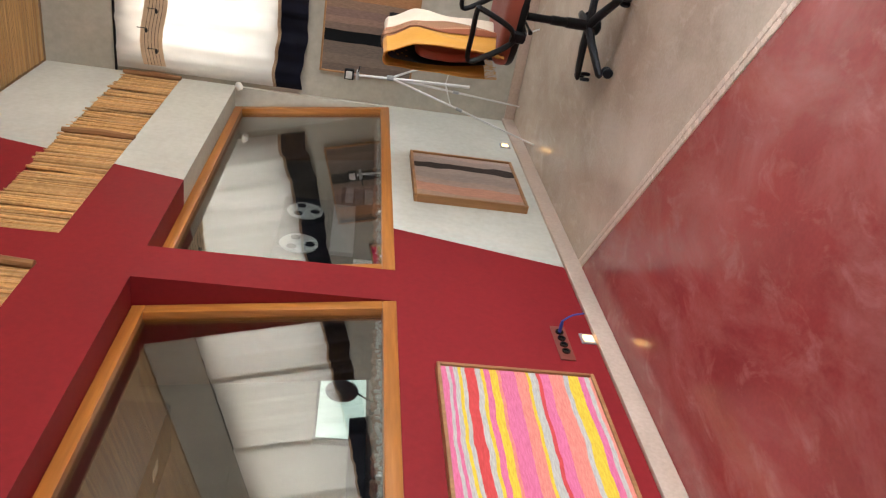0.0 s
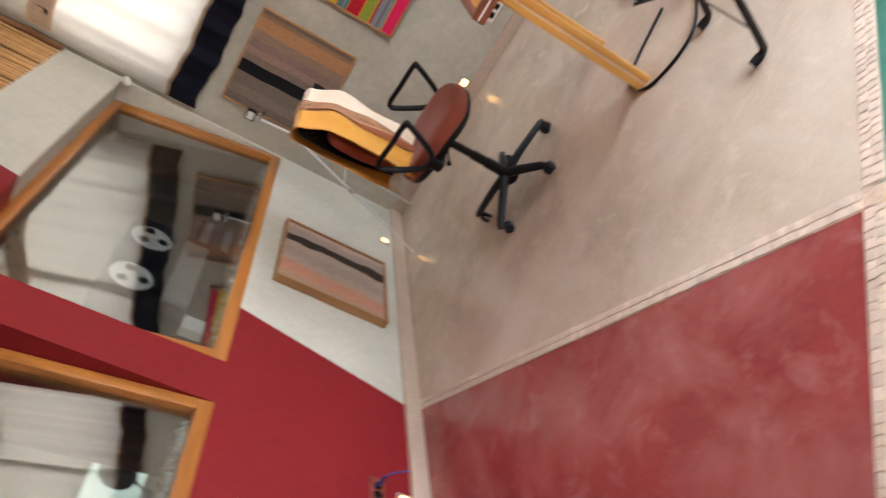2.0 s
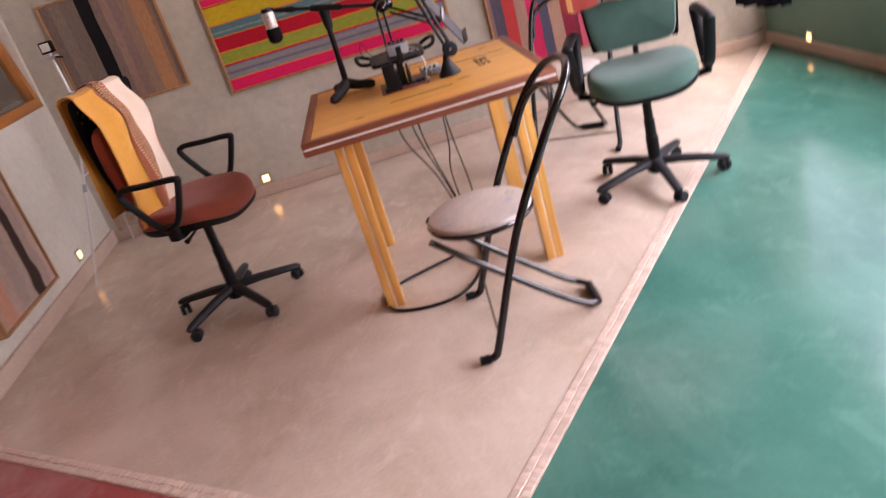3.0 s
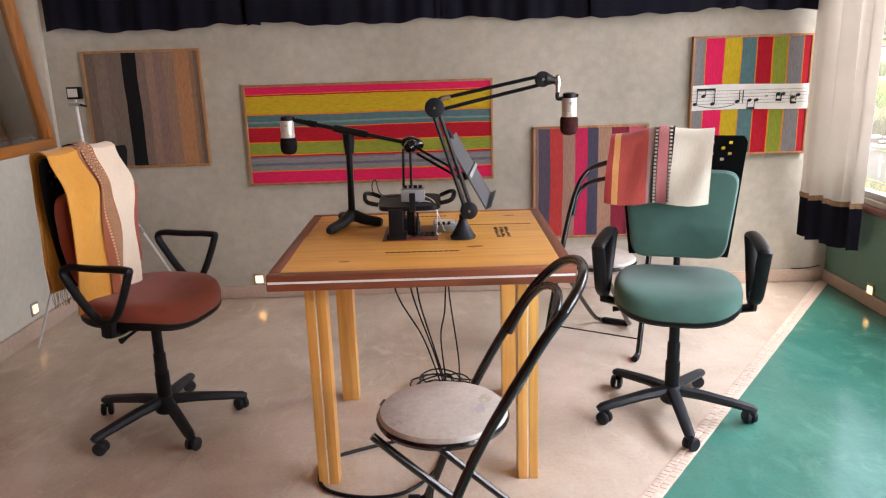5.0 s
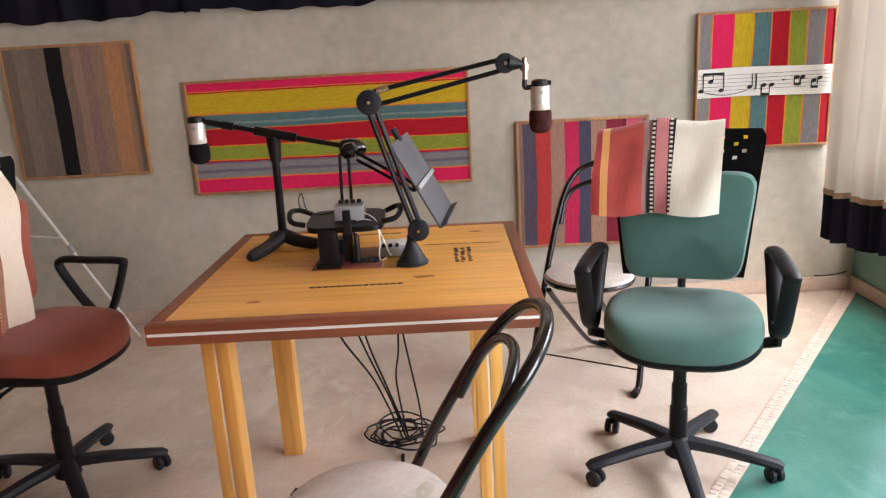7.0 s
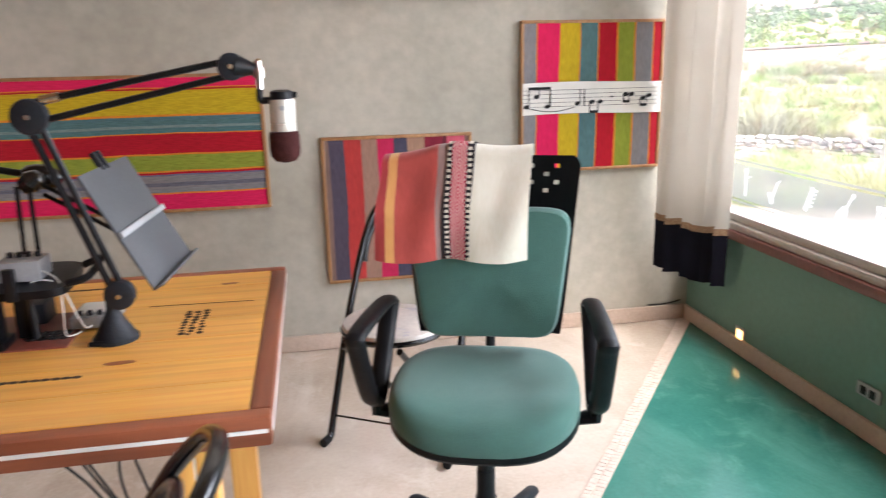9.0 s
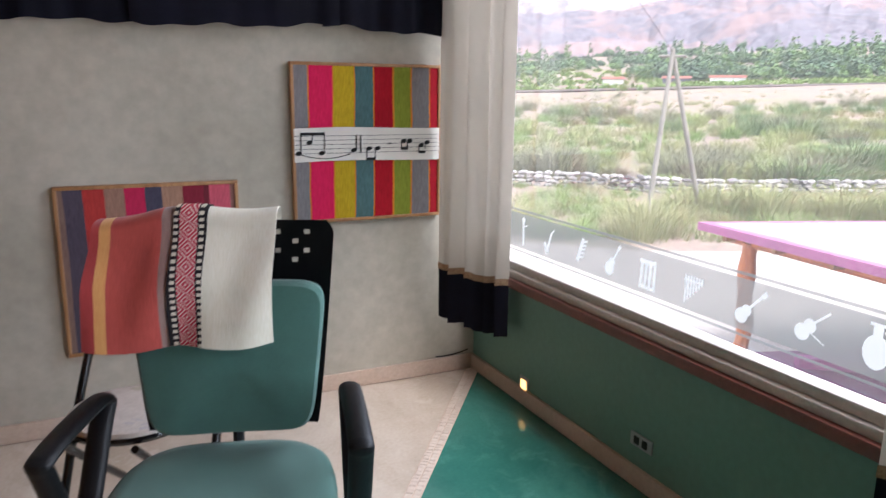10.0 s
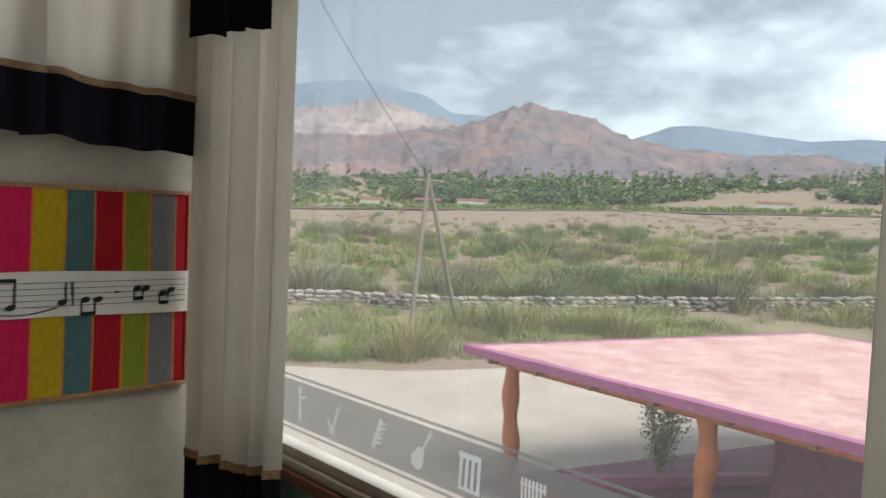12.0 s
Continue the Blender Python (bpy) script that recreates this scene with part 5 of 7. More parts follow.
# ---- office chairs ----
def office_chair(label, cloth, at, facing, base_turn, loop_arms, seat_z=0.455, back_top=1.09):
    """facing: degrees of the chair's front from +x. In its own frame the front is +y."""
    c = thing("office_chair", label, "chair", (*at, 0), facing - 90)
    turn0 = base_turn - (facing - 90)
    hub = lathe([(0.03, 0.045), (0.042, 0.055), (0.045, 0.095), (0.036, 0.115), (0.03, 0.12)], 20)
    part("hub", hub, GREY_PLASTIC, c)
    for k in range(5):
        a = radians(turn0 + 72 * k)
        d = Vector((math.cos(a), math.sin(a), 0))
        pts = [d * r + Vector((0, 0, z)) for r, z in ((0.03, 0.098), (0.12, 0.092), (0.22, 0.078), (0.298, 0.066), (0.315, 0.06))]
        part("base_leg", sweep(pts, [0.027, 0.025, 0.023, 0.021, 0.014], 8, flat=0.8, up=(0, 0, 1)), GREY_PLASTIC, c, "grey-black base leg")
        wm = pose(*(d * 0.298), 0, 0, math.degrees(a) + 35)
        caster = part("caster", lathe([(0.006, 0.03), (0.006, 0.06)], 8), BLACK_PLASTIC, c, m=wm)
        for s in (-1, 1):
            part("wheel", turned(lathe([(0.012, -0.010), (0.022, -0.009), (0.026, -0.005), (0.026, 0.005), (0.022, 0.009), (0.012, 0.010)], 16), pose(s * 0.014, 0.012, 0.0262, 0, 90, 0)), GREY_PLASTIC, caster, "twin castor wheel")
    part("column", lathe([(0.028, 0.115), (0.028, 0.22), (0.024, 0.222), (0.024, 0.30), (0.020, 0.302), (0.020, seat_z - 0.05)], 18), BLACK_PLASTIC, c, "telescopic sleeve")
    part("mechanism", box((-0.08, -0.11, seat_z - 0.062), (0.08, 0.09, seat_z - 0.022), 0.012), BLACK_PLASTIC, c)
    part("lever", sweep([(0.06, 0.02, seat_z - 0.045), (0.2, 0.03, seat_z - 0.055), (0.235, 0.03, seat_z - 0.058)], [0.006, 0.006, 0.012], 8), BLACK_PLASTIC, c)
    part("knob", turned(lathe([(0.022, -0.02), (0.027, -0.012), (0.027, 0.012), (0.022, 0.02)], 14), pose(-0.03, -0.255, seat_z - 0.04, 90, 0, 0)), BLACK_PLASTIC, c)

    def seat_rings(levels):
        out = []
        for sc, z in levels:
            ring = oval(0.232 * sc, 0.232 * sc, z, 3.0, 48)
            for p in ring:
                t = max(0.0, (p.y - 0.10) / 0.13)
                p.z -= 0.028 * t * t
                p.x *= 1.0 - 0.06 * max(0.0, -p.y / 0.235)
                p.z += 0.012 * abs(p.x / 0.245) ** 2 * (1 if z > seat_z else 0)
            out.append(ring)
        return out

    part("seat_shell", loft(seat_rings([(0.80, seat_z - 0.032), (0.96, seat_z - 0.022), (1.0, seat_z - 0.008), (1.0, seat_z + 0.002)])), BLACK_PLASTIC, c, "black seat shell")
    part("seat", loft(seat_rings([(0.985, seat_z), (1.005, seat_z + 0.012), (1.005, seat_z + 0.035), (0.985, seat_z + 0.052), (0.93, seat_z + 0.063), (0.82, seat_z + 0.068), (0.5, seat_z + 0.066), (0.2, seat_z + 0.064)])), cloth, c, "rounded upholstered seat")

    lean = Matrix.Translation((0, -0.20, seat_z + 0.11)) @ pose(0, 0, 0, 0.5, 0, 0)
    bh = back_top - seat_z - 0.11
    cush = bh - 0.13

    def back_rings(levels, top, wide):
        out = []
        for sc, d in levels:
            ring = []
            for p in oval(1, 1, 0, 8, 64):
                v = (p.y * sc + 1) / 2
                w = (0.175 + (wide - 0.175) * v ** 0.8) * sc
                ring.append(Vector((p.x * w, d + 0.02 * (p.x ** 2) * 0.6 - 0.022 * math.sin(math.pi * v), v * top)))
            out.append(ring)
        return out

    b = part("backrest", turned(loft(back_rings([(0.94, 0.0), (1.0, 0.012), (1.0, 0.034), (0.96, 0.048), (0.86, 0.055), (0.5, 0.057), (0.2, 0.057)], cush, 0.218)), lean), cloth, c, "upholstered back pad")
    # outer shell, with small slots pierced near its top
    bm = bmesh.new()
    nu, nv = 36, 44
    gv = {}
    for i in range(nu + 1):
        for q in range(nv + 1):
            u, v = i / nu * 2 - 1, q / nv
            w = 0.19 + 0.048 * v ** 0.8
            edge = 0.018 * max(0.0, (v - 0.93) / 0.07) ** 2
            gv[i, q] = bm.verts.new((u * (w - edge), -0.012 + 0.016 * u * u - 0.02 * math.sin(math.pi * v), v * bh))
    holes = set()
    for r_, q in enumerate((37, 39, 41, 35)):
        for i in range(4 + (r_ % 2) * 2, nu - 3, 5):
            holes.add((i, q))
            holes.add((i, q - 1)) if r_ == 9 else None
    for i in range(nu):
        for q in range(nv):
            if (i, q) not in holes:
                bm.faces.new((gv[i, q], gv[i + 1, q], gv[i + 1, q + 1], gv[i, q + 1]))
    bmesh.ops.solidify(bm, geom=bm.faces[:], thickness=0.012)
    part("back_shell", turned(bm, lean), BLACK_PLASTIC, c, "black plastic shell pierced near its top")
    part("back_bar", sweep(smooth_path([(0, -0.06, seat_z - 0.045), (0, -0.20, seat_z - 0.04), (0, -0.24, seat_z + 0.03), (0, -0.25, seat_z + 0.25)], 6), 0.03, 8, flat=0.45, up=(1, 0, 0)), BLACK_PLASTIC, c, "bar joining seat and back")
    for s in (-1, 1):
        x = s * 0.272
        if loop_arms:
            loop = smooth_path([(x, -0.135, seat_z + 0.215), (x, 0.0, seat_z + 0.222), (x, 0.12, seat_z + 0.222), (x, 0.128, seat_z + 0.20), (x, 0.07, seat_z + 0.07), (x, 0.03, seat_z + 0.03), (x, -0.02, seat_z + 0.03), (x, -0.10, seat_z + 0.13)], 5, True)
        else:
            loop = smooth_path([(x, -0.12, seat_z + 0.225), (x, 0.02, seat_z + 0.235), (x, 0.15, seat_z + 0.225), (x, 0.15, seat_z + 0.20), (x, 0.085, seat_z + 0.06), (x, 0.05, seat_z + 0.02), (x, 0.01, seat_z + 0.02), (x, -0.09, seat_z + 0.17)], 5, True)
        if not loop_arms:
            loop = [Vector((q.x + (0.1 if s > 0 else -0.06) * (q.y - 0.02), q.y, q.z)) for q in loop]
        part("armrest", sweep(loop, 0.0125 if loop_arms else 0.0145, 12, True, flat=1.5 if loop_arms else 1.7, up=(1, 0, 0)), BLACK_PLASTIC, c, "looped black armrest")
        part("arm_bracket", sweep([(x, 0.02, seat_z + 0.04), (x, 0.015, seat_z - 0.02), (s * 0.22, 0.01, seat_z - 0.035), (s * 0.08, 0.0, seat_z - 0.04)], [0.032, 0.03, 0.02, 0.016], 8, flat=0.6), BLACK_PLASTIC, c)
    return c


office_chair("terracotta office chair on castors with a striped shawl over its back", TERRACOTTA_CLOTH, (-0.79, 3.652), -15, 18, True, 0.503, 1.10)
office_chair("sea-green office chair on castors with a folded shawl over its back", GREEN_CLOTH, (1.24, 3.605), 253, 193, False, 0.488, 1.08)


# ---- shawls ----
def rise_in(t):
    t = min(1.0, max(0.0, t))
    return t * t * (3 - 2 * t)


def shawl(label, m, span, front, rear, cloth, band, band_mat, seed, slant=0.0, fringe=None, droop=0.0):
    """A folded cloth hung over a ridge along its own x: front and rear drops, and a patterned woven band lying on it."""
    s = new("shawl")
    s.empty_display_size = 0.05
    s.matrix_basis = m
    tagged(s, label, "shawl")
    rg = random.Random(seed)
    a1, a2 = rg.uniform(0, 6), rg.uniform(0, 6)
    total = front + rear + 0.07

    def f(u, v, lift=0.0):
        q = v * total - front
        x = u + slant * max(0.0, -q) + 0.006 * math.sin(6 * v + a1)
        wob = 0.005 * math.sin(24 * u + a1) + 0.004 * math.sin(55 * u + a2 + 4 * v) + 0.004 * math.sin(34 * u + 19 * q + a1) * math.sin(11 * u - 8 * q)
        if q < 0:
            low = min(1.0, -q * 5)
            y = 0.040 + 0.055 * rise_in(-q / 0.14) + lift + (wob + 0.009 * math.sin(30 * u + 14 * q + a2)) * low + 0.02 * low
            z = q * (1 + 0.012 * math.sin(9 * u + a2))
        elif q < 0.07:
            t = q / 0.07 * math.pi
            y, z = (0.040 + lift) * math.cos(t), (0.020 + lift) * math.sin(t)
        else:
            y, z = -0.040 - lift - wob, -(q - 0.07)
        return Vector((x, y, z + 0.004 * math.sin(26 * u + a2) - droop * max(0.0, u - 0.14) * (1.0 - rise_in(abs(q) / 0.2))))

    x0_, x1_ = span
    part("cloth", sheet(lambda u, v: f(x0_ + u * (x1_ - x0_), v), 60, 70, 0.003), cloth, s, "outer layer")
    part("under_fold", sheet(lambda u, v: f(x0_ + 0.012 + u * (x1_ - x0_ - 0.02), 0.02 + v * 0.97, -0.007), 40, 50, 0.003), cloth, s, "inner layer of the fold")
    part("woven_band", sheet(lambda u, v: f(band[0] + u * (band[1] - band[0]), 0.004 + v * 0.99, 0.0075), 24, 70, 0.001), band_mat, s, "band with small woven figures")
    if fringe:
        bm = bmesh.new()
        for k in range(46):
            u = x0_ + (x1_ - x0_) * (k + rg.random() * 0.5) / 46
            p = f(u, 1.0)
            sweep([p, p + Vector((rg.uniform(-0.004, 0.004), rg.uniform(-0.004, 0.004), -0.03)), p + Vector((rg.uniform(-0.01, 0.01), rg.uniform(-0.008, 0.008), -0.062))], 0.0013, 4, bm=bm)
        part("fringe", bm, fringe, s, "twisted fringe")
    return s


def zoned_band(name, x0, x1, edge, dot, mid, line, pitch):
    """A woven band: dotted borders and a row of nested lozenges between them."""
    m = mat(name, mid, 0.9, 0, None, 0.1, 40, 260, 0.06, spec=0.15)
    nt = m.node_tree
    b = nt.nodes["Principled BSDF"]

    def calc(op, p, q=0.0, r=0.0):
        n = nt.nodes.new("ShaderNodeMath")
        n.operation = op
        for k, v in enumerate((p, q, r)):
            if isinstance(v, (int, float)):
                n.inputs[k].default_value = v
            else:
                nt.links.new(v, n.inputs[k])
        return n.outputs[0]

    def blend(fac, c1, c2):
        n = nt.nodes.new("ShaderNodeMix")
        n.data_type = "RGBA"
        nt.links.new(fac, n.inputs[0])
        for k, c in ((6, c1), (7, c2)):
            if isinstance(c, tuple):
                n.inputs[k].default_value = (*c, 1)
            else:
                nt.links.new(c, n.inputs[k])
        return n.outputs[2]

    tc = nt.nodes.new("ShaderNodeTexCoord")
    sx = nt.nodes.new("ShaderNodeSeparateXYZ")
    nt.links.new(tc.outputs["Object"], sx.inputs[0])
    u = calc("DIVIDE", calc("SUBTRACT", sx.outputs[0], x0), x1 - x0)
    a = calc("ABSOLUTE", calc("SUBTRACT", u, 0.5))
    v = calc("FRACT", calc("DIVIDE", sx.outputs[2], pitch))
    dots = calc("MULTIPLY", calc("LESS_THAN", v, 0.52), calc("LESS_THAN", calc("ABSOLUTE", calc("SUBTRACT", a, 0.385)), 0.07))
    v2 = calc("ABSOLUTE", calc("SUBTRACT", calc("FRACT", calc("DIVIDE", sx.outputs[2], pitch * 2.6)), 0.5))
    nest = calc("LESS_THAN", calc("FRACT", calc("MULTIPLY", calc("ADD", calc("MULTIPLY", v2, 2.0), calc("DIVIDE", a, 0.27)), 2.0)), 0.36)
    border = blend(dots, edge, dot)
    centre = blend(nest, mid, line)
    nt.links.new(blend(calc("GREATER_THAN", a, 0.27), centre, border), b.inputs["Base Color"])
    return m


OCHRE, CREAM, CORAL = (0.62, 0.30, 0.055), (0.72, 0.60, 0.47), (0.46, 0.085, 0.07)
ochre_cloth = stripes("ochre_cream_shawl", "x", -0.145, 0.215, [(0.40, CREAM), (0.43, (0.30, 0.10, 0.05)), (0.56, (0.42, 0.22, 0.12)), (0.585, (0.30, 0.10, 0.05)), (1.0, OCHRE)], wave=0.001, weave=380, strength=0.22)
coral_cloth = stripes("coral_cream_shawl", "x", -0.12, 0.29, [(0.42, (0.70, 0.66, 0.55)), (0.60, (0.3, 0.2, 0.18)), (0.86, CORAL), (0.92, (0.70, 0.36, 0.13)), (1.0, (0.42, 0.06, 0.06))], wave=0.001, weave=380, strength=0.22)
band_ochre = zoned_band("ochre_band", -0.004, 0.058, (0.30, 0.10, 0.05), (0.62, 0.40, 0.24), (0.50, 0.27, 0.15), (0.05, 0.025, 0.02), 0.012)
band_coral = zoned_band("coral_band", 0.035, 0.105, (0.02, 0.017, 0.02), (0.62, 0.56, 0.46), (0.44, 0.05, 0.08), (0.66, 0.48, 0.44), 0.0135)
red_m = pose(-0.79, 3.652, 0, 0, 0, -105)
shawl("ochre and cream striped wool shawl with a figured band", red_m @ pose(0.0, -0.222, 1.105, 0, 0, 0), (-0.135, 0.215), 0.56, 0.50, ochre_cloth, (-0.004, 0.058), band_ochre, 4, 0.06, mat("ochre_fringe", (0.5, 0.24, 0.05), 0.9, 0, None, 0.2, 40, 200, 0.0))
green_m = pose(1.24, 3.605, 0, 0, 0, 163)
shawl("folded coral and cream shawl with a black-figured band", green_m @ pose(0.0, -0.222, 1.085, 0, 0, -2), (-0.11, 0.28), 0.262, 0.30, coral_cloth, (0.035, 0.105), band_coral, 8, 0.0, None, 0.22)


# ---- folding chairs ----
def folding_chair(label, at, facing):
    """Black tube folding chair with a round seat; front is +y in its own frame, feet line at y = 0."""
    c = thing("folding_chair", label, "chair", (*at, 0), facing - 90, group="round-seated folding chairs")
    w = 0.232
    hoop = [(-w, 0.03, 0.012), (-w, -0.005, 0.02), (-w, -0.03, 0.07), (-w * 0.95, -0.17, 0.42), (-w * 0.9, -0.325, 0.70), (-w * 0.74, -0.408, 0.81), (-w * 0.4, -0.45, 0.852), (0, -0.462, 0.864), (w * 0.4, -0.45, 0.852), (w * 0.74, -0.408, 0.81), (w * 0.9, -0.325, 0.70), (w * 0.95, -0.17, 0.42), (w, -0.03, 0.07), (w, -0.005, 0.02), (w, 0.03, 0.012)]
    part("back_hoop", sweep(smooth_path(hoop, 6), 0.0135, 10), BLACK_METAL, c, "bent black tube")
    inner = [(-w * 0.86, -0.277, 0.60), (-w * 0.84, -0.33, 0.70), (-w * 0.62, -0.375, 0.76), (0, -0.40, 0.79), (w * 0.62, -0.375, 0.76), (w * 0.84, -0.33, 0.70), (w * 0.86, -0.277, 0.60)]
    part("inner_hoop", sweep(smooth_path(inner, 6), 0.0115, 10), BLACK_METAL, c, "inner bent tube")
    rear = [(-0.10, 0.10, 0.425), (-0.098, -0.05, 0.29), (-0.09, -0.30, 0.075), (-0.075, -0.395, 0.018), (0.0, -0.41, 0.013), (0.075, -0.395, 0.018), (0.09, -0.30, 0.075), (0.098, -0.05, 0.29), (0.10, 0.10, 0.425)]
    part("rear_frame", sweep(smooth_path(rear, 6), 0.0115, 10), BLACK_METAL, c, "crossing rear frame")
    part("seat_ring", lathe([(0.165, 0.424), (0.182, 0.426), (0.186, 0.436), (0.182, 0.444), (0.17, 0.445)], 40, (0, -0.085, 0)), BLACK_METAL, c, "black seat ring")
    part("seat", lathe([(0.178, 0.438), (0.181, 0.446), (0.174, 0.456), (0.14, 0.463), (0.07, 0.466), (0.01, 0.466)], 40, (0, -0.085, 0)), SEAT_VINYL, c, "round padded seat in worn cream vinyl")
    dome = lambda px, py: float(np.interp(math.hypot(px, py + 0.085), (0.0, 0.07, 0.14, 0.174), (0.466, 0.466, 0.463, 0.456))) + 0.0005
    rp = random.Random(6)
    for x_, y_, n_, material in ((0.03, -0.205, 7, PRINT_OLIVE), (-0.03, -0.19, 4, PRINT), (-0.075, 0.025, 4, PRINT)):
        bm = bmesh.new()
        for k in range(n_):
            qx, qy, w_, h_, a = x_ + rp.uniform(-0.032, 0.032), y_ + rp.uniform(-0.018, 0.018), rp.uniform(0.012, 0.024), rp.uniform(0.004, 0.009), rp.uniform(-0.5, 0.9)
            ring = [(qx + u * w_ * math.cos(a) - v * h_ * math.sin(a), qy + u * w_ * math.sin(a) + v * h_ * math.cos(a)) for u, v in ((-1, -0.4), (0, -1), (1, -0.5), (0.9, 0.6), (0, 1), (-0.9, 0.7))]
            bm.faces.new([bm.verts.new((u, v, dome(u, v) + 0.0001 * k)) for u, v in ring])
        part("print", bm, material, c, "faded printed motif", smooth=False)
    part("cross_wire", sweep([(-w, -0.035, 0.085), (w, -0.035, 0.085)], 0.0035, 6), BLACK_METAL, c, "thin cross wire")
    for s in (-1, 1):
        part("foot_cap", sweep([(s * w, 0.012, 0.0155), (s * w, 0.05, 0.0155)], 0.0155, 10), BLACK_PLASTIC, c, "rubber foot")
        part("pivot", turned(lathe([(0.008, 0), (0.006, 0.012)], 10), pose(s * w * 0.93 - 0.006 * s, -0.155, 0.39, 0, 90 * s, 0)), CHROME, c, "rivet")
    part("rear_sleeve", sweep([(-0.065, -0.402, 0.0165), (0.065, -0.402, 0.0165)], 0.0165, 8), BLACK_PLASTIC, c, "plastic sleeve on the rear bar")
    return c


PRINT = mat("faded_print", (0.40, 0.37, 0.40), 0.6, 0, (0.46, 0.42, 0.41), 0.2, 60, 120, 0.0)
PRINT_OLIVE = mat("faded_olive_print", (0.42, 0.39, 0.29), 0.6, 0, (0.48, 0.43, 0.36), 0.2, 60, 120, 0.0)
folding_chair("black tube folding chair with round cream seat beside the table", (0.252, 2.80), 177)
folding_chair("black tube folding chair with round cream seat by the wall", (1.05, 4.265), 239.5)

# ---- cables under the table ----
cables = thing("cable_bundle", "loose black cables hanging from the table into a coil", "cables", (0.32, 3.85, 0))
for p in ([(0.14, 3.6, 0.70), (0.17, 3.62, 0.52), (0.26, 3.72, 0.30), (0.33, 3.82, 0.03)], [(0.20, 3.58, 0.70), (0.23, 3.64, 0.50), (0.30, 3.76, 0.22), (0.34, 3.84, 0.02)], [(0.24, 3.58, 0.70), (0.25, 3.64, 0.5), (0.30, 3.75, 0.25), (0.35, 3.84, 0.02)], [(0.36, 3.60, 0.70), (0.37, 3.64, 0.5), (0.40, 3.74, 0.2), (0.40, 3.84, 0.01)], [(0.36, 3.62, 0.70), (0.35, 3.66, 0.45), (0.33, 3.72, 0.3), (0.35, 3.82, 0.02)]):
    part("cable", sweep(smooth_path(p, 10), 0.0034, 6), BLACK_PLASTIC, cables, "hanging black cable", world_space=True)
rg = random.Random(9)
for k in range(7):
    cx, cy, r_ = 0.32 + rg.uniform(-0.04, 0.04), 3.88 + rg.uniform(-0.03, 0.03), rg.uniform(0.06, 0.125)
    p1, p2, p3 = rg.uniform(0, 6), rg.uniform(0, 6), rg.uniform(0.7, 1.2)
    part("cable_coil", sweep([(cx + r_ * math.cos(a) * 1.1 * (1 + 0.16 * math.sin(2 * a + p1) + 0.07 * math.sin(5 * a + p2)), cy + r_ * math.sin(a) * p3 * (1 + 0.14 * math.sin(3 * a + p2)), 0.006 + 0.007 * k + 0.006 * math.sin(3 * a + k) + 0.006 * abs(math.sin(a * 1.0 + p1))) for a in np.linspace(0, 6.28, 40)[:-1]], 0.0034, 6, True), BLACK_PLASTIC, cables, "coiled black cable", world_space=True)
part("cable_loop", sweep(smooth_path([(0.22, 3.45, 0.008), (0.0, 3.36, 0.008), (-0.10, 3.28, 0.008), (-0.07, 3.12, 0.008), (0.1, 3.06, 0.008), (0.24, 3.12, 0.008), (0.34, 3.35, 0.008), (0.33, 3.75, 0.008)], 8), 0.0065, 6), BLACK_PLASTIC, cables, "thick cable looping on the floor", world_space=True)

# ---- tripod stand in the corner ----
tri = thing("tripod_stand", "thin silver tripod stand with a small clamp head", "tripod", (-1.55, 4.86, 0))
H0 = Vector((-1.575, 4.90, 1.20))
part("mast", sweep([(-1.545, 4.87, 0.45), (-1.56, 4.885, 0.9), H0], [0.011, 0.010, 0.008], 10), SILVER, tri, world_space=True)
for foot, knee in (((-1.765, 4.49, 0.0), 0.5), ((-1.12, 5.05, 0.0), 0.5), ((-1.72, 5.15, 0.0), 0.5)):
    f_ = Vector(foot)
    top = Vector((-1.56, 4.885, 1.0))
    part("leg", sweep([top, top.lerp(f_, 0.5), f_ + Vector((0, 0, 0.006))], [0.0085, 0.0075, 0.006], 8), SILVER, tri, "thin silver leg", world_space=True)
    part("leg_clip", sweep([top.lerp(f_, 0.46), top.lerp(f_, 0.5)], 0.012, 8), GREY_METAL, tri, world_space=True)
    part("strut", sweep([(-1.547, 4.872, 0.62), top.lerp(f_, 0.42)], 0.004, 6), SILVER, tri, world_space=True)
part("collar", lathe([(0.018, -0.02), (0.02, 0.0), (0.018, 0.025)], 12, (-1.56, 4.885, 1.0)), GREY_METAL, tri, world_space=True)
part("head", box((-1.605, 4.875, 1.215), (-1.545, 4.93, 1.235), 0.004), GREY_METAL, tri, world_space=True)
part("clamp", box((-1.61, 4.88, 1.25), (-1.54, 4.92, 1.315), 0.006), SATIN_BLACK, tri, "small black clamp", world_space=True)
part("clamp_plate", box((-1.60, 4.872, 1.262), (-1.55, 4.879, 1.305), 0.002), SILVER, tri, world_space=True)
part("head_neck", sweep([(-1.575, 4.90, 1.2), (-1.575, 4.90, 1.255)], 0.008, 8), SILVER, tri, world_space=True)
part("pan_lever", sweep([(-1.56, 4.89, 1.225), (-1.50, 4.85, 1.215)], 0.005, 8), SATIN_BLACK, tri, world_space=True)


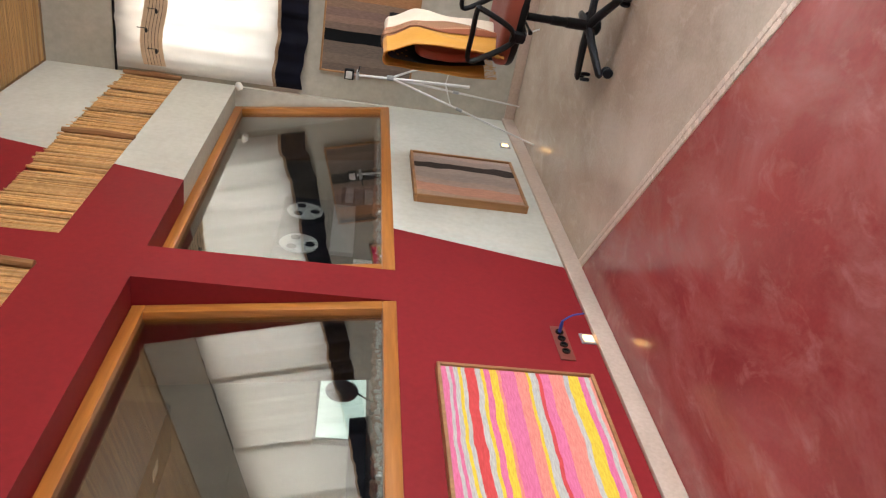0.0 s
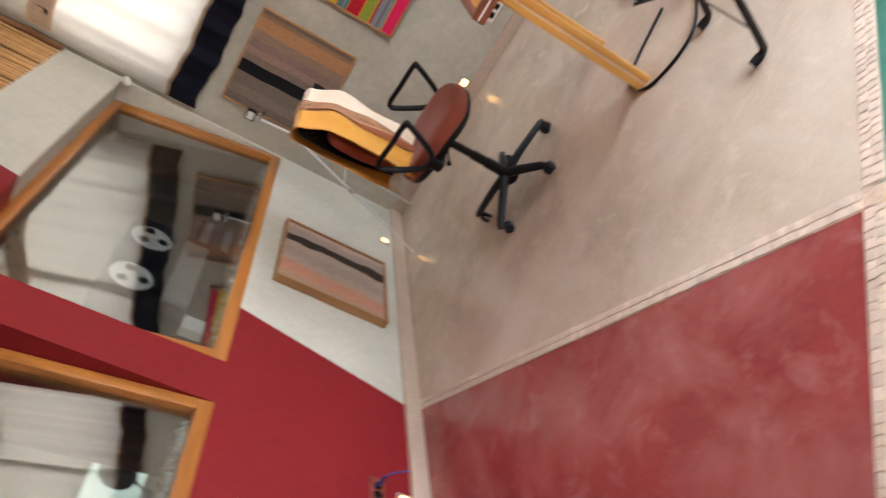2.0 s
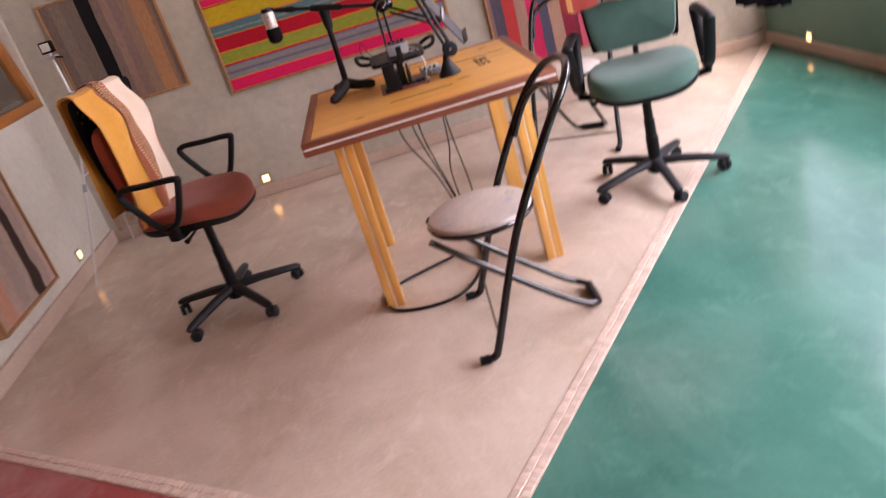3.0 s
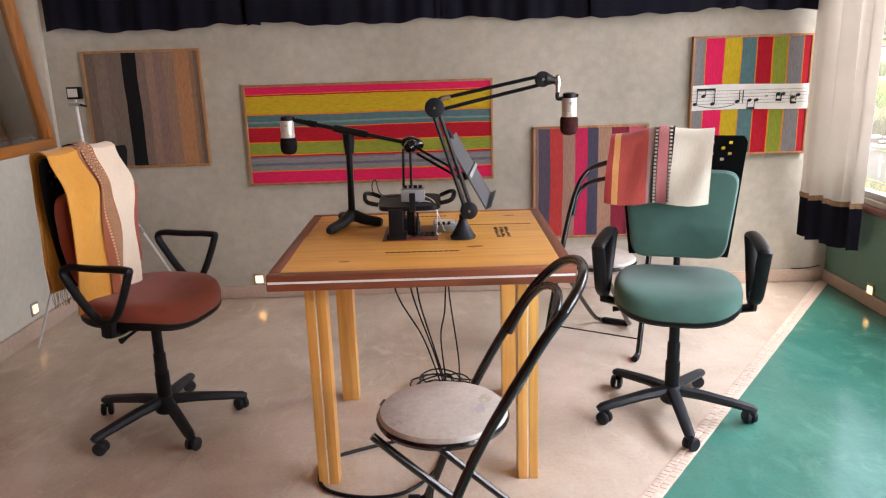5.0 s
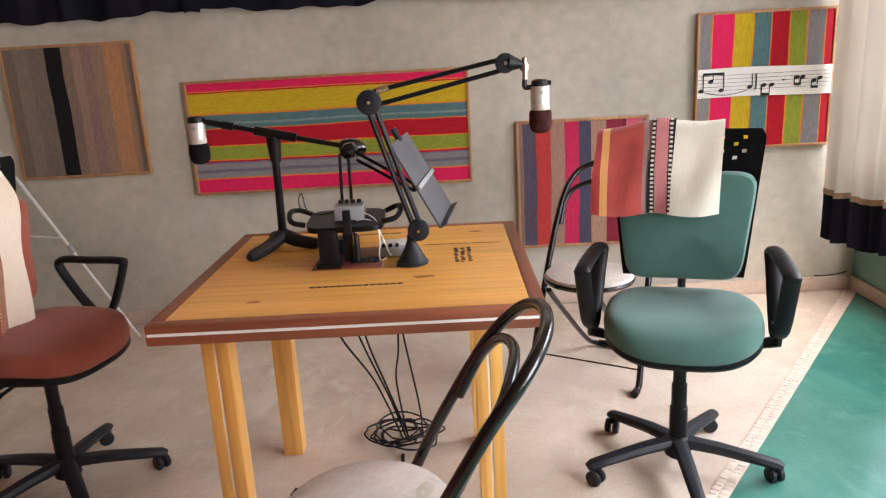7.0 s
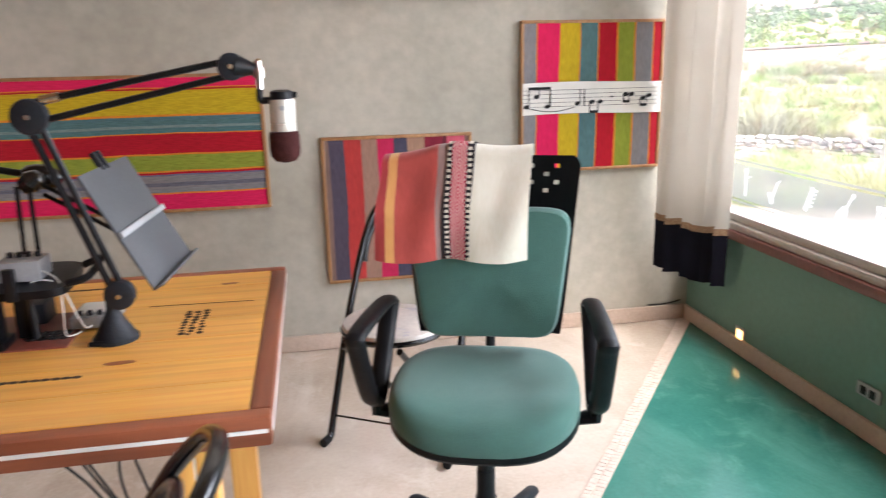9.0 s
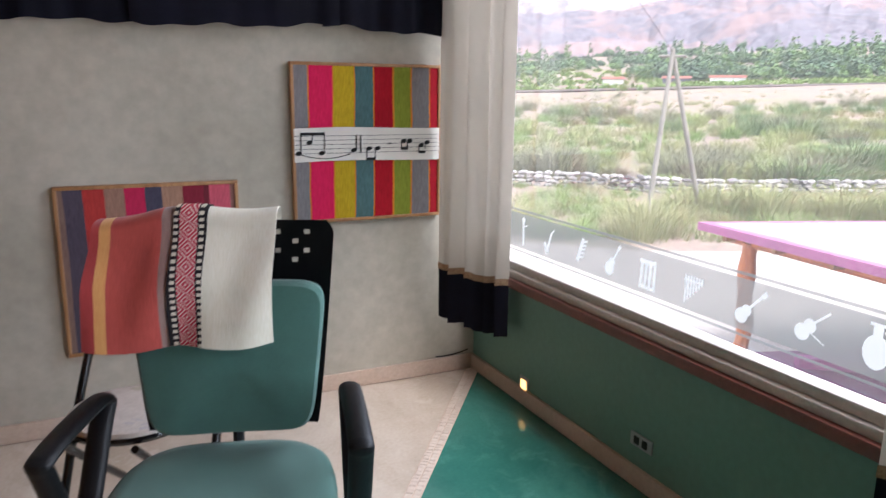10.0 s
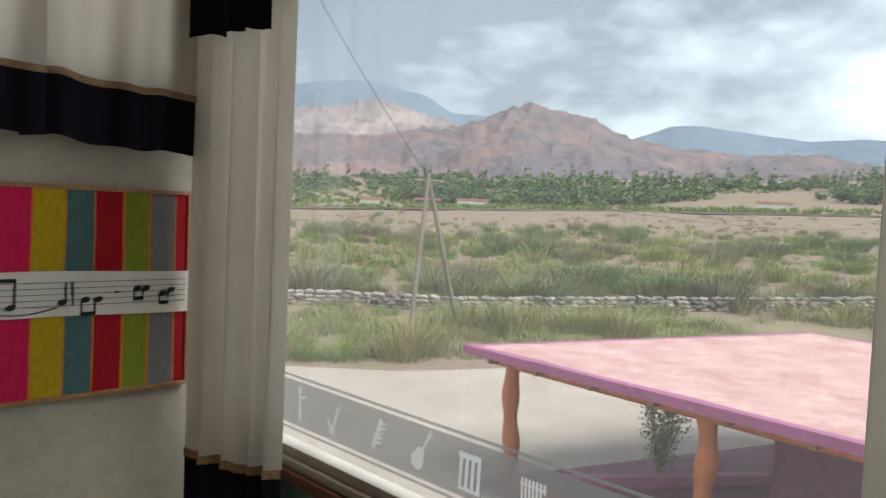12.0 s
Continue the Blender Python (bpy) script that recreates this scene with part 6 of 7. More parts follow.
# ---- fittings on the walls ----
def step_light(at, axis, out, label):
    """Small square brass-lit step light in a plate."""
    s = thing("step_light", label, "wall light", at, group="step lights")
    e = 0.036
    def blk(d0, d1, r_, dz=0.0):
        if axis == "x":
            a, b = at[0] + out * d0, at[0] + out * d1
            return box((min(a, b), at[1] - r_, at[2] - r_ + dz), (max(a, b), at[1] + r_, at[2] + r_ + dz), 0.002)
        a, b = at[1] + out * d0, at[1] + out * d1
        return box((at[0] - r_, min(a, b), at[2] - r_ + dz), (at[0] + r_, max(a, b), at[2] + r_ + dz), 0.002)
    part("plate", blk(0.0005, 0.006, e), GREY_METAL, s, "grey cover plate", world_space=True)
    part("lens", blk(0.0065, 0.010, 0.022), LAMP_GLOW, s, "glowing amber lens", world_space=True)
    return s


step_light((LX, 2.455, 0.122), "x", 1, "small lit step light low on the red wall")
step_light((LX, 4.72, 0.15), "x", 1, "small lit step light low on the pale wall")
step_light((-0.79, BY, 0.118), "y", -1, "small lit step light low on the plaster wall")
step_light((RX, 4.772, 0.092), "x", -1, "small lit step light low on the green wall")


def outlet(at, axis, out, n, label):
    o = thing("power_outlet", label, "power outlet", at)
    k_ = 0.68 if axis == "x" else 1.0
    hw, hh = (0.035 * n + 0.012) * k_, 0.036 * k_
    def blk(u0, u1, z0, z1, d0, d1, bv=0.0015):
        if axis == "x":
            a, b = at[0] + out * d0, at[0] + out * d1
            return box((min(a, b), at[1] + u0, at[2] + z0), (max(a, b), at[1] + u1, at[2] + z1), bv)
        a, b = at[1] + out * d0, at[1] + out * d1
        return box((at[0] + u0, min(a, b), at[2] + z0), (at[0] + u1, max(a, b), at[2] + z1), bv)
    part("cover", blk(-hw, hw, -hh, hh, 0.0005, 0.008, 0.003), WHITE_PLASTIC if axis == "y" else GREY_METAL, o, "cover plate", world_space=True)
    for k in range(n):
        c = (k - (n - 1) / 2) * 0.062 * k_
        part("socket", blk(c - 0.02 * k_, c + 0.02 * k_, -0.022 * k_, 0.022 * k_, 0.0085, 0.0105), BLACK_PLASTIC, o, "dark socket", world_space=True)
    return o


outlet((-0.283, BY, 0.205), "y", -1, 2, "double power outlet on the plaster wall")
outlet((RX, 3.995, 0.173), "x", -1, 2, "double power outlet on the green wall")
xlr = thing("connector_panel", "brown panel with a row of round sockets on the red wall", "connector panel", (LX, 2.41, 0.245))
part("panel", box((LX + 0.0005, 2.29, 0.216), (LX + 0.007, 2.527, 0.282), 0.002), PLATE_RED, xlr, world_space=True)
for k in range(4):
    part("socket", turned(lathe([(0.018, 0), (0.018, 0.006), (0.011, 0.006), (0.010, 0.002)], 16), pose(LX + 0.007, 2.345 + 0.045 * k, 0.249, 0, 90, 0)), BLACK_METAL, xlr, "round chrome-rimmed socket", world_space=True)
BLUE = mat("blue_cable", (0.03, 0.06, 0.30), 0.45, 0, None, 0.1, 20, 100, 0.0)
part("plug", turned(lathe([(0.008, 0), (0.008, 0.04), (0.005, 0.06)], 10), pose(LX + 0.012, 2.48, 0.249, 0, 90, 0)), BLUE, xlr, "blue plug", world_space=True)
part("cable", sweep(smooth_path([(LX + 0.07, 2.48, 0.249), (LX + 0.085, 2.505, 0.205), (LX + 0.07, 2.545, 0.155), (LX + 0.05, 2.585, 0.12)], 6), 0.004, 6), BLUE, xlr, "short blue cable", world_space=True)
sensor = thing("presence_detector", "small white presence detector in the corner above the studio window", "sensor", (LX - 0.02, 5.19, 2.06))
part("body", turned(loft([oval(0.022, 0.03, z, 2.5, 20) for z in (0.0, 0.004)] + [oval(0.024, 0.032, 0.012, 2.5, 20), oval(0.022, 0.028, 0.04, 2.5, 20), oval(0.012, 0.016, 0.052, 2.5, 20)]), pose(LX + 0.005, 5.185, 2.045, 0, 60, 0)), WHITE_PLASTIC, sensor, world_space=True)
cord = solo("wall_cord", sweep(smooth_path([(2.49, BY - 0.006, 0.085), (2.55, BY - 0.006, 0.083), (2.62, BY - 0.006, 0.09), (2.665, BY - 0.006, 0.10)], 6), 0.003, 6), BLACK_PLASTIC, "short black cord along the baseboard", "cable")

# ---- control room behind the glass ----
cr = thing("control_room_wall", "dim walls of the control room behind the glass", "wall", (-4.6, 2.5, 0), kind="structure")
# the room's dimness is put into this plaster's dark colour
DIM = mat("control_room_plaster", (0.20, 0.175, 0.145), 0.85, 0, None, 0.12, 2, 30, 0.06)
XW = LX - TH - 2.4
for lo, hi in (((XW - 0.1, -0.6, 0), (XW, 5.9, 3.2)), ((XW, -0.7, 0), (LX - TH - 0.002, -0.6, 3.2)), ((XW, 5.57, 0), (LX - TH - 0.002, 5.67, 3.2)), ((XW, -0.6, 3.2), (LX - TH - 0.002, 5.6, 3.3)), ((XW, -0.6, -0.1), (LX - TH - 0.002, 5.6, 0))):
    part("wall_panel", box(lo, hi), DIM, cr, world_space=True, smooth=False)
bulb = thing("ceiling_lamp", "bare lit bulb hanging in the control room", "lamp", (LX - 1.5, 2.4, 2.75))
part("bulb", lathe([(0.012, 0.06), (0.02, 0.04), (0.035, 0.0), (0.03, -0.025), (0.01, -0.036)], 16), glow("bulb_glow", (1.0, 0.85, 0.6), 6.0), bulb, "lit bulb")
part("cord", sweep([(0, 0, 0.06), (0, 0, 0.45)], 0.004, 6), BLACK_PLASTIC, bulb)
room_lamp = new("control_room_light", bpy.data.lights.new("control_room_light", "POINT"))
room_lamp.data.energy = 7
room_lamp.data.color = (1.0, 0.9, 0.75)
room_lamp.data.shadow_soft_size = 0.15
room_lamp.location = (LX - 1.5, 2.4, 2.55)
desk = thing("control_desk", "long timber desk along the control room window", "desk", (LX - 0.75, 2.9, 0))
part("top", box((LX - 1.05, 0.3, 0.86), (LX - 0.46, 5.3, 0.90), 0.004), DARK_WOOD, desk, world_space=True)
for y_ in (0.4, 2.8, 5.1):
    part("leg", box((LX - 0.98, y_, 0), (LX - 0.90, y_ + 0.08, 0.86), 0.004), DARK_WOOD, desk, world_space=True)
deck = thing("tape_deck", "black reel-to-reel tape deck with two pale reels", "tape deck", (LX - 0.75, 4.4, 0.9))
part("head_block", box((LX - 0.5795, 3.95, 1.14), (LX - 0.55, 4.62, 1.29), 0.004), GREY_METAL, deck, "grey head block", world_space=True)
part("body", box((LX - 0.80, 3.84, 0.901), (LX - 0.58, 4.73, 1.64), 0.01), SATIN_BLACK, deck, world_space=True)
for y_ in (4.05, 4.51):
    reel = part("reel", turned(lathe([(0.121, 0.0), (0.123, 0.004), (0.121, 0.008), (0.03, 0.009), (0.028, 0.014)], 32), pose(LX - 0.578, y_, 1.485, 0, 90, 0)), WHITE_PLASTIC, deck, "pale tape reel", world_space=True)
    for k in range(3):
        a = k * 2.094 + 0.4
        part("reel_opening", turned(lathe([(0.031, 0), (0.031, 0.002)], 14), pose(LX - 0.5685, y_ + 0.07 * math.cos(a), 1.485 + 0.07 * math.sin(a), 0, 90, 0)), BLACK_PLASTIC, reel, "dark opening", world_space=True)
mixer = thing("mixing_desk", "black mixing desk with rows of faders", "mixing desk", (LX - 0.72, 2.15, 0.9))
part("body", turned(box((-0.22, -0.45, 0), (0.22, 0.45, 0.08), 0.008), pose(LX - 0.74, 2.0, 0.99, 0, -12, 0)), SATIN_BLACK, mixer, world_space=True)
for k in range(14):
    part("fader", turned(box((-0.02, -0.007, 0.08), (0.005, 0.007, 0.097), 0.002), pose(LX - 0.70 - 0.07 * (k % 3), 1.61 + 0.06 * k, 0.985 - 0.014 * (k % 3), 0, -12, 0)), WHITE_PLASTIC, mixer, world_space=True)
mon = thing("monitor", "computer monitor with a lit pale screen", "monitor", (LX - 1.0, 2.45, 0.9))
part("case", box((LX - 0.83, 2.56, 1.0), (LX - 0.795, 3.08, 1.27), 0.005), SATIN_BLACK, mon, world_space=True)
part("screen", box((LX - 0.7945, 2.575, 1.015), (LX - 0.7925, 3.065, 1.255)), SCREEN, mon, "lit screen", world_space=True, smooth=False)
part("stand", box((LX - 0.83, 2.79, 0.901), (LX - 0.79, 2.85, 1.01), 0.004), SATIN_BLACK, mon, world_space=True)
spk = thing("loudspeaker", "grey studio loudspeaker on the control desk", "loudspeaker", (LX - 0.9, 1.2, 0.9))
part("cabinet", box((LX - 1.0, 1.07, 0.901), (LX - 0.76, 1.33, 1.32), 0.01), PLATE_GREY, spk, world_space=True)
part("cone", turned(lathe([(0.09, 0), (0.088, 0.006), (0.03, -0.01)], 24), pose(LX - 0.757, 1.2, 1.05, 0, 90, 0)), BLACK_PLASTIC, spk, world_space=True)
filter_ = thing("pop_screen", "round grey pop screen on a thin gooseneck by the mixing desk", "pop screen", (LX - 0.62, 2.72, 0.9))
part("disc", turned(lathe([(0.074, -0.006), (0.08, -0.003), (0.08, 0.003), (0.074, 0.006), (0.02, 0.006)], 28), pose(LX - 0.62, 2.72, 1.15, 0, 90, 0)), GREY_METAL, filter_, "round grey mesh", world_space=True)
part("gooseneck", sweep(smooth_path([(LX - 0.64, 2.72, 0.901), (LX - 0.66, 2.70, 0.98), (LX - 0.63, 2.72, 1.075)], 6), 0.005, 6), BLACK_PLASTIC, filter_, world_space=True)
hung = thing("hanging_loudspeaker", "dark loudspeaker hung from the control room ceiling", "loudspeaker", (LX - 0.85, 2.28, 1.94))
part("cabinet", box((LX - 1.0, 1.9, 1.94), (LX - 0.70, 2.64, 2.25), 0.012), PLATE_GREY, hung, world_space=True)
part("sticker", box((LX - 0.86, 2.30, 1.936), (LX - 0.80, 2.38, 1.9395)), WHITE_PLASTIC, hung, "small white sticker", world_space=True, smooth=False)
for y_ in (2.0, 2.54):
    part("bracket", box((LX - 0.87, y_ - 0.015, 2.25), (LX - 0.83, y_ + 0.015, 3.2), 0.003), SATIN_BLACK, hung, "hanging bracket", world_space=True)
meter = thing("meter_box", "small white meter box with black cords on the control desk", "meter", (LX - 0.52, 3.74, 0.9))
part("case", box((LX - 0.56, 3.68, 1.02), (LX - 0.50, 3.80, 1.14), 0.006), WHITE_PLASTIC, meter, world_space=True)
part("foot", box((LX - 0.55, 3.70, 0.901), (LX - 0.51, 3.78, 1.02), 0.003), SATIN_BLACK, meter, world_space=True)
for k in range(2):
    part("cord", sweep(smooth_path([(LX - 0.53, 3.72 + 0.04 * k, 1.14), (LX - 0.53, 3.70 + 0.06 * k, 1.22), (LX - 0.56, 3.60 + 0.05 * k, 1.20), (LX - 0.56, 3.58, 0.905)], 6), 0.004, 6), BLACK_PLASTIC, meter, "black cord", world_space=True)
rack = thing("equipment_rack", "dark equipment rack with silver panels", "rack", (LX - 0.8, 5.06, 0.9))
part("case", box((LX - 1.0, 4.84, 0.901), (LX - 0.72, 5.28, 1.25), 0.006), SATIN_BLACK, rack, world_space=True)
for k in range(4):
    part("panel", box((LX - 0.7195, 4.86, 0.93 + 0.075 * k), (LX - 0.712, 5.26, 0.99 + 0.075 * k), 0.002), GREY_METAL if k % 2 else PLATE_GREY, rack, world_space=True)

# ---- outside ----
def rise(a, b, t):
    t = min(1.0, max(0.0, (t - a) / (b - a)))
    return t * t * (3 - 2 * t)


def ground_z(x, y):
    """The valley floor, a storey below the room, tilting gently and rising to the hills."""
    d = math.hypot(x - 2.7, y - 4)
    if d > 650:
        x, y, d = 2.7 + (x - 2.7) * 650 / d, 4 + (y - 4) * 650 / d, 650.0
    return -3.0 + rise(20, 60, d) * (0.0418 * (x - 22) + 0.0006 * (y - 22)) + max(0.0, d - 290) * 0.055


def two_tone_ground(name, a, b, c, s1, s2):
    m = mat(name, a, 0.95, 0, b, 0.3, s1, s2, 0.2, spec=0.1)
    nt = m.node_tree
    bs = nt.nodes["Principled BSDF"]
    link = [l for l in nt.links if l.to_socket == bs.inputs["Base Color"]][0]
    src = link.from_socket
    n = nt.nodes.new("ShaderNodeTexNoise")
    n.inputs["Scale"].default_value = s1 * 0.22
    n.inputs["Detail"].default_value = 8
    n.inputs["Roughness"].default_value = 0.7
    tc = nt.nodes.new("ShaderNodeTexCoord")
    nt.links.new(tc.outputs["Object"], n.inputs["Vector"])
    r = nt.nodes.new("ShaderNodeValToRGB")
    r.color_ramp.elements[0].position, r.color_ramp.elements[1].position = 0.48, 0.62
    nt.links.new(n.outputs[0], r.inputs[0])
    mx = nt.nodes.new("ShaderNodeMix")
    mx.data_type = "RGBA"
    mx.inputs[7].default_value = (*c, 1)
    nt.links.new(r.outputs[0], mx.inputs[0])
    nt.links.new(src, mx.inputs[6])
    nt.links.new(mx.outputs[2], bs.inputs["Base Color"])
    return m


EARTH = two_tone_ground("valley_earth", (0.29, 0.215, 0.175), (0.215, 0.16, 0.13), (0.22, 0.195, 0.115), 0.5, 5.0)
ROAD = mat("pale_dirt_road", (0.43, 0.37, 0.325), 0.95, 0, (0.36, 0.305, 0.265), 0.15, 0.7, 8, 0.1, spec=0.1)
TUSSOCK = mat("olive_tussock", (0.23, 0.235, 0.095), 0.9, 0, (0.34, 0.315, 0.155), 0.3, 0.6, 5, 0.0, spec=0.1)
TUSSOCK_DRY = mat("dry_tussock", (0.38, 0.33, 0.195), 0.9, 0, (0.29, 0.265, 0.15), 0.3, 0.6, 5, 0.0, spec=0.1)
TUSSOCK_GREEN = mat("green_tussock", (0.14, 0.225, 0.055), 0.9, 0, (0.23, 0.28, 0.095), 0.3, 0.6, 5, 0.0, spec=0.1)
# dark foliage lifted and slightly blued, a painted haze over the far trees
WOODS = mat("far_tree_foliage", (0.075, 0.115, 0.075), 0.95, 0, (0.11, 0.15, 0.09), 0.3, 0.06, 0.5, 0.0, spec=0.1)
WOODS_MID = mat("far_tree_foliage_mid", (0.10, 0.15, 0.085), 0.95, 0, (0.14, 0.19, 0.10), 0.3, 0.06, 0.5, 0.0, spec=0.1)
WOODS_LIGHT = mat("far_tree_foliage_fresh", (0.13, 0.20, 0.07), 0.95, 0, (0.17, 0.24, 0.10), 0.3, 0.06, 0.5, 0.0, spec=0.1)
SHRUB_DARK = mat("dark_green_shrub", (0.125, 0.185, 0.07), 0.9, 0, (0.185, 0.23, 0.10), 0.3, 0.4, 4, 0.0, spec=0.1)
SHRUB_OLIVE = mat("grey_olive_shrub", (0.17, 0.165, 0.10), 0.9, 0, (0.23, 0.215, 0.13), 0.3, 0.4, 4, 0.0, spec=0.1)
SHRUB_FRESH = mat("fresh_green_shrub", (0.23, 0.27, 0.085), 0.9, 0, (0.32, 0.33, 0.13), 0.3, 0.4, 4, 0.0, spec=0.1)
# red-brown rock greyed towards mauve, carrying the haze of distance in its colour
HILL_RED = two_tone_ground("red_brown_rock", (0.175, 0.15, 0.165), (0.135, 0.12, 0.137), (0.25, 0.172, 0.165), 0.030, 0.11)
HILL_PALE = two_tone_ground("pale_red_rock", (0.28, 0.24, 0.25), (0.22, 0.19, 0.205), (0.36, 0.30, 0.29), 0.022, 0.09)
# distance haze is put into this range's blue-grey base colour
HILL_HAZE_BLUE = mat("haze_blue_range", (0.20, 0.25, 0.32), 1.0, 0, (0.16, 0.205, 0.265), 0.15, 0.002, 0.02, 0.0, spec=0.05)
STONE = mat("grey_brown_stone", (0.32, 0.29, 0.27), 0.9, 0, (0.20, 0.175, 0.165), 0.3, 2.5, 20, 0.2, spec=0.2, random_tint=0.35)
PINK_ROOF = mat("worn_pink_roof_coat", (0.60, 0.40, 0.375), 0.7, 0, (0.47, 0.25, 0.24), 0.2, 1.4, 7, 0.08, spec=0.25)
MAGENTA = mat("magenta_paint", (0.34, 0.10, 0.22), 0.6, 0, None, 0.1, 2, 30, 0.03)
PURPLE = mat("purple_paint", (0.17, 0.05, 0.10), 0.7, 0, None, 0.12, 2, 30, 0.03)
POST_WOOD = wood("orange_stained_trunk", (0.46, 0.125, 0.022), (0.30, 0.07, 0.012), "z", 0.5, 2.0, 0.2)
POLE_WOOD = wood("weathered_pole", (0.25, 0.22, 0.18), (0.17, 0.145, 0.12), "z", 0.9, 2.0, 0.0)
LEAF = mat("small_green_leaves", (0.17, 0.26, 0.08), 0.6, 0, (0.25, 0.33, 0.14), 0.3, 3, 30, 0.0)

bm = bmesh.new()
CX, CY = 8.0, 8.0
radii = [0.01] + [4 * 1.155 ** k for k in range(47)]
prev = None
for r in radii:
    ring = []
    for k in range(96):
        a = 2 * math.pi * k / 96
        x, y = CX + r * math.cos(a), CY + r * math.sin(a)
        z = ground_z(x, y)
        if r > 20:
            z += (0.10 if r < 120 else 0.6) * noise.noise(Vector((x * 0.12, y * 0.12, 0.0)))
        ring.append(bm.verts.new((x, y, z)))
    if prev:
        for k in range(96):
            bm.faces.new((prev[k], prev[(k + 1) % 96], ring[(k + 1) % 96], ring[k]))
    prev = ring
solo("ground", bm, EARTH, "dry valley floor of earth and scrub reaching the hills", "ground", "structure")
solo("road", prism([(3.3, -14), (30, -14), (30.5, 11.3), (28.3, 12.2), (21.5, 15.0), (14.7, 18.15), (12.5, 20.4), (3.0, 28)], -3.05, -2.985, "z"), ROAD, "pale dirt road below the window", "road", "structure", smooth=False)
solo("foundation", box((LX - TH - 2.5, FY - 0.25, -3.1), (RX + 0.25, BY + 0.3, -0.125)), PLASTER, "lower storey wall under the room", "wall", "structure", smooth=False)


def tufts(name, label, spots, material, blades, size, width, seed):
    """Bunches of bent blades, one object of stuff."""
    rg = random.Random(seed)
    verts, faces = [], []
    for x, y in spots:
        z = ground_z(x, y) - 0.05
        s = size * rg.uniform(0.5, 1.35)
        for _ in range(blades):
            a = rg.uniform(0, 6.283)
            r0 = 0.6 * s * math.sqrt(rg.random())
            lean = rg.uniform(0.1, 1.3)
            h = s * rg.uniform(0.35, 1.0) / (1 + 0.35 * lean)
            bx, by = x + r0 * math.cos(a), y + r0 * math.sin(a)
            ox, oy = math.cos(a) * lean * h, math.sin(a) * lean * h
            w = width * s * rg.uniform(0.6, 1.3)
            px, py = -math.sin(a + rg.uniform(-1, 1)) * w, math.cos(a + rg.uniform(-1, 1)) * w
            n = len(verts)
            verts += [(bx - px, by - py, z), (bx + px, by + py, z), (bx + ox * 0.45 + px * 0.8, by + oy * 0.45 + py * 0.8, z + h * 0.7), (bx + ox * 0.45 - px * 0.8, by + oy * 0.45 - py * 0.8, z + h * 0.7), (bx + ox, by + oy, z + h)]
            faces += [(n, n + 1, n + 2, n + 3), (n + 3, n + 2, n + 4)]
    me = bpy.data.meshes.new(name)
    me.from_pydata(verts, [], faces)
    me.materials.append(material)
    return tagged(new(name, me), label, "grass", "", "stuff")


def field_spots(n, d0, d1, seed, a0=4.0, a1=66.0, patch=0.0):
    rg = random.Random(seed)
    out = []
    while len(out) < n:
        a = radians(rg.uniform(a0, a1))
        d = math.exp(rg.uniform(math.log(d0), math.log(d1)))
        x, y = 1.4 + d * math.cos(a), 2.8 + d * math.sin(a)
        if patch and noise.noise(Vector((x * patch, y * patch, seed))) < 0.0:
            continue
        out.append((x, y))
    return out


# the line of the stone wall, and what grows this side of it
WALL_LINE = [Vector((13.0, 38.4)), Vector((21.4, 30.8)), Vector((24.9, 26.2)), Vector((32.7, 21.9)), Vector((42.4, 14.6)), Vector((52.0, 4.0))]


def beyond(p):
    for a, b in zip(WALL_LINE, WALL_LINE[1:]):
        if (b - a).cross(Vector(p) - a) < 0 and a.y >= p[1] >= b.y:
            return False
    return True


near_spots = []
rg = random.Random(77)
while len(near_spots) < 420:
    t = rg.random()
    a, b = Vector((13.0, 20.6)), Vector((29.5, 12.3))
    p = a.lerp(b, t) + Vector((0.45, 0.9)) * (rg.random() ** 1.3 * 13 + 0.3)
    near_spots.append((p.x, p.y))
tufts("roadside_grass", "coarse green and straw-coloured grass between road and stone wall", near_spots[:240], TUSSOCK_GREEN, 110, 0.7, 0.010, 1)
tufts("roadside_grass", "coarse dry grass between road and stone wall", near_spots[240:], TUSSOCK_DRY, 110, 0.65, 0.010, 2)
tufts("tall_grass", "tall pale grass clumps round the pole feet", [(19.3, 21.2), (20.4, 20.6), (21.6, 21.9), (18.0, 22.6), (26.0, 18.2), (22.6, 20.6), (17.0, 20.2), (16.0, 19.6), (12.6, 22.0), (13.6, 23.4), (24.6, 20.4), (25.4, 19.6), (20.9, 22.8), (28.4, 19.0), (23.4, 21.6)], TUSSOCK, 520, 1.35, 0.006, 3)
verge = [(13.0 + 16.0 * t, 20.75 - 8.2 * t + random.Random(int(t * 9999)).uniform(0, 0.9)) for t in np.linspace(0, 1, 130)]
tufts("verge_grass", "low green grass along the road verge", verge, TUSSOCK_GREEN, 40, 0.42, 0.012, 4)
tufts("scrub", "olive shrubs scattered over the valley floor", field_spots(330, 36, 130, 21, patch=0.03), TUSSOCK, 100, 1.2, 0.016, 5)
tufts("scrub", "green shrubs scattered over the valley floor", field_spots(240, 36, 100, 22, patch=0.025), TUSSOCK_GREEN, 100, 1.1, 0.016, 6)
tufts("scrub", "dry straw-coloured grass over the valley floor", field_spots(900, 36, 200, 23), TUSSOCK_DRY, 60, 0.75, 0.016, 7)

tufts("green_fields", "low green crops between the far trees", field_spots(1500, 235, 520, 24, patch=0.012), TUSSOCK_GREEN, 26, 2.2, 0.12, 8)

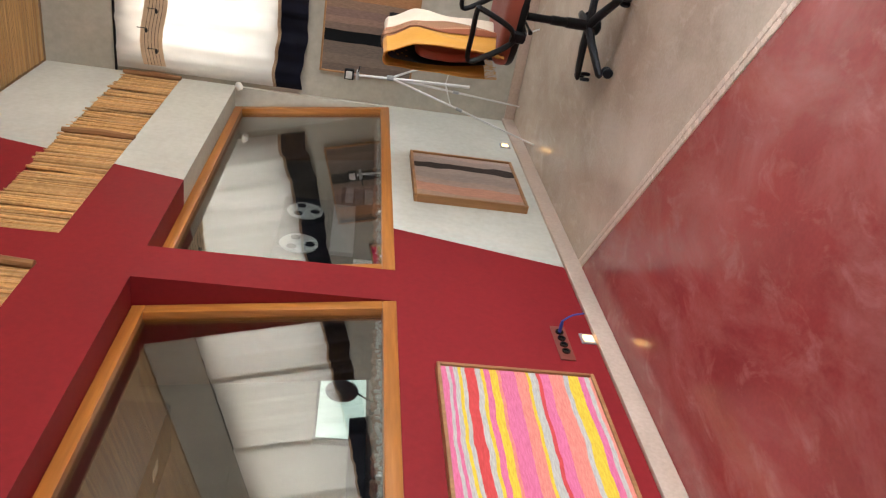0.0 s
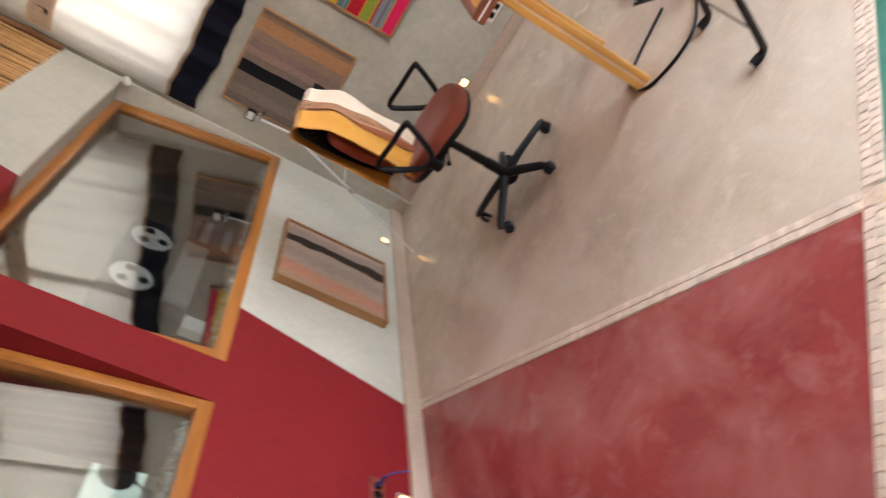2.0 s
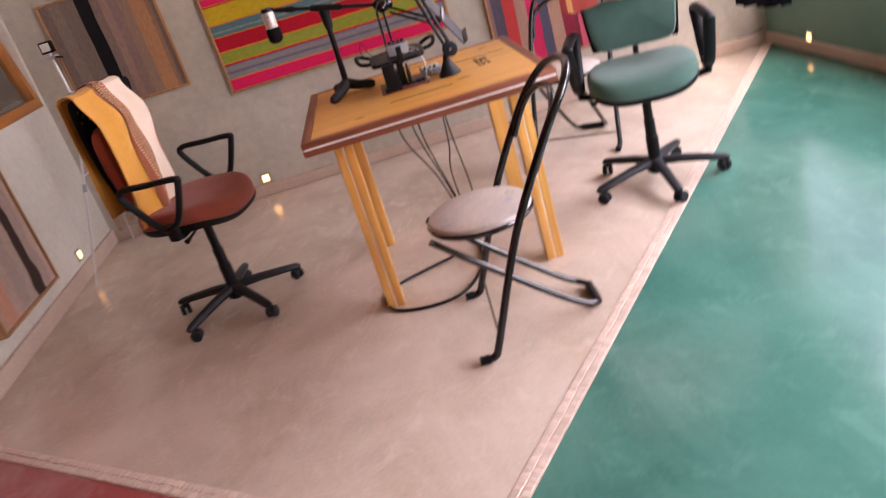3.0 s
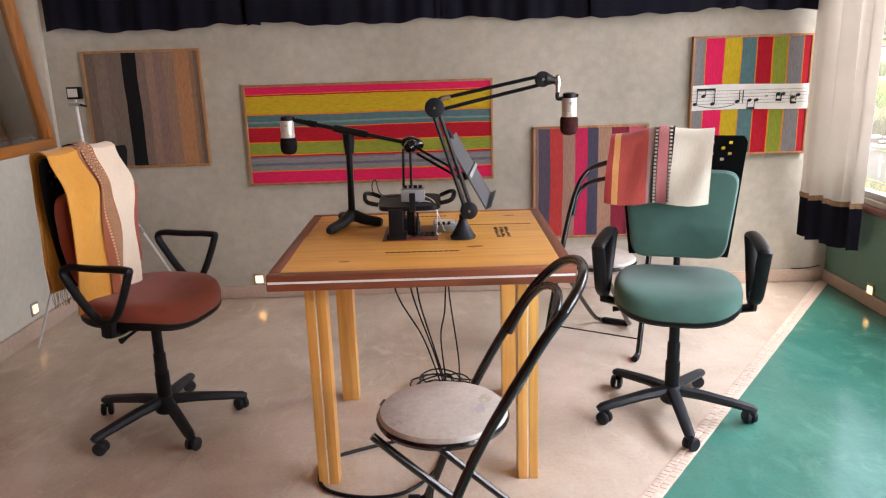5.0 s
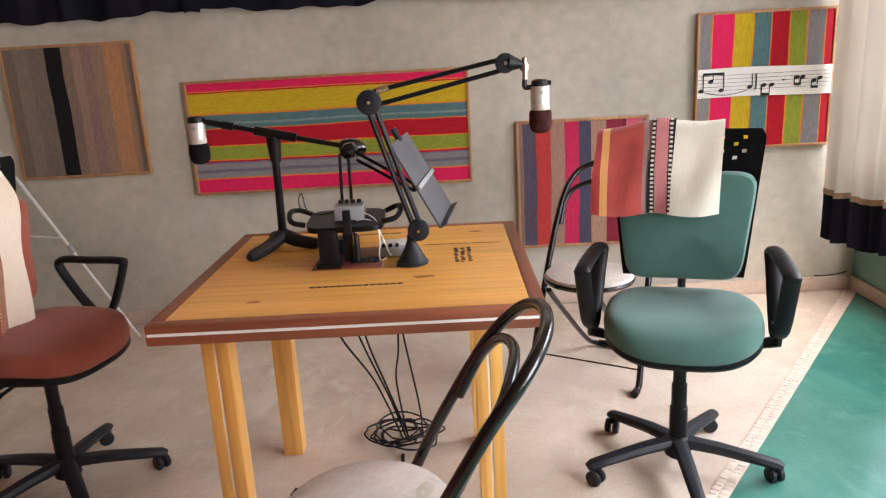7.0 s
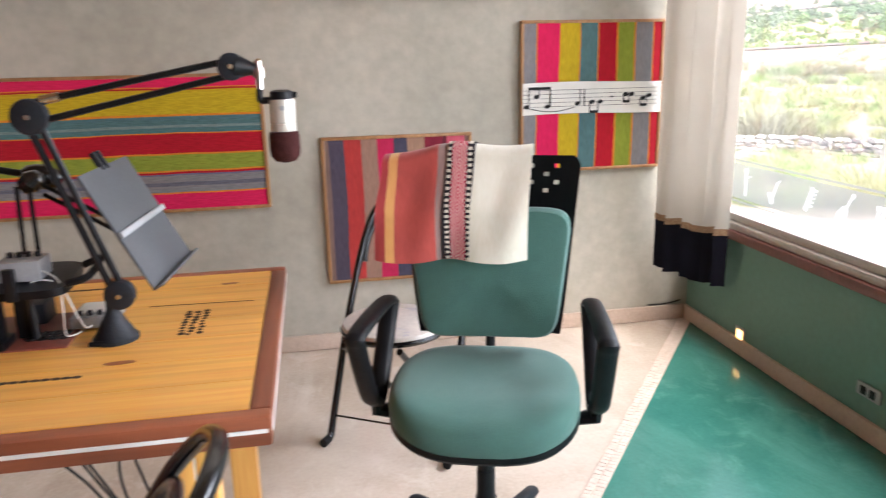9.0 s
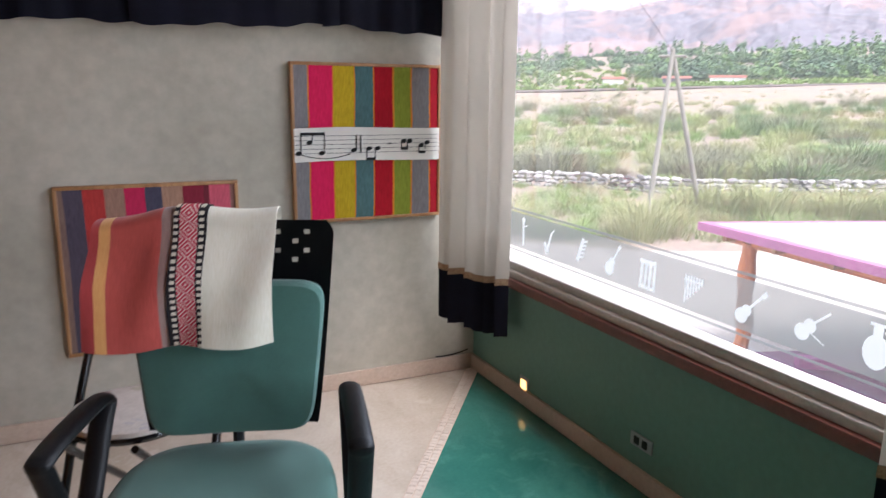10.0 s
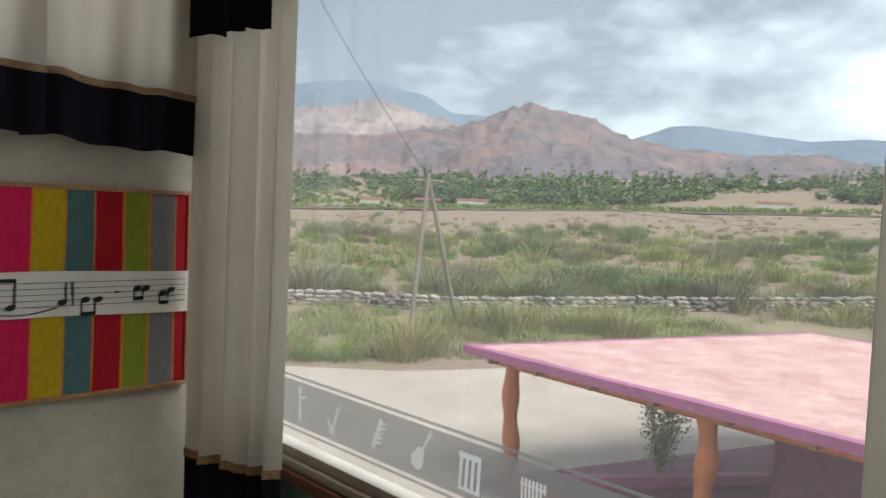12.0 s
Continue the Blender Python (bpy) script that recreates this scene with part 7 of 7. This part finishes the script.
# railway bank across the plain
bank = []
for k in range(61):
    a = radians(4 + 62 * k / 60)
    x, y = 1.4 + 236 * math.cos(a), 2.8 + 236 * math.sin(a)
    bank.append((x, y, ground_z(x, y) + 0.25))
solo("railway_bank", sweep(bank, 0.75, 6, flat=0.8), mat("dark_ballast", (0.17, 0.13, 0.115), 0.95, 0, (0.11, 0.09, 0.08), 0.25, 0.4, 4, 0.1, spec=0.1), "low dark railway bank across the plain", "bank", "structure")

# dry stone wall
stone_wall = thing("stone_wall", "low dry wall of grey-brown field stones", "stone wall", (27.0, 28.2, -3.0), kind="structure")
rg = random.Random(15)
shapes = []
for k in range(7):
    bm = bmesh.new()
    bmesh.ops.create_icosphere(bm, subdivisions=1, radius=1)
    for v in bm.verts:
        v.co = Vector((max(-0.72, min(0.72, v.co.x)), max(-0.7, min(0.7, v.co.y)), max(-0.66, min(0.66, v.co.z)))) * rg.uniform(0.9, 1.12)
    shapes.append(mesh_of(bm, "stone", STONE, True, 30))
placed, rest = 0, bmesh.new()
for seg in range(len(WALL_LINE) - 1):
    a, b = WALL_LINE[seg], WALL_LINE[seg + 1]
    d = (b - a)
    s = 0.0
    while s < d.length:
        w = rg.uniform(0.28, 0.55)
        p = a + d.normalized() * s
        z0 = ground_z(p.x, p.y)
        for row in range(4):
            h = 0.20 + rg.uniform(-0.03, 0.03)
            m = pose(p.x + rg.uniform(-0.12, 0.12), p.y + rg.uniform(-0.12, 0.12), z0 + 0.08 + 0.185 * row + rg.uniform(-0.03, 0.03), rg.uniform(-12, 12), rg.uniform(-12, 12), math.degrees(math.atan2(d.y, d.x)) + rg.uniform(-15, 15)) @ Matrix.Diagonal((w * 0.75, 0.3, h * 0.75, 1))
            if placed < 300 and seg in (1, 2, 3) and rg.random() < 0.62:
                ob = new("stone", shapes[rg.randrange(7)])
                ob.parent = stone_wall
                ob.matrix_parent_inverse = stone_wall.matrix_basis.inverted()
                ob.matrix_basis = m
                placed += 1
            else:
                bmesh.ops.create_icosphere(rest, subdivisions=1, radius=0.78, matrix=m)
        s += w
tagged(part("stones", rest, STONE, stone_wall, "the many further stones", world_space=True), kind="stuff")

# A-shaped wooden pole and its wires
pole = thing("utility_pole", "A-shaped pair of weathered wooden poles carrying wires", "utility pole", (19.75, 22.2, -3.0))
ptop = Vector((19.6, 22.7, 2.82))
for foot in ((18.4, 22.07, -3.1), (21.1, 22.27, -3.1)):
    f_ = Vector(foot)
    up_ = (ptop - f_).normalized()
    part("pole", sweep([f_, f_.lerp(ptop, 0.5), ptop + up_ * 0.1], [0.10, 0.09, 0.075], 10), POLE_WOOD, pole, "weathered pole", world_space=True)
part("cross_arm", sweep([ptop + Vector((-0.35, 0.3, -0.15)), ptop + Vector((0.35, -0.3, -0.15))], 0.05, 8), POLE_WOOD, pole, world_space=True)
for k, (q0, q1, sag) in enumerate(((ptop, (12.5, 19.4, 7.2), 0.3), (ptop, (58.9, 20.0, 3.2), 1.6), (ptop, (22.6, 36.7, -1.2), 0.6), (ptop, (8.0, 33.0, 3.0), 0.5))):
    q1 = Vector(q1)
    q1 = Vector(q0).lerp(q1, 1.6)
    part("wire", sweep([Vector(q0).lerp(q1, t / 16) - Vector((0, 0, sag * 4 * (t / 16) * (1 - t / 16))) for t in range(17)], 0.009, 5), BLACK_PLASTIC, pole, "thin black wire", world_space=True)

# pink-roofed shelter
shelter = thing("shelter", "open shelter with a worn pink flat roof on orange tree-trunk posts", "shelter", (12.5, 7.0, -3.0))
poly = [(10.28, 11.46), (17.95, 8.62), (17.0, 1.8), (9.45, 1.0)]
inner = [(10.40, 11.31), (17.8, 8.5), (16.9, 1.92), (9.58, 1.1)]
roof = part("roof", prism(poly, -0.90, -0.765, "z"), MAGENTA, shelter, "magenta-edged roof slab", world_space=True, smooth=False)
top_bm = bmesh.new()
gridv = {}
for i in range(41):
    for k in range(41):
        u, v = i / 40, k / 40
        p = (Vector(inner[0]) * (1 - u) + Vector(inner[1]) * u) * (1 - v) + (Vector(inner[3]) * (1 - u) + Vector(inner[2]) * u) * v
        e = min(u, v, 1 - u, 1 - v)
        gridv[i, k] = top_bm.verts.new((p.x, p.y, -0.766 + (0.022 + 0.03 * noise.noise(Vector((p.x * 1.3, p.y * 0.8, 0))) if e > 0 else -0.004)))
for i in range(40):
    for k in range(40):
        top_bm.faces.new((gridv[i, k], gridv[i + 1, k], gridv[i + 1, k + 1], gridv[i, k + 1]))
part("roof_coat", top_bm, PINK_ROOF, roof, "worn pink coating", world_space=True)
part("beam", sweep([(10.62, 11.0, -0.985), (10.2, 6.0, -0.985), (9.9, 1.4, -0.985)], 0.085, 10), POST_WOOD, shelter, "round orange beam", world_space=True)
for k in range(9):
    y_ = 10.9 - 1.05 * k
    x_ = 10.45 - 0.09 * k * 0.9
    part("rafter", sweep([(x_ - 0.12, y_, -0.955), (x_ + 6.3, y_ - 1.6 + 0.11 * k, -0.955)], 0.055, 8), LOG, shelter, "pole rafter", world_space=True)
for x_, y_, sd in ((10.62, 10.62, 1), (10.3, 7.05, 2), (10.0, 2.4, 3), (17.0, 8.3, 4)):
    rg = random.Random(sd)
    pts = [(x_ + rg.uniform(-0.05, 0.05), y_ + rg.uniform(-0.05, 0.05), -3.05 + 0.52 * k) for k in range(5)]
    part("post", sweep(smooth_path(pts, 5), [0.135 + 0.02 * math.sin(k * 0.9 + sd) for k in range(21)], 12), POST_WOOD, shelter, "knobbly tree-trunk post", world_space=True)
solo("low_wall", prism([(11.0, 9.75), (14.0, 7.62), (14.1, 7.8), (11.1, 9.93)], -3.05, -2.76), MAGENTA, "low purple wall under the shelter", "wall", smooth=False)
solo("terrace", prism([(10.05, 10.95), (17.3, 8.3), (16.6, 2.0), (9.5, 1.3)], -3.06, -2.93), PURPLE, "dark purple painted terrace floor under the shelter", "terrace", "structure", smooth=False)
solo("log_bench", sweep(smooth_path([(10.3, 10.2, -2.82), (10.12, 8.4, -2.80), (9.98, 6.6, -2.83), (9.8, 4.2, -2.82)], 5), 0.11, 10), POST_WOOD, "orange stained log lying along the terrace edge", "log")
solo("purple_wall", box((11.6, 1.5, -3.05), (11.9, 6.7, -0.97), 0.02), PURPLE, "purple wall under the shelter roof", "wall")


def bush(at, h, seed):
    t = thing("sapling", "slender young tree with small green leaves by the low wall", "tree", at)
    rg = random.Random(seed)
    base = Vector((0, 0, 0))
    verts, faces = [], []
    for k in range(9):
        a = rg.uniform(0, 6.28)
        tip = Vector((math.cos(a) * rg.uniform(0.15, 0.45), math.sin(a) * rg.uniform(0.15, 0.45), h * rg.uniform(0.65, 1.0)))
        mid = tip * 0.5 + Vector((rg.uniform(-0.05, 0.05), rg.uniform(-0.05, 0.05), 0.05))
        pts = smooth_path([base, mid, tip], 6)
        part("limb", sweep(pts, [0.016 - 0.013 * i / (len(pts) - 1) for i in range(len(pts))], 6), LOG, t, "thin stem")
        for _ in range(300):
            q = pts[rg.randrange(3, len(pts))] + Vector((rg.gauss(0, 0.09), rg.gauss(0, 0.09), rg.gauss(0, 0.09)))
            d = Vector((rg.uniform(-1, 1), rg.uniform(-1, 1), rg.uniform(-0.3, 1))).normalized() * rg.uniform(0.05, 0.1)
            w = d.cross(Vector((rg.uniform(-1, 1), rg.uniform(-1, 1), 1))).normalized() * 0.018
            n = len(verts)
            verts += [q, q + d * 0.5 + w, q + d, q + d * 0.5 - w]
            faces.append((n, n + 1, n + 2, n + 3))
    me = bpy.data.meshes.new("leaves")
    me.from_pydata([tuple(v) for v in verts], [], faces)
    me.materials.append(LEAF)
    ob = new("leaves", me)
    ob.parent = t
    tagged(ob, "crown of small leaves", kind="stuff")


bush((12.75, 9.05, -2.94), 1.9, 5)


def leaf_mass(verts, faces, rg, centre, size, n, leaf):
    """Many small leaf sprays spread through an uneven egg-shaped crown."""
    cx, cy, cz = centre
    for _ in range(n):
        d = Vector((rg.gauss(0, 1), rg.gauss(0, 1), rg.gauss(0, 1))).normalized()
        r = rg.uniform(0.55, 1.08)
        q = Vector((cx + d.x * size[0] * r, cy + d.y * size[0] * r, cz + d.z * size[1] * r))
        u = (d.cross(Vector((rg.uniform(-1, 1), rg.uniform(-1, 1), rg.uniform(-1, 1)))) + d * rg.uniform(-0.5, 0.5)).normalized()
        w = d.cross(u).normalized()
        s = leaf * rg.uniform(0.5, 1.3)
        k = len(verts)
        verts += [tuple(q - u * s), tuple(q + w * s * 0.7), tuple(q + u * s), tuple(q - w * s * 0.7 + d * s * 0.4)]
        faces.append((k, k + 1, k + 2, k + 3))


def leafy(name, label, category, verts, faces, material):
    me = bpy.data.meshes.new(name)
    me.from_pydata(verts, [], faces)
    me.materials.append(material)
    return tagged(new(name, me), label, category, "", "stuff")


# rounded shrubs over the valley floor
for label, material, n, d0, d1, seed, hi in (("dark green rounded shrubs on the valley floor", SHRUB_DARK, 85, 36, 100, 61, 1.9), ("grey-olive rounded shrubs on the valley floor", SHRUB_OLIVE, 150, 36, 120, 62, 1.7), ("fresh green low shrubs on the valley floor", SHRUB_FRESH, 130, 36, 85, 63, 1.3), ("small scattered shrubs on the bare plain", SHRUB_OLIVE, 90, 110, 260, 64, 1.3)):
    rg = random.Random(seed)
    verts, faces, bushes = [], [], []
    for x, y in field_spots(n, d0, d1, seed, patch=0.045):
        if not beyond((x, y)):
            continue
        z = ground_z(x, y)
        if d1 < 200:
            bushes.append((x, y))
            continue
        for c in range(rg.choice((1, 2, 3))):
            h = hi * rg.uniform(0.4, 1.0)
            leaf_mass(verts, faces, rg, (x + rg.gauss(0, h * 0.7), y + rg.gauss(0, h * 0.7), z + h * 0.35), (h * rg.uniform(0.7, 1.1), h * 0.6), 60, 0.045 * h + 0.06)
    if bushes:
        tufts("shrubs", label, bushes, material, 420, hi, 0.008, seed)
    else:
        leafy("shrubs", label, "shrubs", verts, faces, material)

# far woods, in several belts
rg = random.Random(88)
belts = {"dark": ([], []), "mid": ([], []), "light": ([], [])}
for _ in range(2300):
    a = radians(rg.uniform(6, 64))
    d = rg.choice((rg.uniform(300, 360), rg.uniform(330, 520), rg.uniform(420, 950)))
    x, y = 1.4 + d * math.cos(a), 2.8 + d * math.sin(a)
    grove = noise.noise(Vector((x * 0.012, y * 0.012, 3.0)))
    if grove < -0.04:
        continue
    z = ground_z(x, y)
    tall = rg.random() < (0.42 if noise.noise(Vector((x * 0.02, y * 0.02, 7.0))) > 0.15 else 0.10)
    h = rg.uniform(8, 15) if tall else rg.uniform(3.0, 8.5)
    v_, f_ = belts[rg.choice(("dark", "mid", "mid", "light"))]
    if tall:
        leaf_mass(v_, f_, rg, (x, y, z + h * 0.5), (h * rg.uniform(0.09, 0.16), h * 0.52), 60, 0.75)
    else:
        for c in range(3):
            w = h * rg.uniform(0.28, 0.5)
            leaf_mass(v_, f_, rg, (x + rg.gauss(0, w * 0.8), y + rg.gauss(0, w * 0.8), z + h * rg.uniform(0.3, 0.6)), (w, h * rg.uniform(0.25, 0.4)), 34, 0.8)
for key, material, label in (("dark", WOODS, "dark green trees and poplars across the valley"), ("mid", WOODS_MID, "green trees and poplars across the valley"), ("light", WOODS_LIGHT, "fresh green willows across the valley")):
    leafy("far_woods", label, "woods", *belts[key], material)
for k in range(7):
    a = radians((52.0, 47.5, 44.0, 33.0, 27.5, 22.0, 19.0)[k])
    d = (300, 295, 292, 420, 430, 300, 410)[k]
    x, y = 1.4 + d * math.cos(a), 2.8 + d * math.sin(a)
    z = ground_z(x, y)
    house = thing("farmhouse", "small low farmhouse among the far trees", "house", (x, y, z), math.degrees(a) + 90, group="far farmhouses")
    part("wall", box((-4 - k % 3, -2.5, -0.5), (4 + k % 3, 2.5, 2.4)), (PLASTER_PALE, HILL_RED, WHITE_FRAME)[k % 3], house, smooth=False)
    part("roof", prism([(-2.9, 2.4), (2.9, 2.4), (0, 3.4)], -4.5 - k % 3, 4.5 + k % 3, "x"), MAHOGANY, house, smooth=False)


def ridge(name, label, dist, profile, material, rough, seed, deep=700.0):
    """A mountain range: crest heights as slopes over the bearing, with gullies running down."""
    prof = sorted(profile)
    xs, ys = [p[0] for p in prof], [p[1] for p in prof]
    na, nr = 520, 70
    bm = bmesh.new()
    g = {}
    for i in range(na + 1):
        deg = -12 + 96 * i / na
        a = radians(deg)
        crest = float(np.interp(deg, xs, ys)) * dist
        for k in range(nr + 1):
            v = k / nr
            d = dist - deep * (1 - v) if v <= 1 else dist
            x, y = 1.4 + d * math.cos(a), 2.8 + d * math.sin(a)
            base = ground_z(x, y) if d < 1500 else ground_z(1.4 + 1500 * math.cos(a), 2.8 + 1500 * math.sin(a))
            p = Vector((x * 0.0065, y * 0.0065, seed))
            ridged = sum((0.5 - abs(noise.noise(p * f + Vector((f, 0, 0))))) * w_ for f, w_ in ((1.4, 0.9), (3.1, 0.55), (6.7, 0.33), (14.0, 0.18)))
            n = noise.fractal(p, 1.0, 2.1, 5) * rough * 0.6 + rough * (ridged - 0.35)
            z = -40 + (crest + 40) * (v ** 1.25) * (1 + n * 0.75 * (1.03 - v)) + (n * 0.06 + 0.09 * rough * (noise.noise(p * 5.0) + 0.6 * noise.noise(p * 11.0))) * crest * v
            g[i, k] = bm.verts.new((x, y, z))
    for i in range(na):
        for k in range(nr):
            bm.faces.new((g[i, k], g[i + 1, k], g[i + 1, k + 1], g[i, k + 1]))
    return solo(name, bm, material, label, "mountain", "structure")


ridge("mountain_1", "bare red-brown mountain across the valley", 1900, [(-12, 0.05), (5, 0.06), (12, 0.07), (16.5, 0.081), (19.2, 0.0905), (22.9, 0.0924), (26.7, 0.0947), (29.5, 0.10), (32.4, 0.114), (34.1, 0.127), (35, 0.138), (36.6, 0.139), (37.8, 0.1425), (39, 0.151), (39.8, 0.153), (41.3, 0.1485), (43.2, 0.136), (45.8, 0.121), (50.2, 0.108), (58, 0.10), (70, 0.11), (84, 0.12)], HILL_RED, 0.55, 1.0, 1100)
ridge("mountain_2", "pale red hills behind the valley", 2700, [(-12, 0.03), (20, 0.05), (30, 0.08), (44, 0.118), (45.8, 0.127), (48.5, 0.140), (50.7, 0.148), (52, 0.148), (54.6, 0.139), (58, 0.134), (84, 0.13)], HILL_PALE, 0.45, 4.0, 900)
ridge("mountain_3", "distant range tinted blue-grey for haze", 4300, [(-12, 0.08), (8, 0.10), (16.6, 0.11), (20, 0.108), (23.7, 0.1185), (27.2, 0.128), (29.2, 0.128), (30.8, 0.118), (34, 0.10), (41, 0.12), (43.2, 0.137), (45.9, 0.139), (48, 0.161), (50.8, 0.172), (53, 0.1775), (56.4, 0.172), (58.3, 0.1635), (66, 0.15), (84, 0.15)], HILL_HAZE_BLUE, 0.06, 9.0, 900)

# ---- stone chips along the floor joints ----
rg = random.Random(31)
chips = []
for k in range(8):
    bm = bmesh.new()
    h = 0.5
    quad = [Vector((-0.5 + rg.uniform(-0.06, 0.06), -0.5 + rg.uniform(-0.06, 0.06), 0)), Vector((0.5 + rg.uniform(-0.06, 0.06), -0.5 + rg.uniform(-0.06, 0.06), 0)), Vector((0.5 + rg.uniform(-0.06, 0.06), 0.5 + rg.uniform(-0.06, 0.06), 0)), Vector((-0.5 + rg.uniform(-0.06, 0.06), 0.5 + rg.uniform(-0.06, 0.06), 0))]
    rings = [quad, [q + Vector((0, 0, 0.7)) for q in quad], [q * 0.88 + Vector((0, 0, 1.0)) for q in quad]]
    loft(rings, bm)
    chips.append(mesh_of(bm, "tile", CHIP, False))
count = 0
rest_v, rest_f = [], []
spots = []
for d in lines:
    nrm = Vector((-d.y, d.x))
    for row in (-1, 1):
        s = 0.034
        end = reach(d) - 0.01
        while s < end:
            w = rg.uniform(0.016, 0.03)
            c = j + d * (s + w / 2) + nrm * row * 0.0145
            spots.append((c, w, math.degrees(math.atan2(d.y, d.x))))
            s += w + 0.0025
spots.sort(key=lambda q: (q[0] - Vector((0.2, 2.4))).length)
for c, w, ang in spots:
    m = pose(c.x + rg.uniform(-0.001, 0.001), c.y + rg.uniform(-0.001, 0.001), 0.0006, 0, 0, ang + rg.uniform(-4, 4)) @ Matrix.Diagonal((w, rg.uniform(0.022, 0.027), rg.uniform(0.0022, 0.0036), 1))
    shape = chips[rg.randrange(8)]
    if count < 300:
        ob = new("tile", shape)
        ob.parent = floor
        ob.matrix_basis = m
        count += 1
    else:
        n = len(rest_v)
        rest_v += [tuple(m @ v.co) for v in shape.vertices]
        rest_f += [[n + i for i in p.vertices] for p in shape.polygons]
me = bpy.data.meshes.new("tiles")
me.from_pydata(rest_v, [], rest_f)
me.materials.append(CHIP)
ob = new("tiles", me)
ob.parent = floor
tagged(ob, "further stone chips along the joints", kind="stuff")
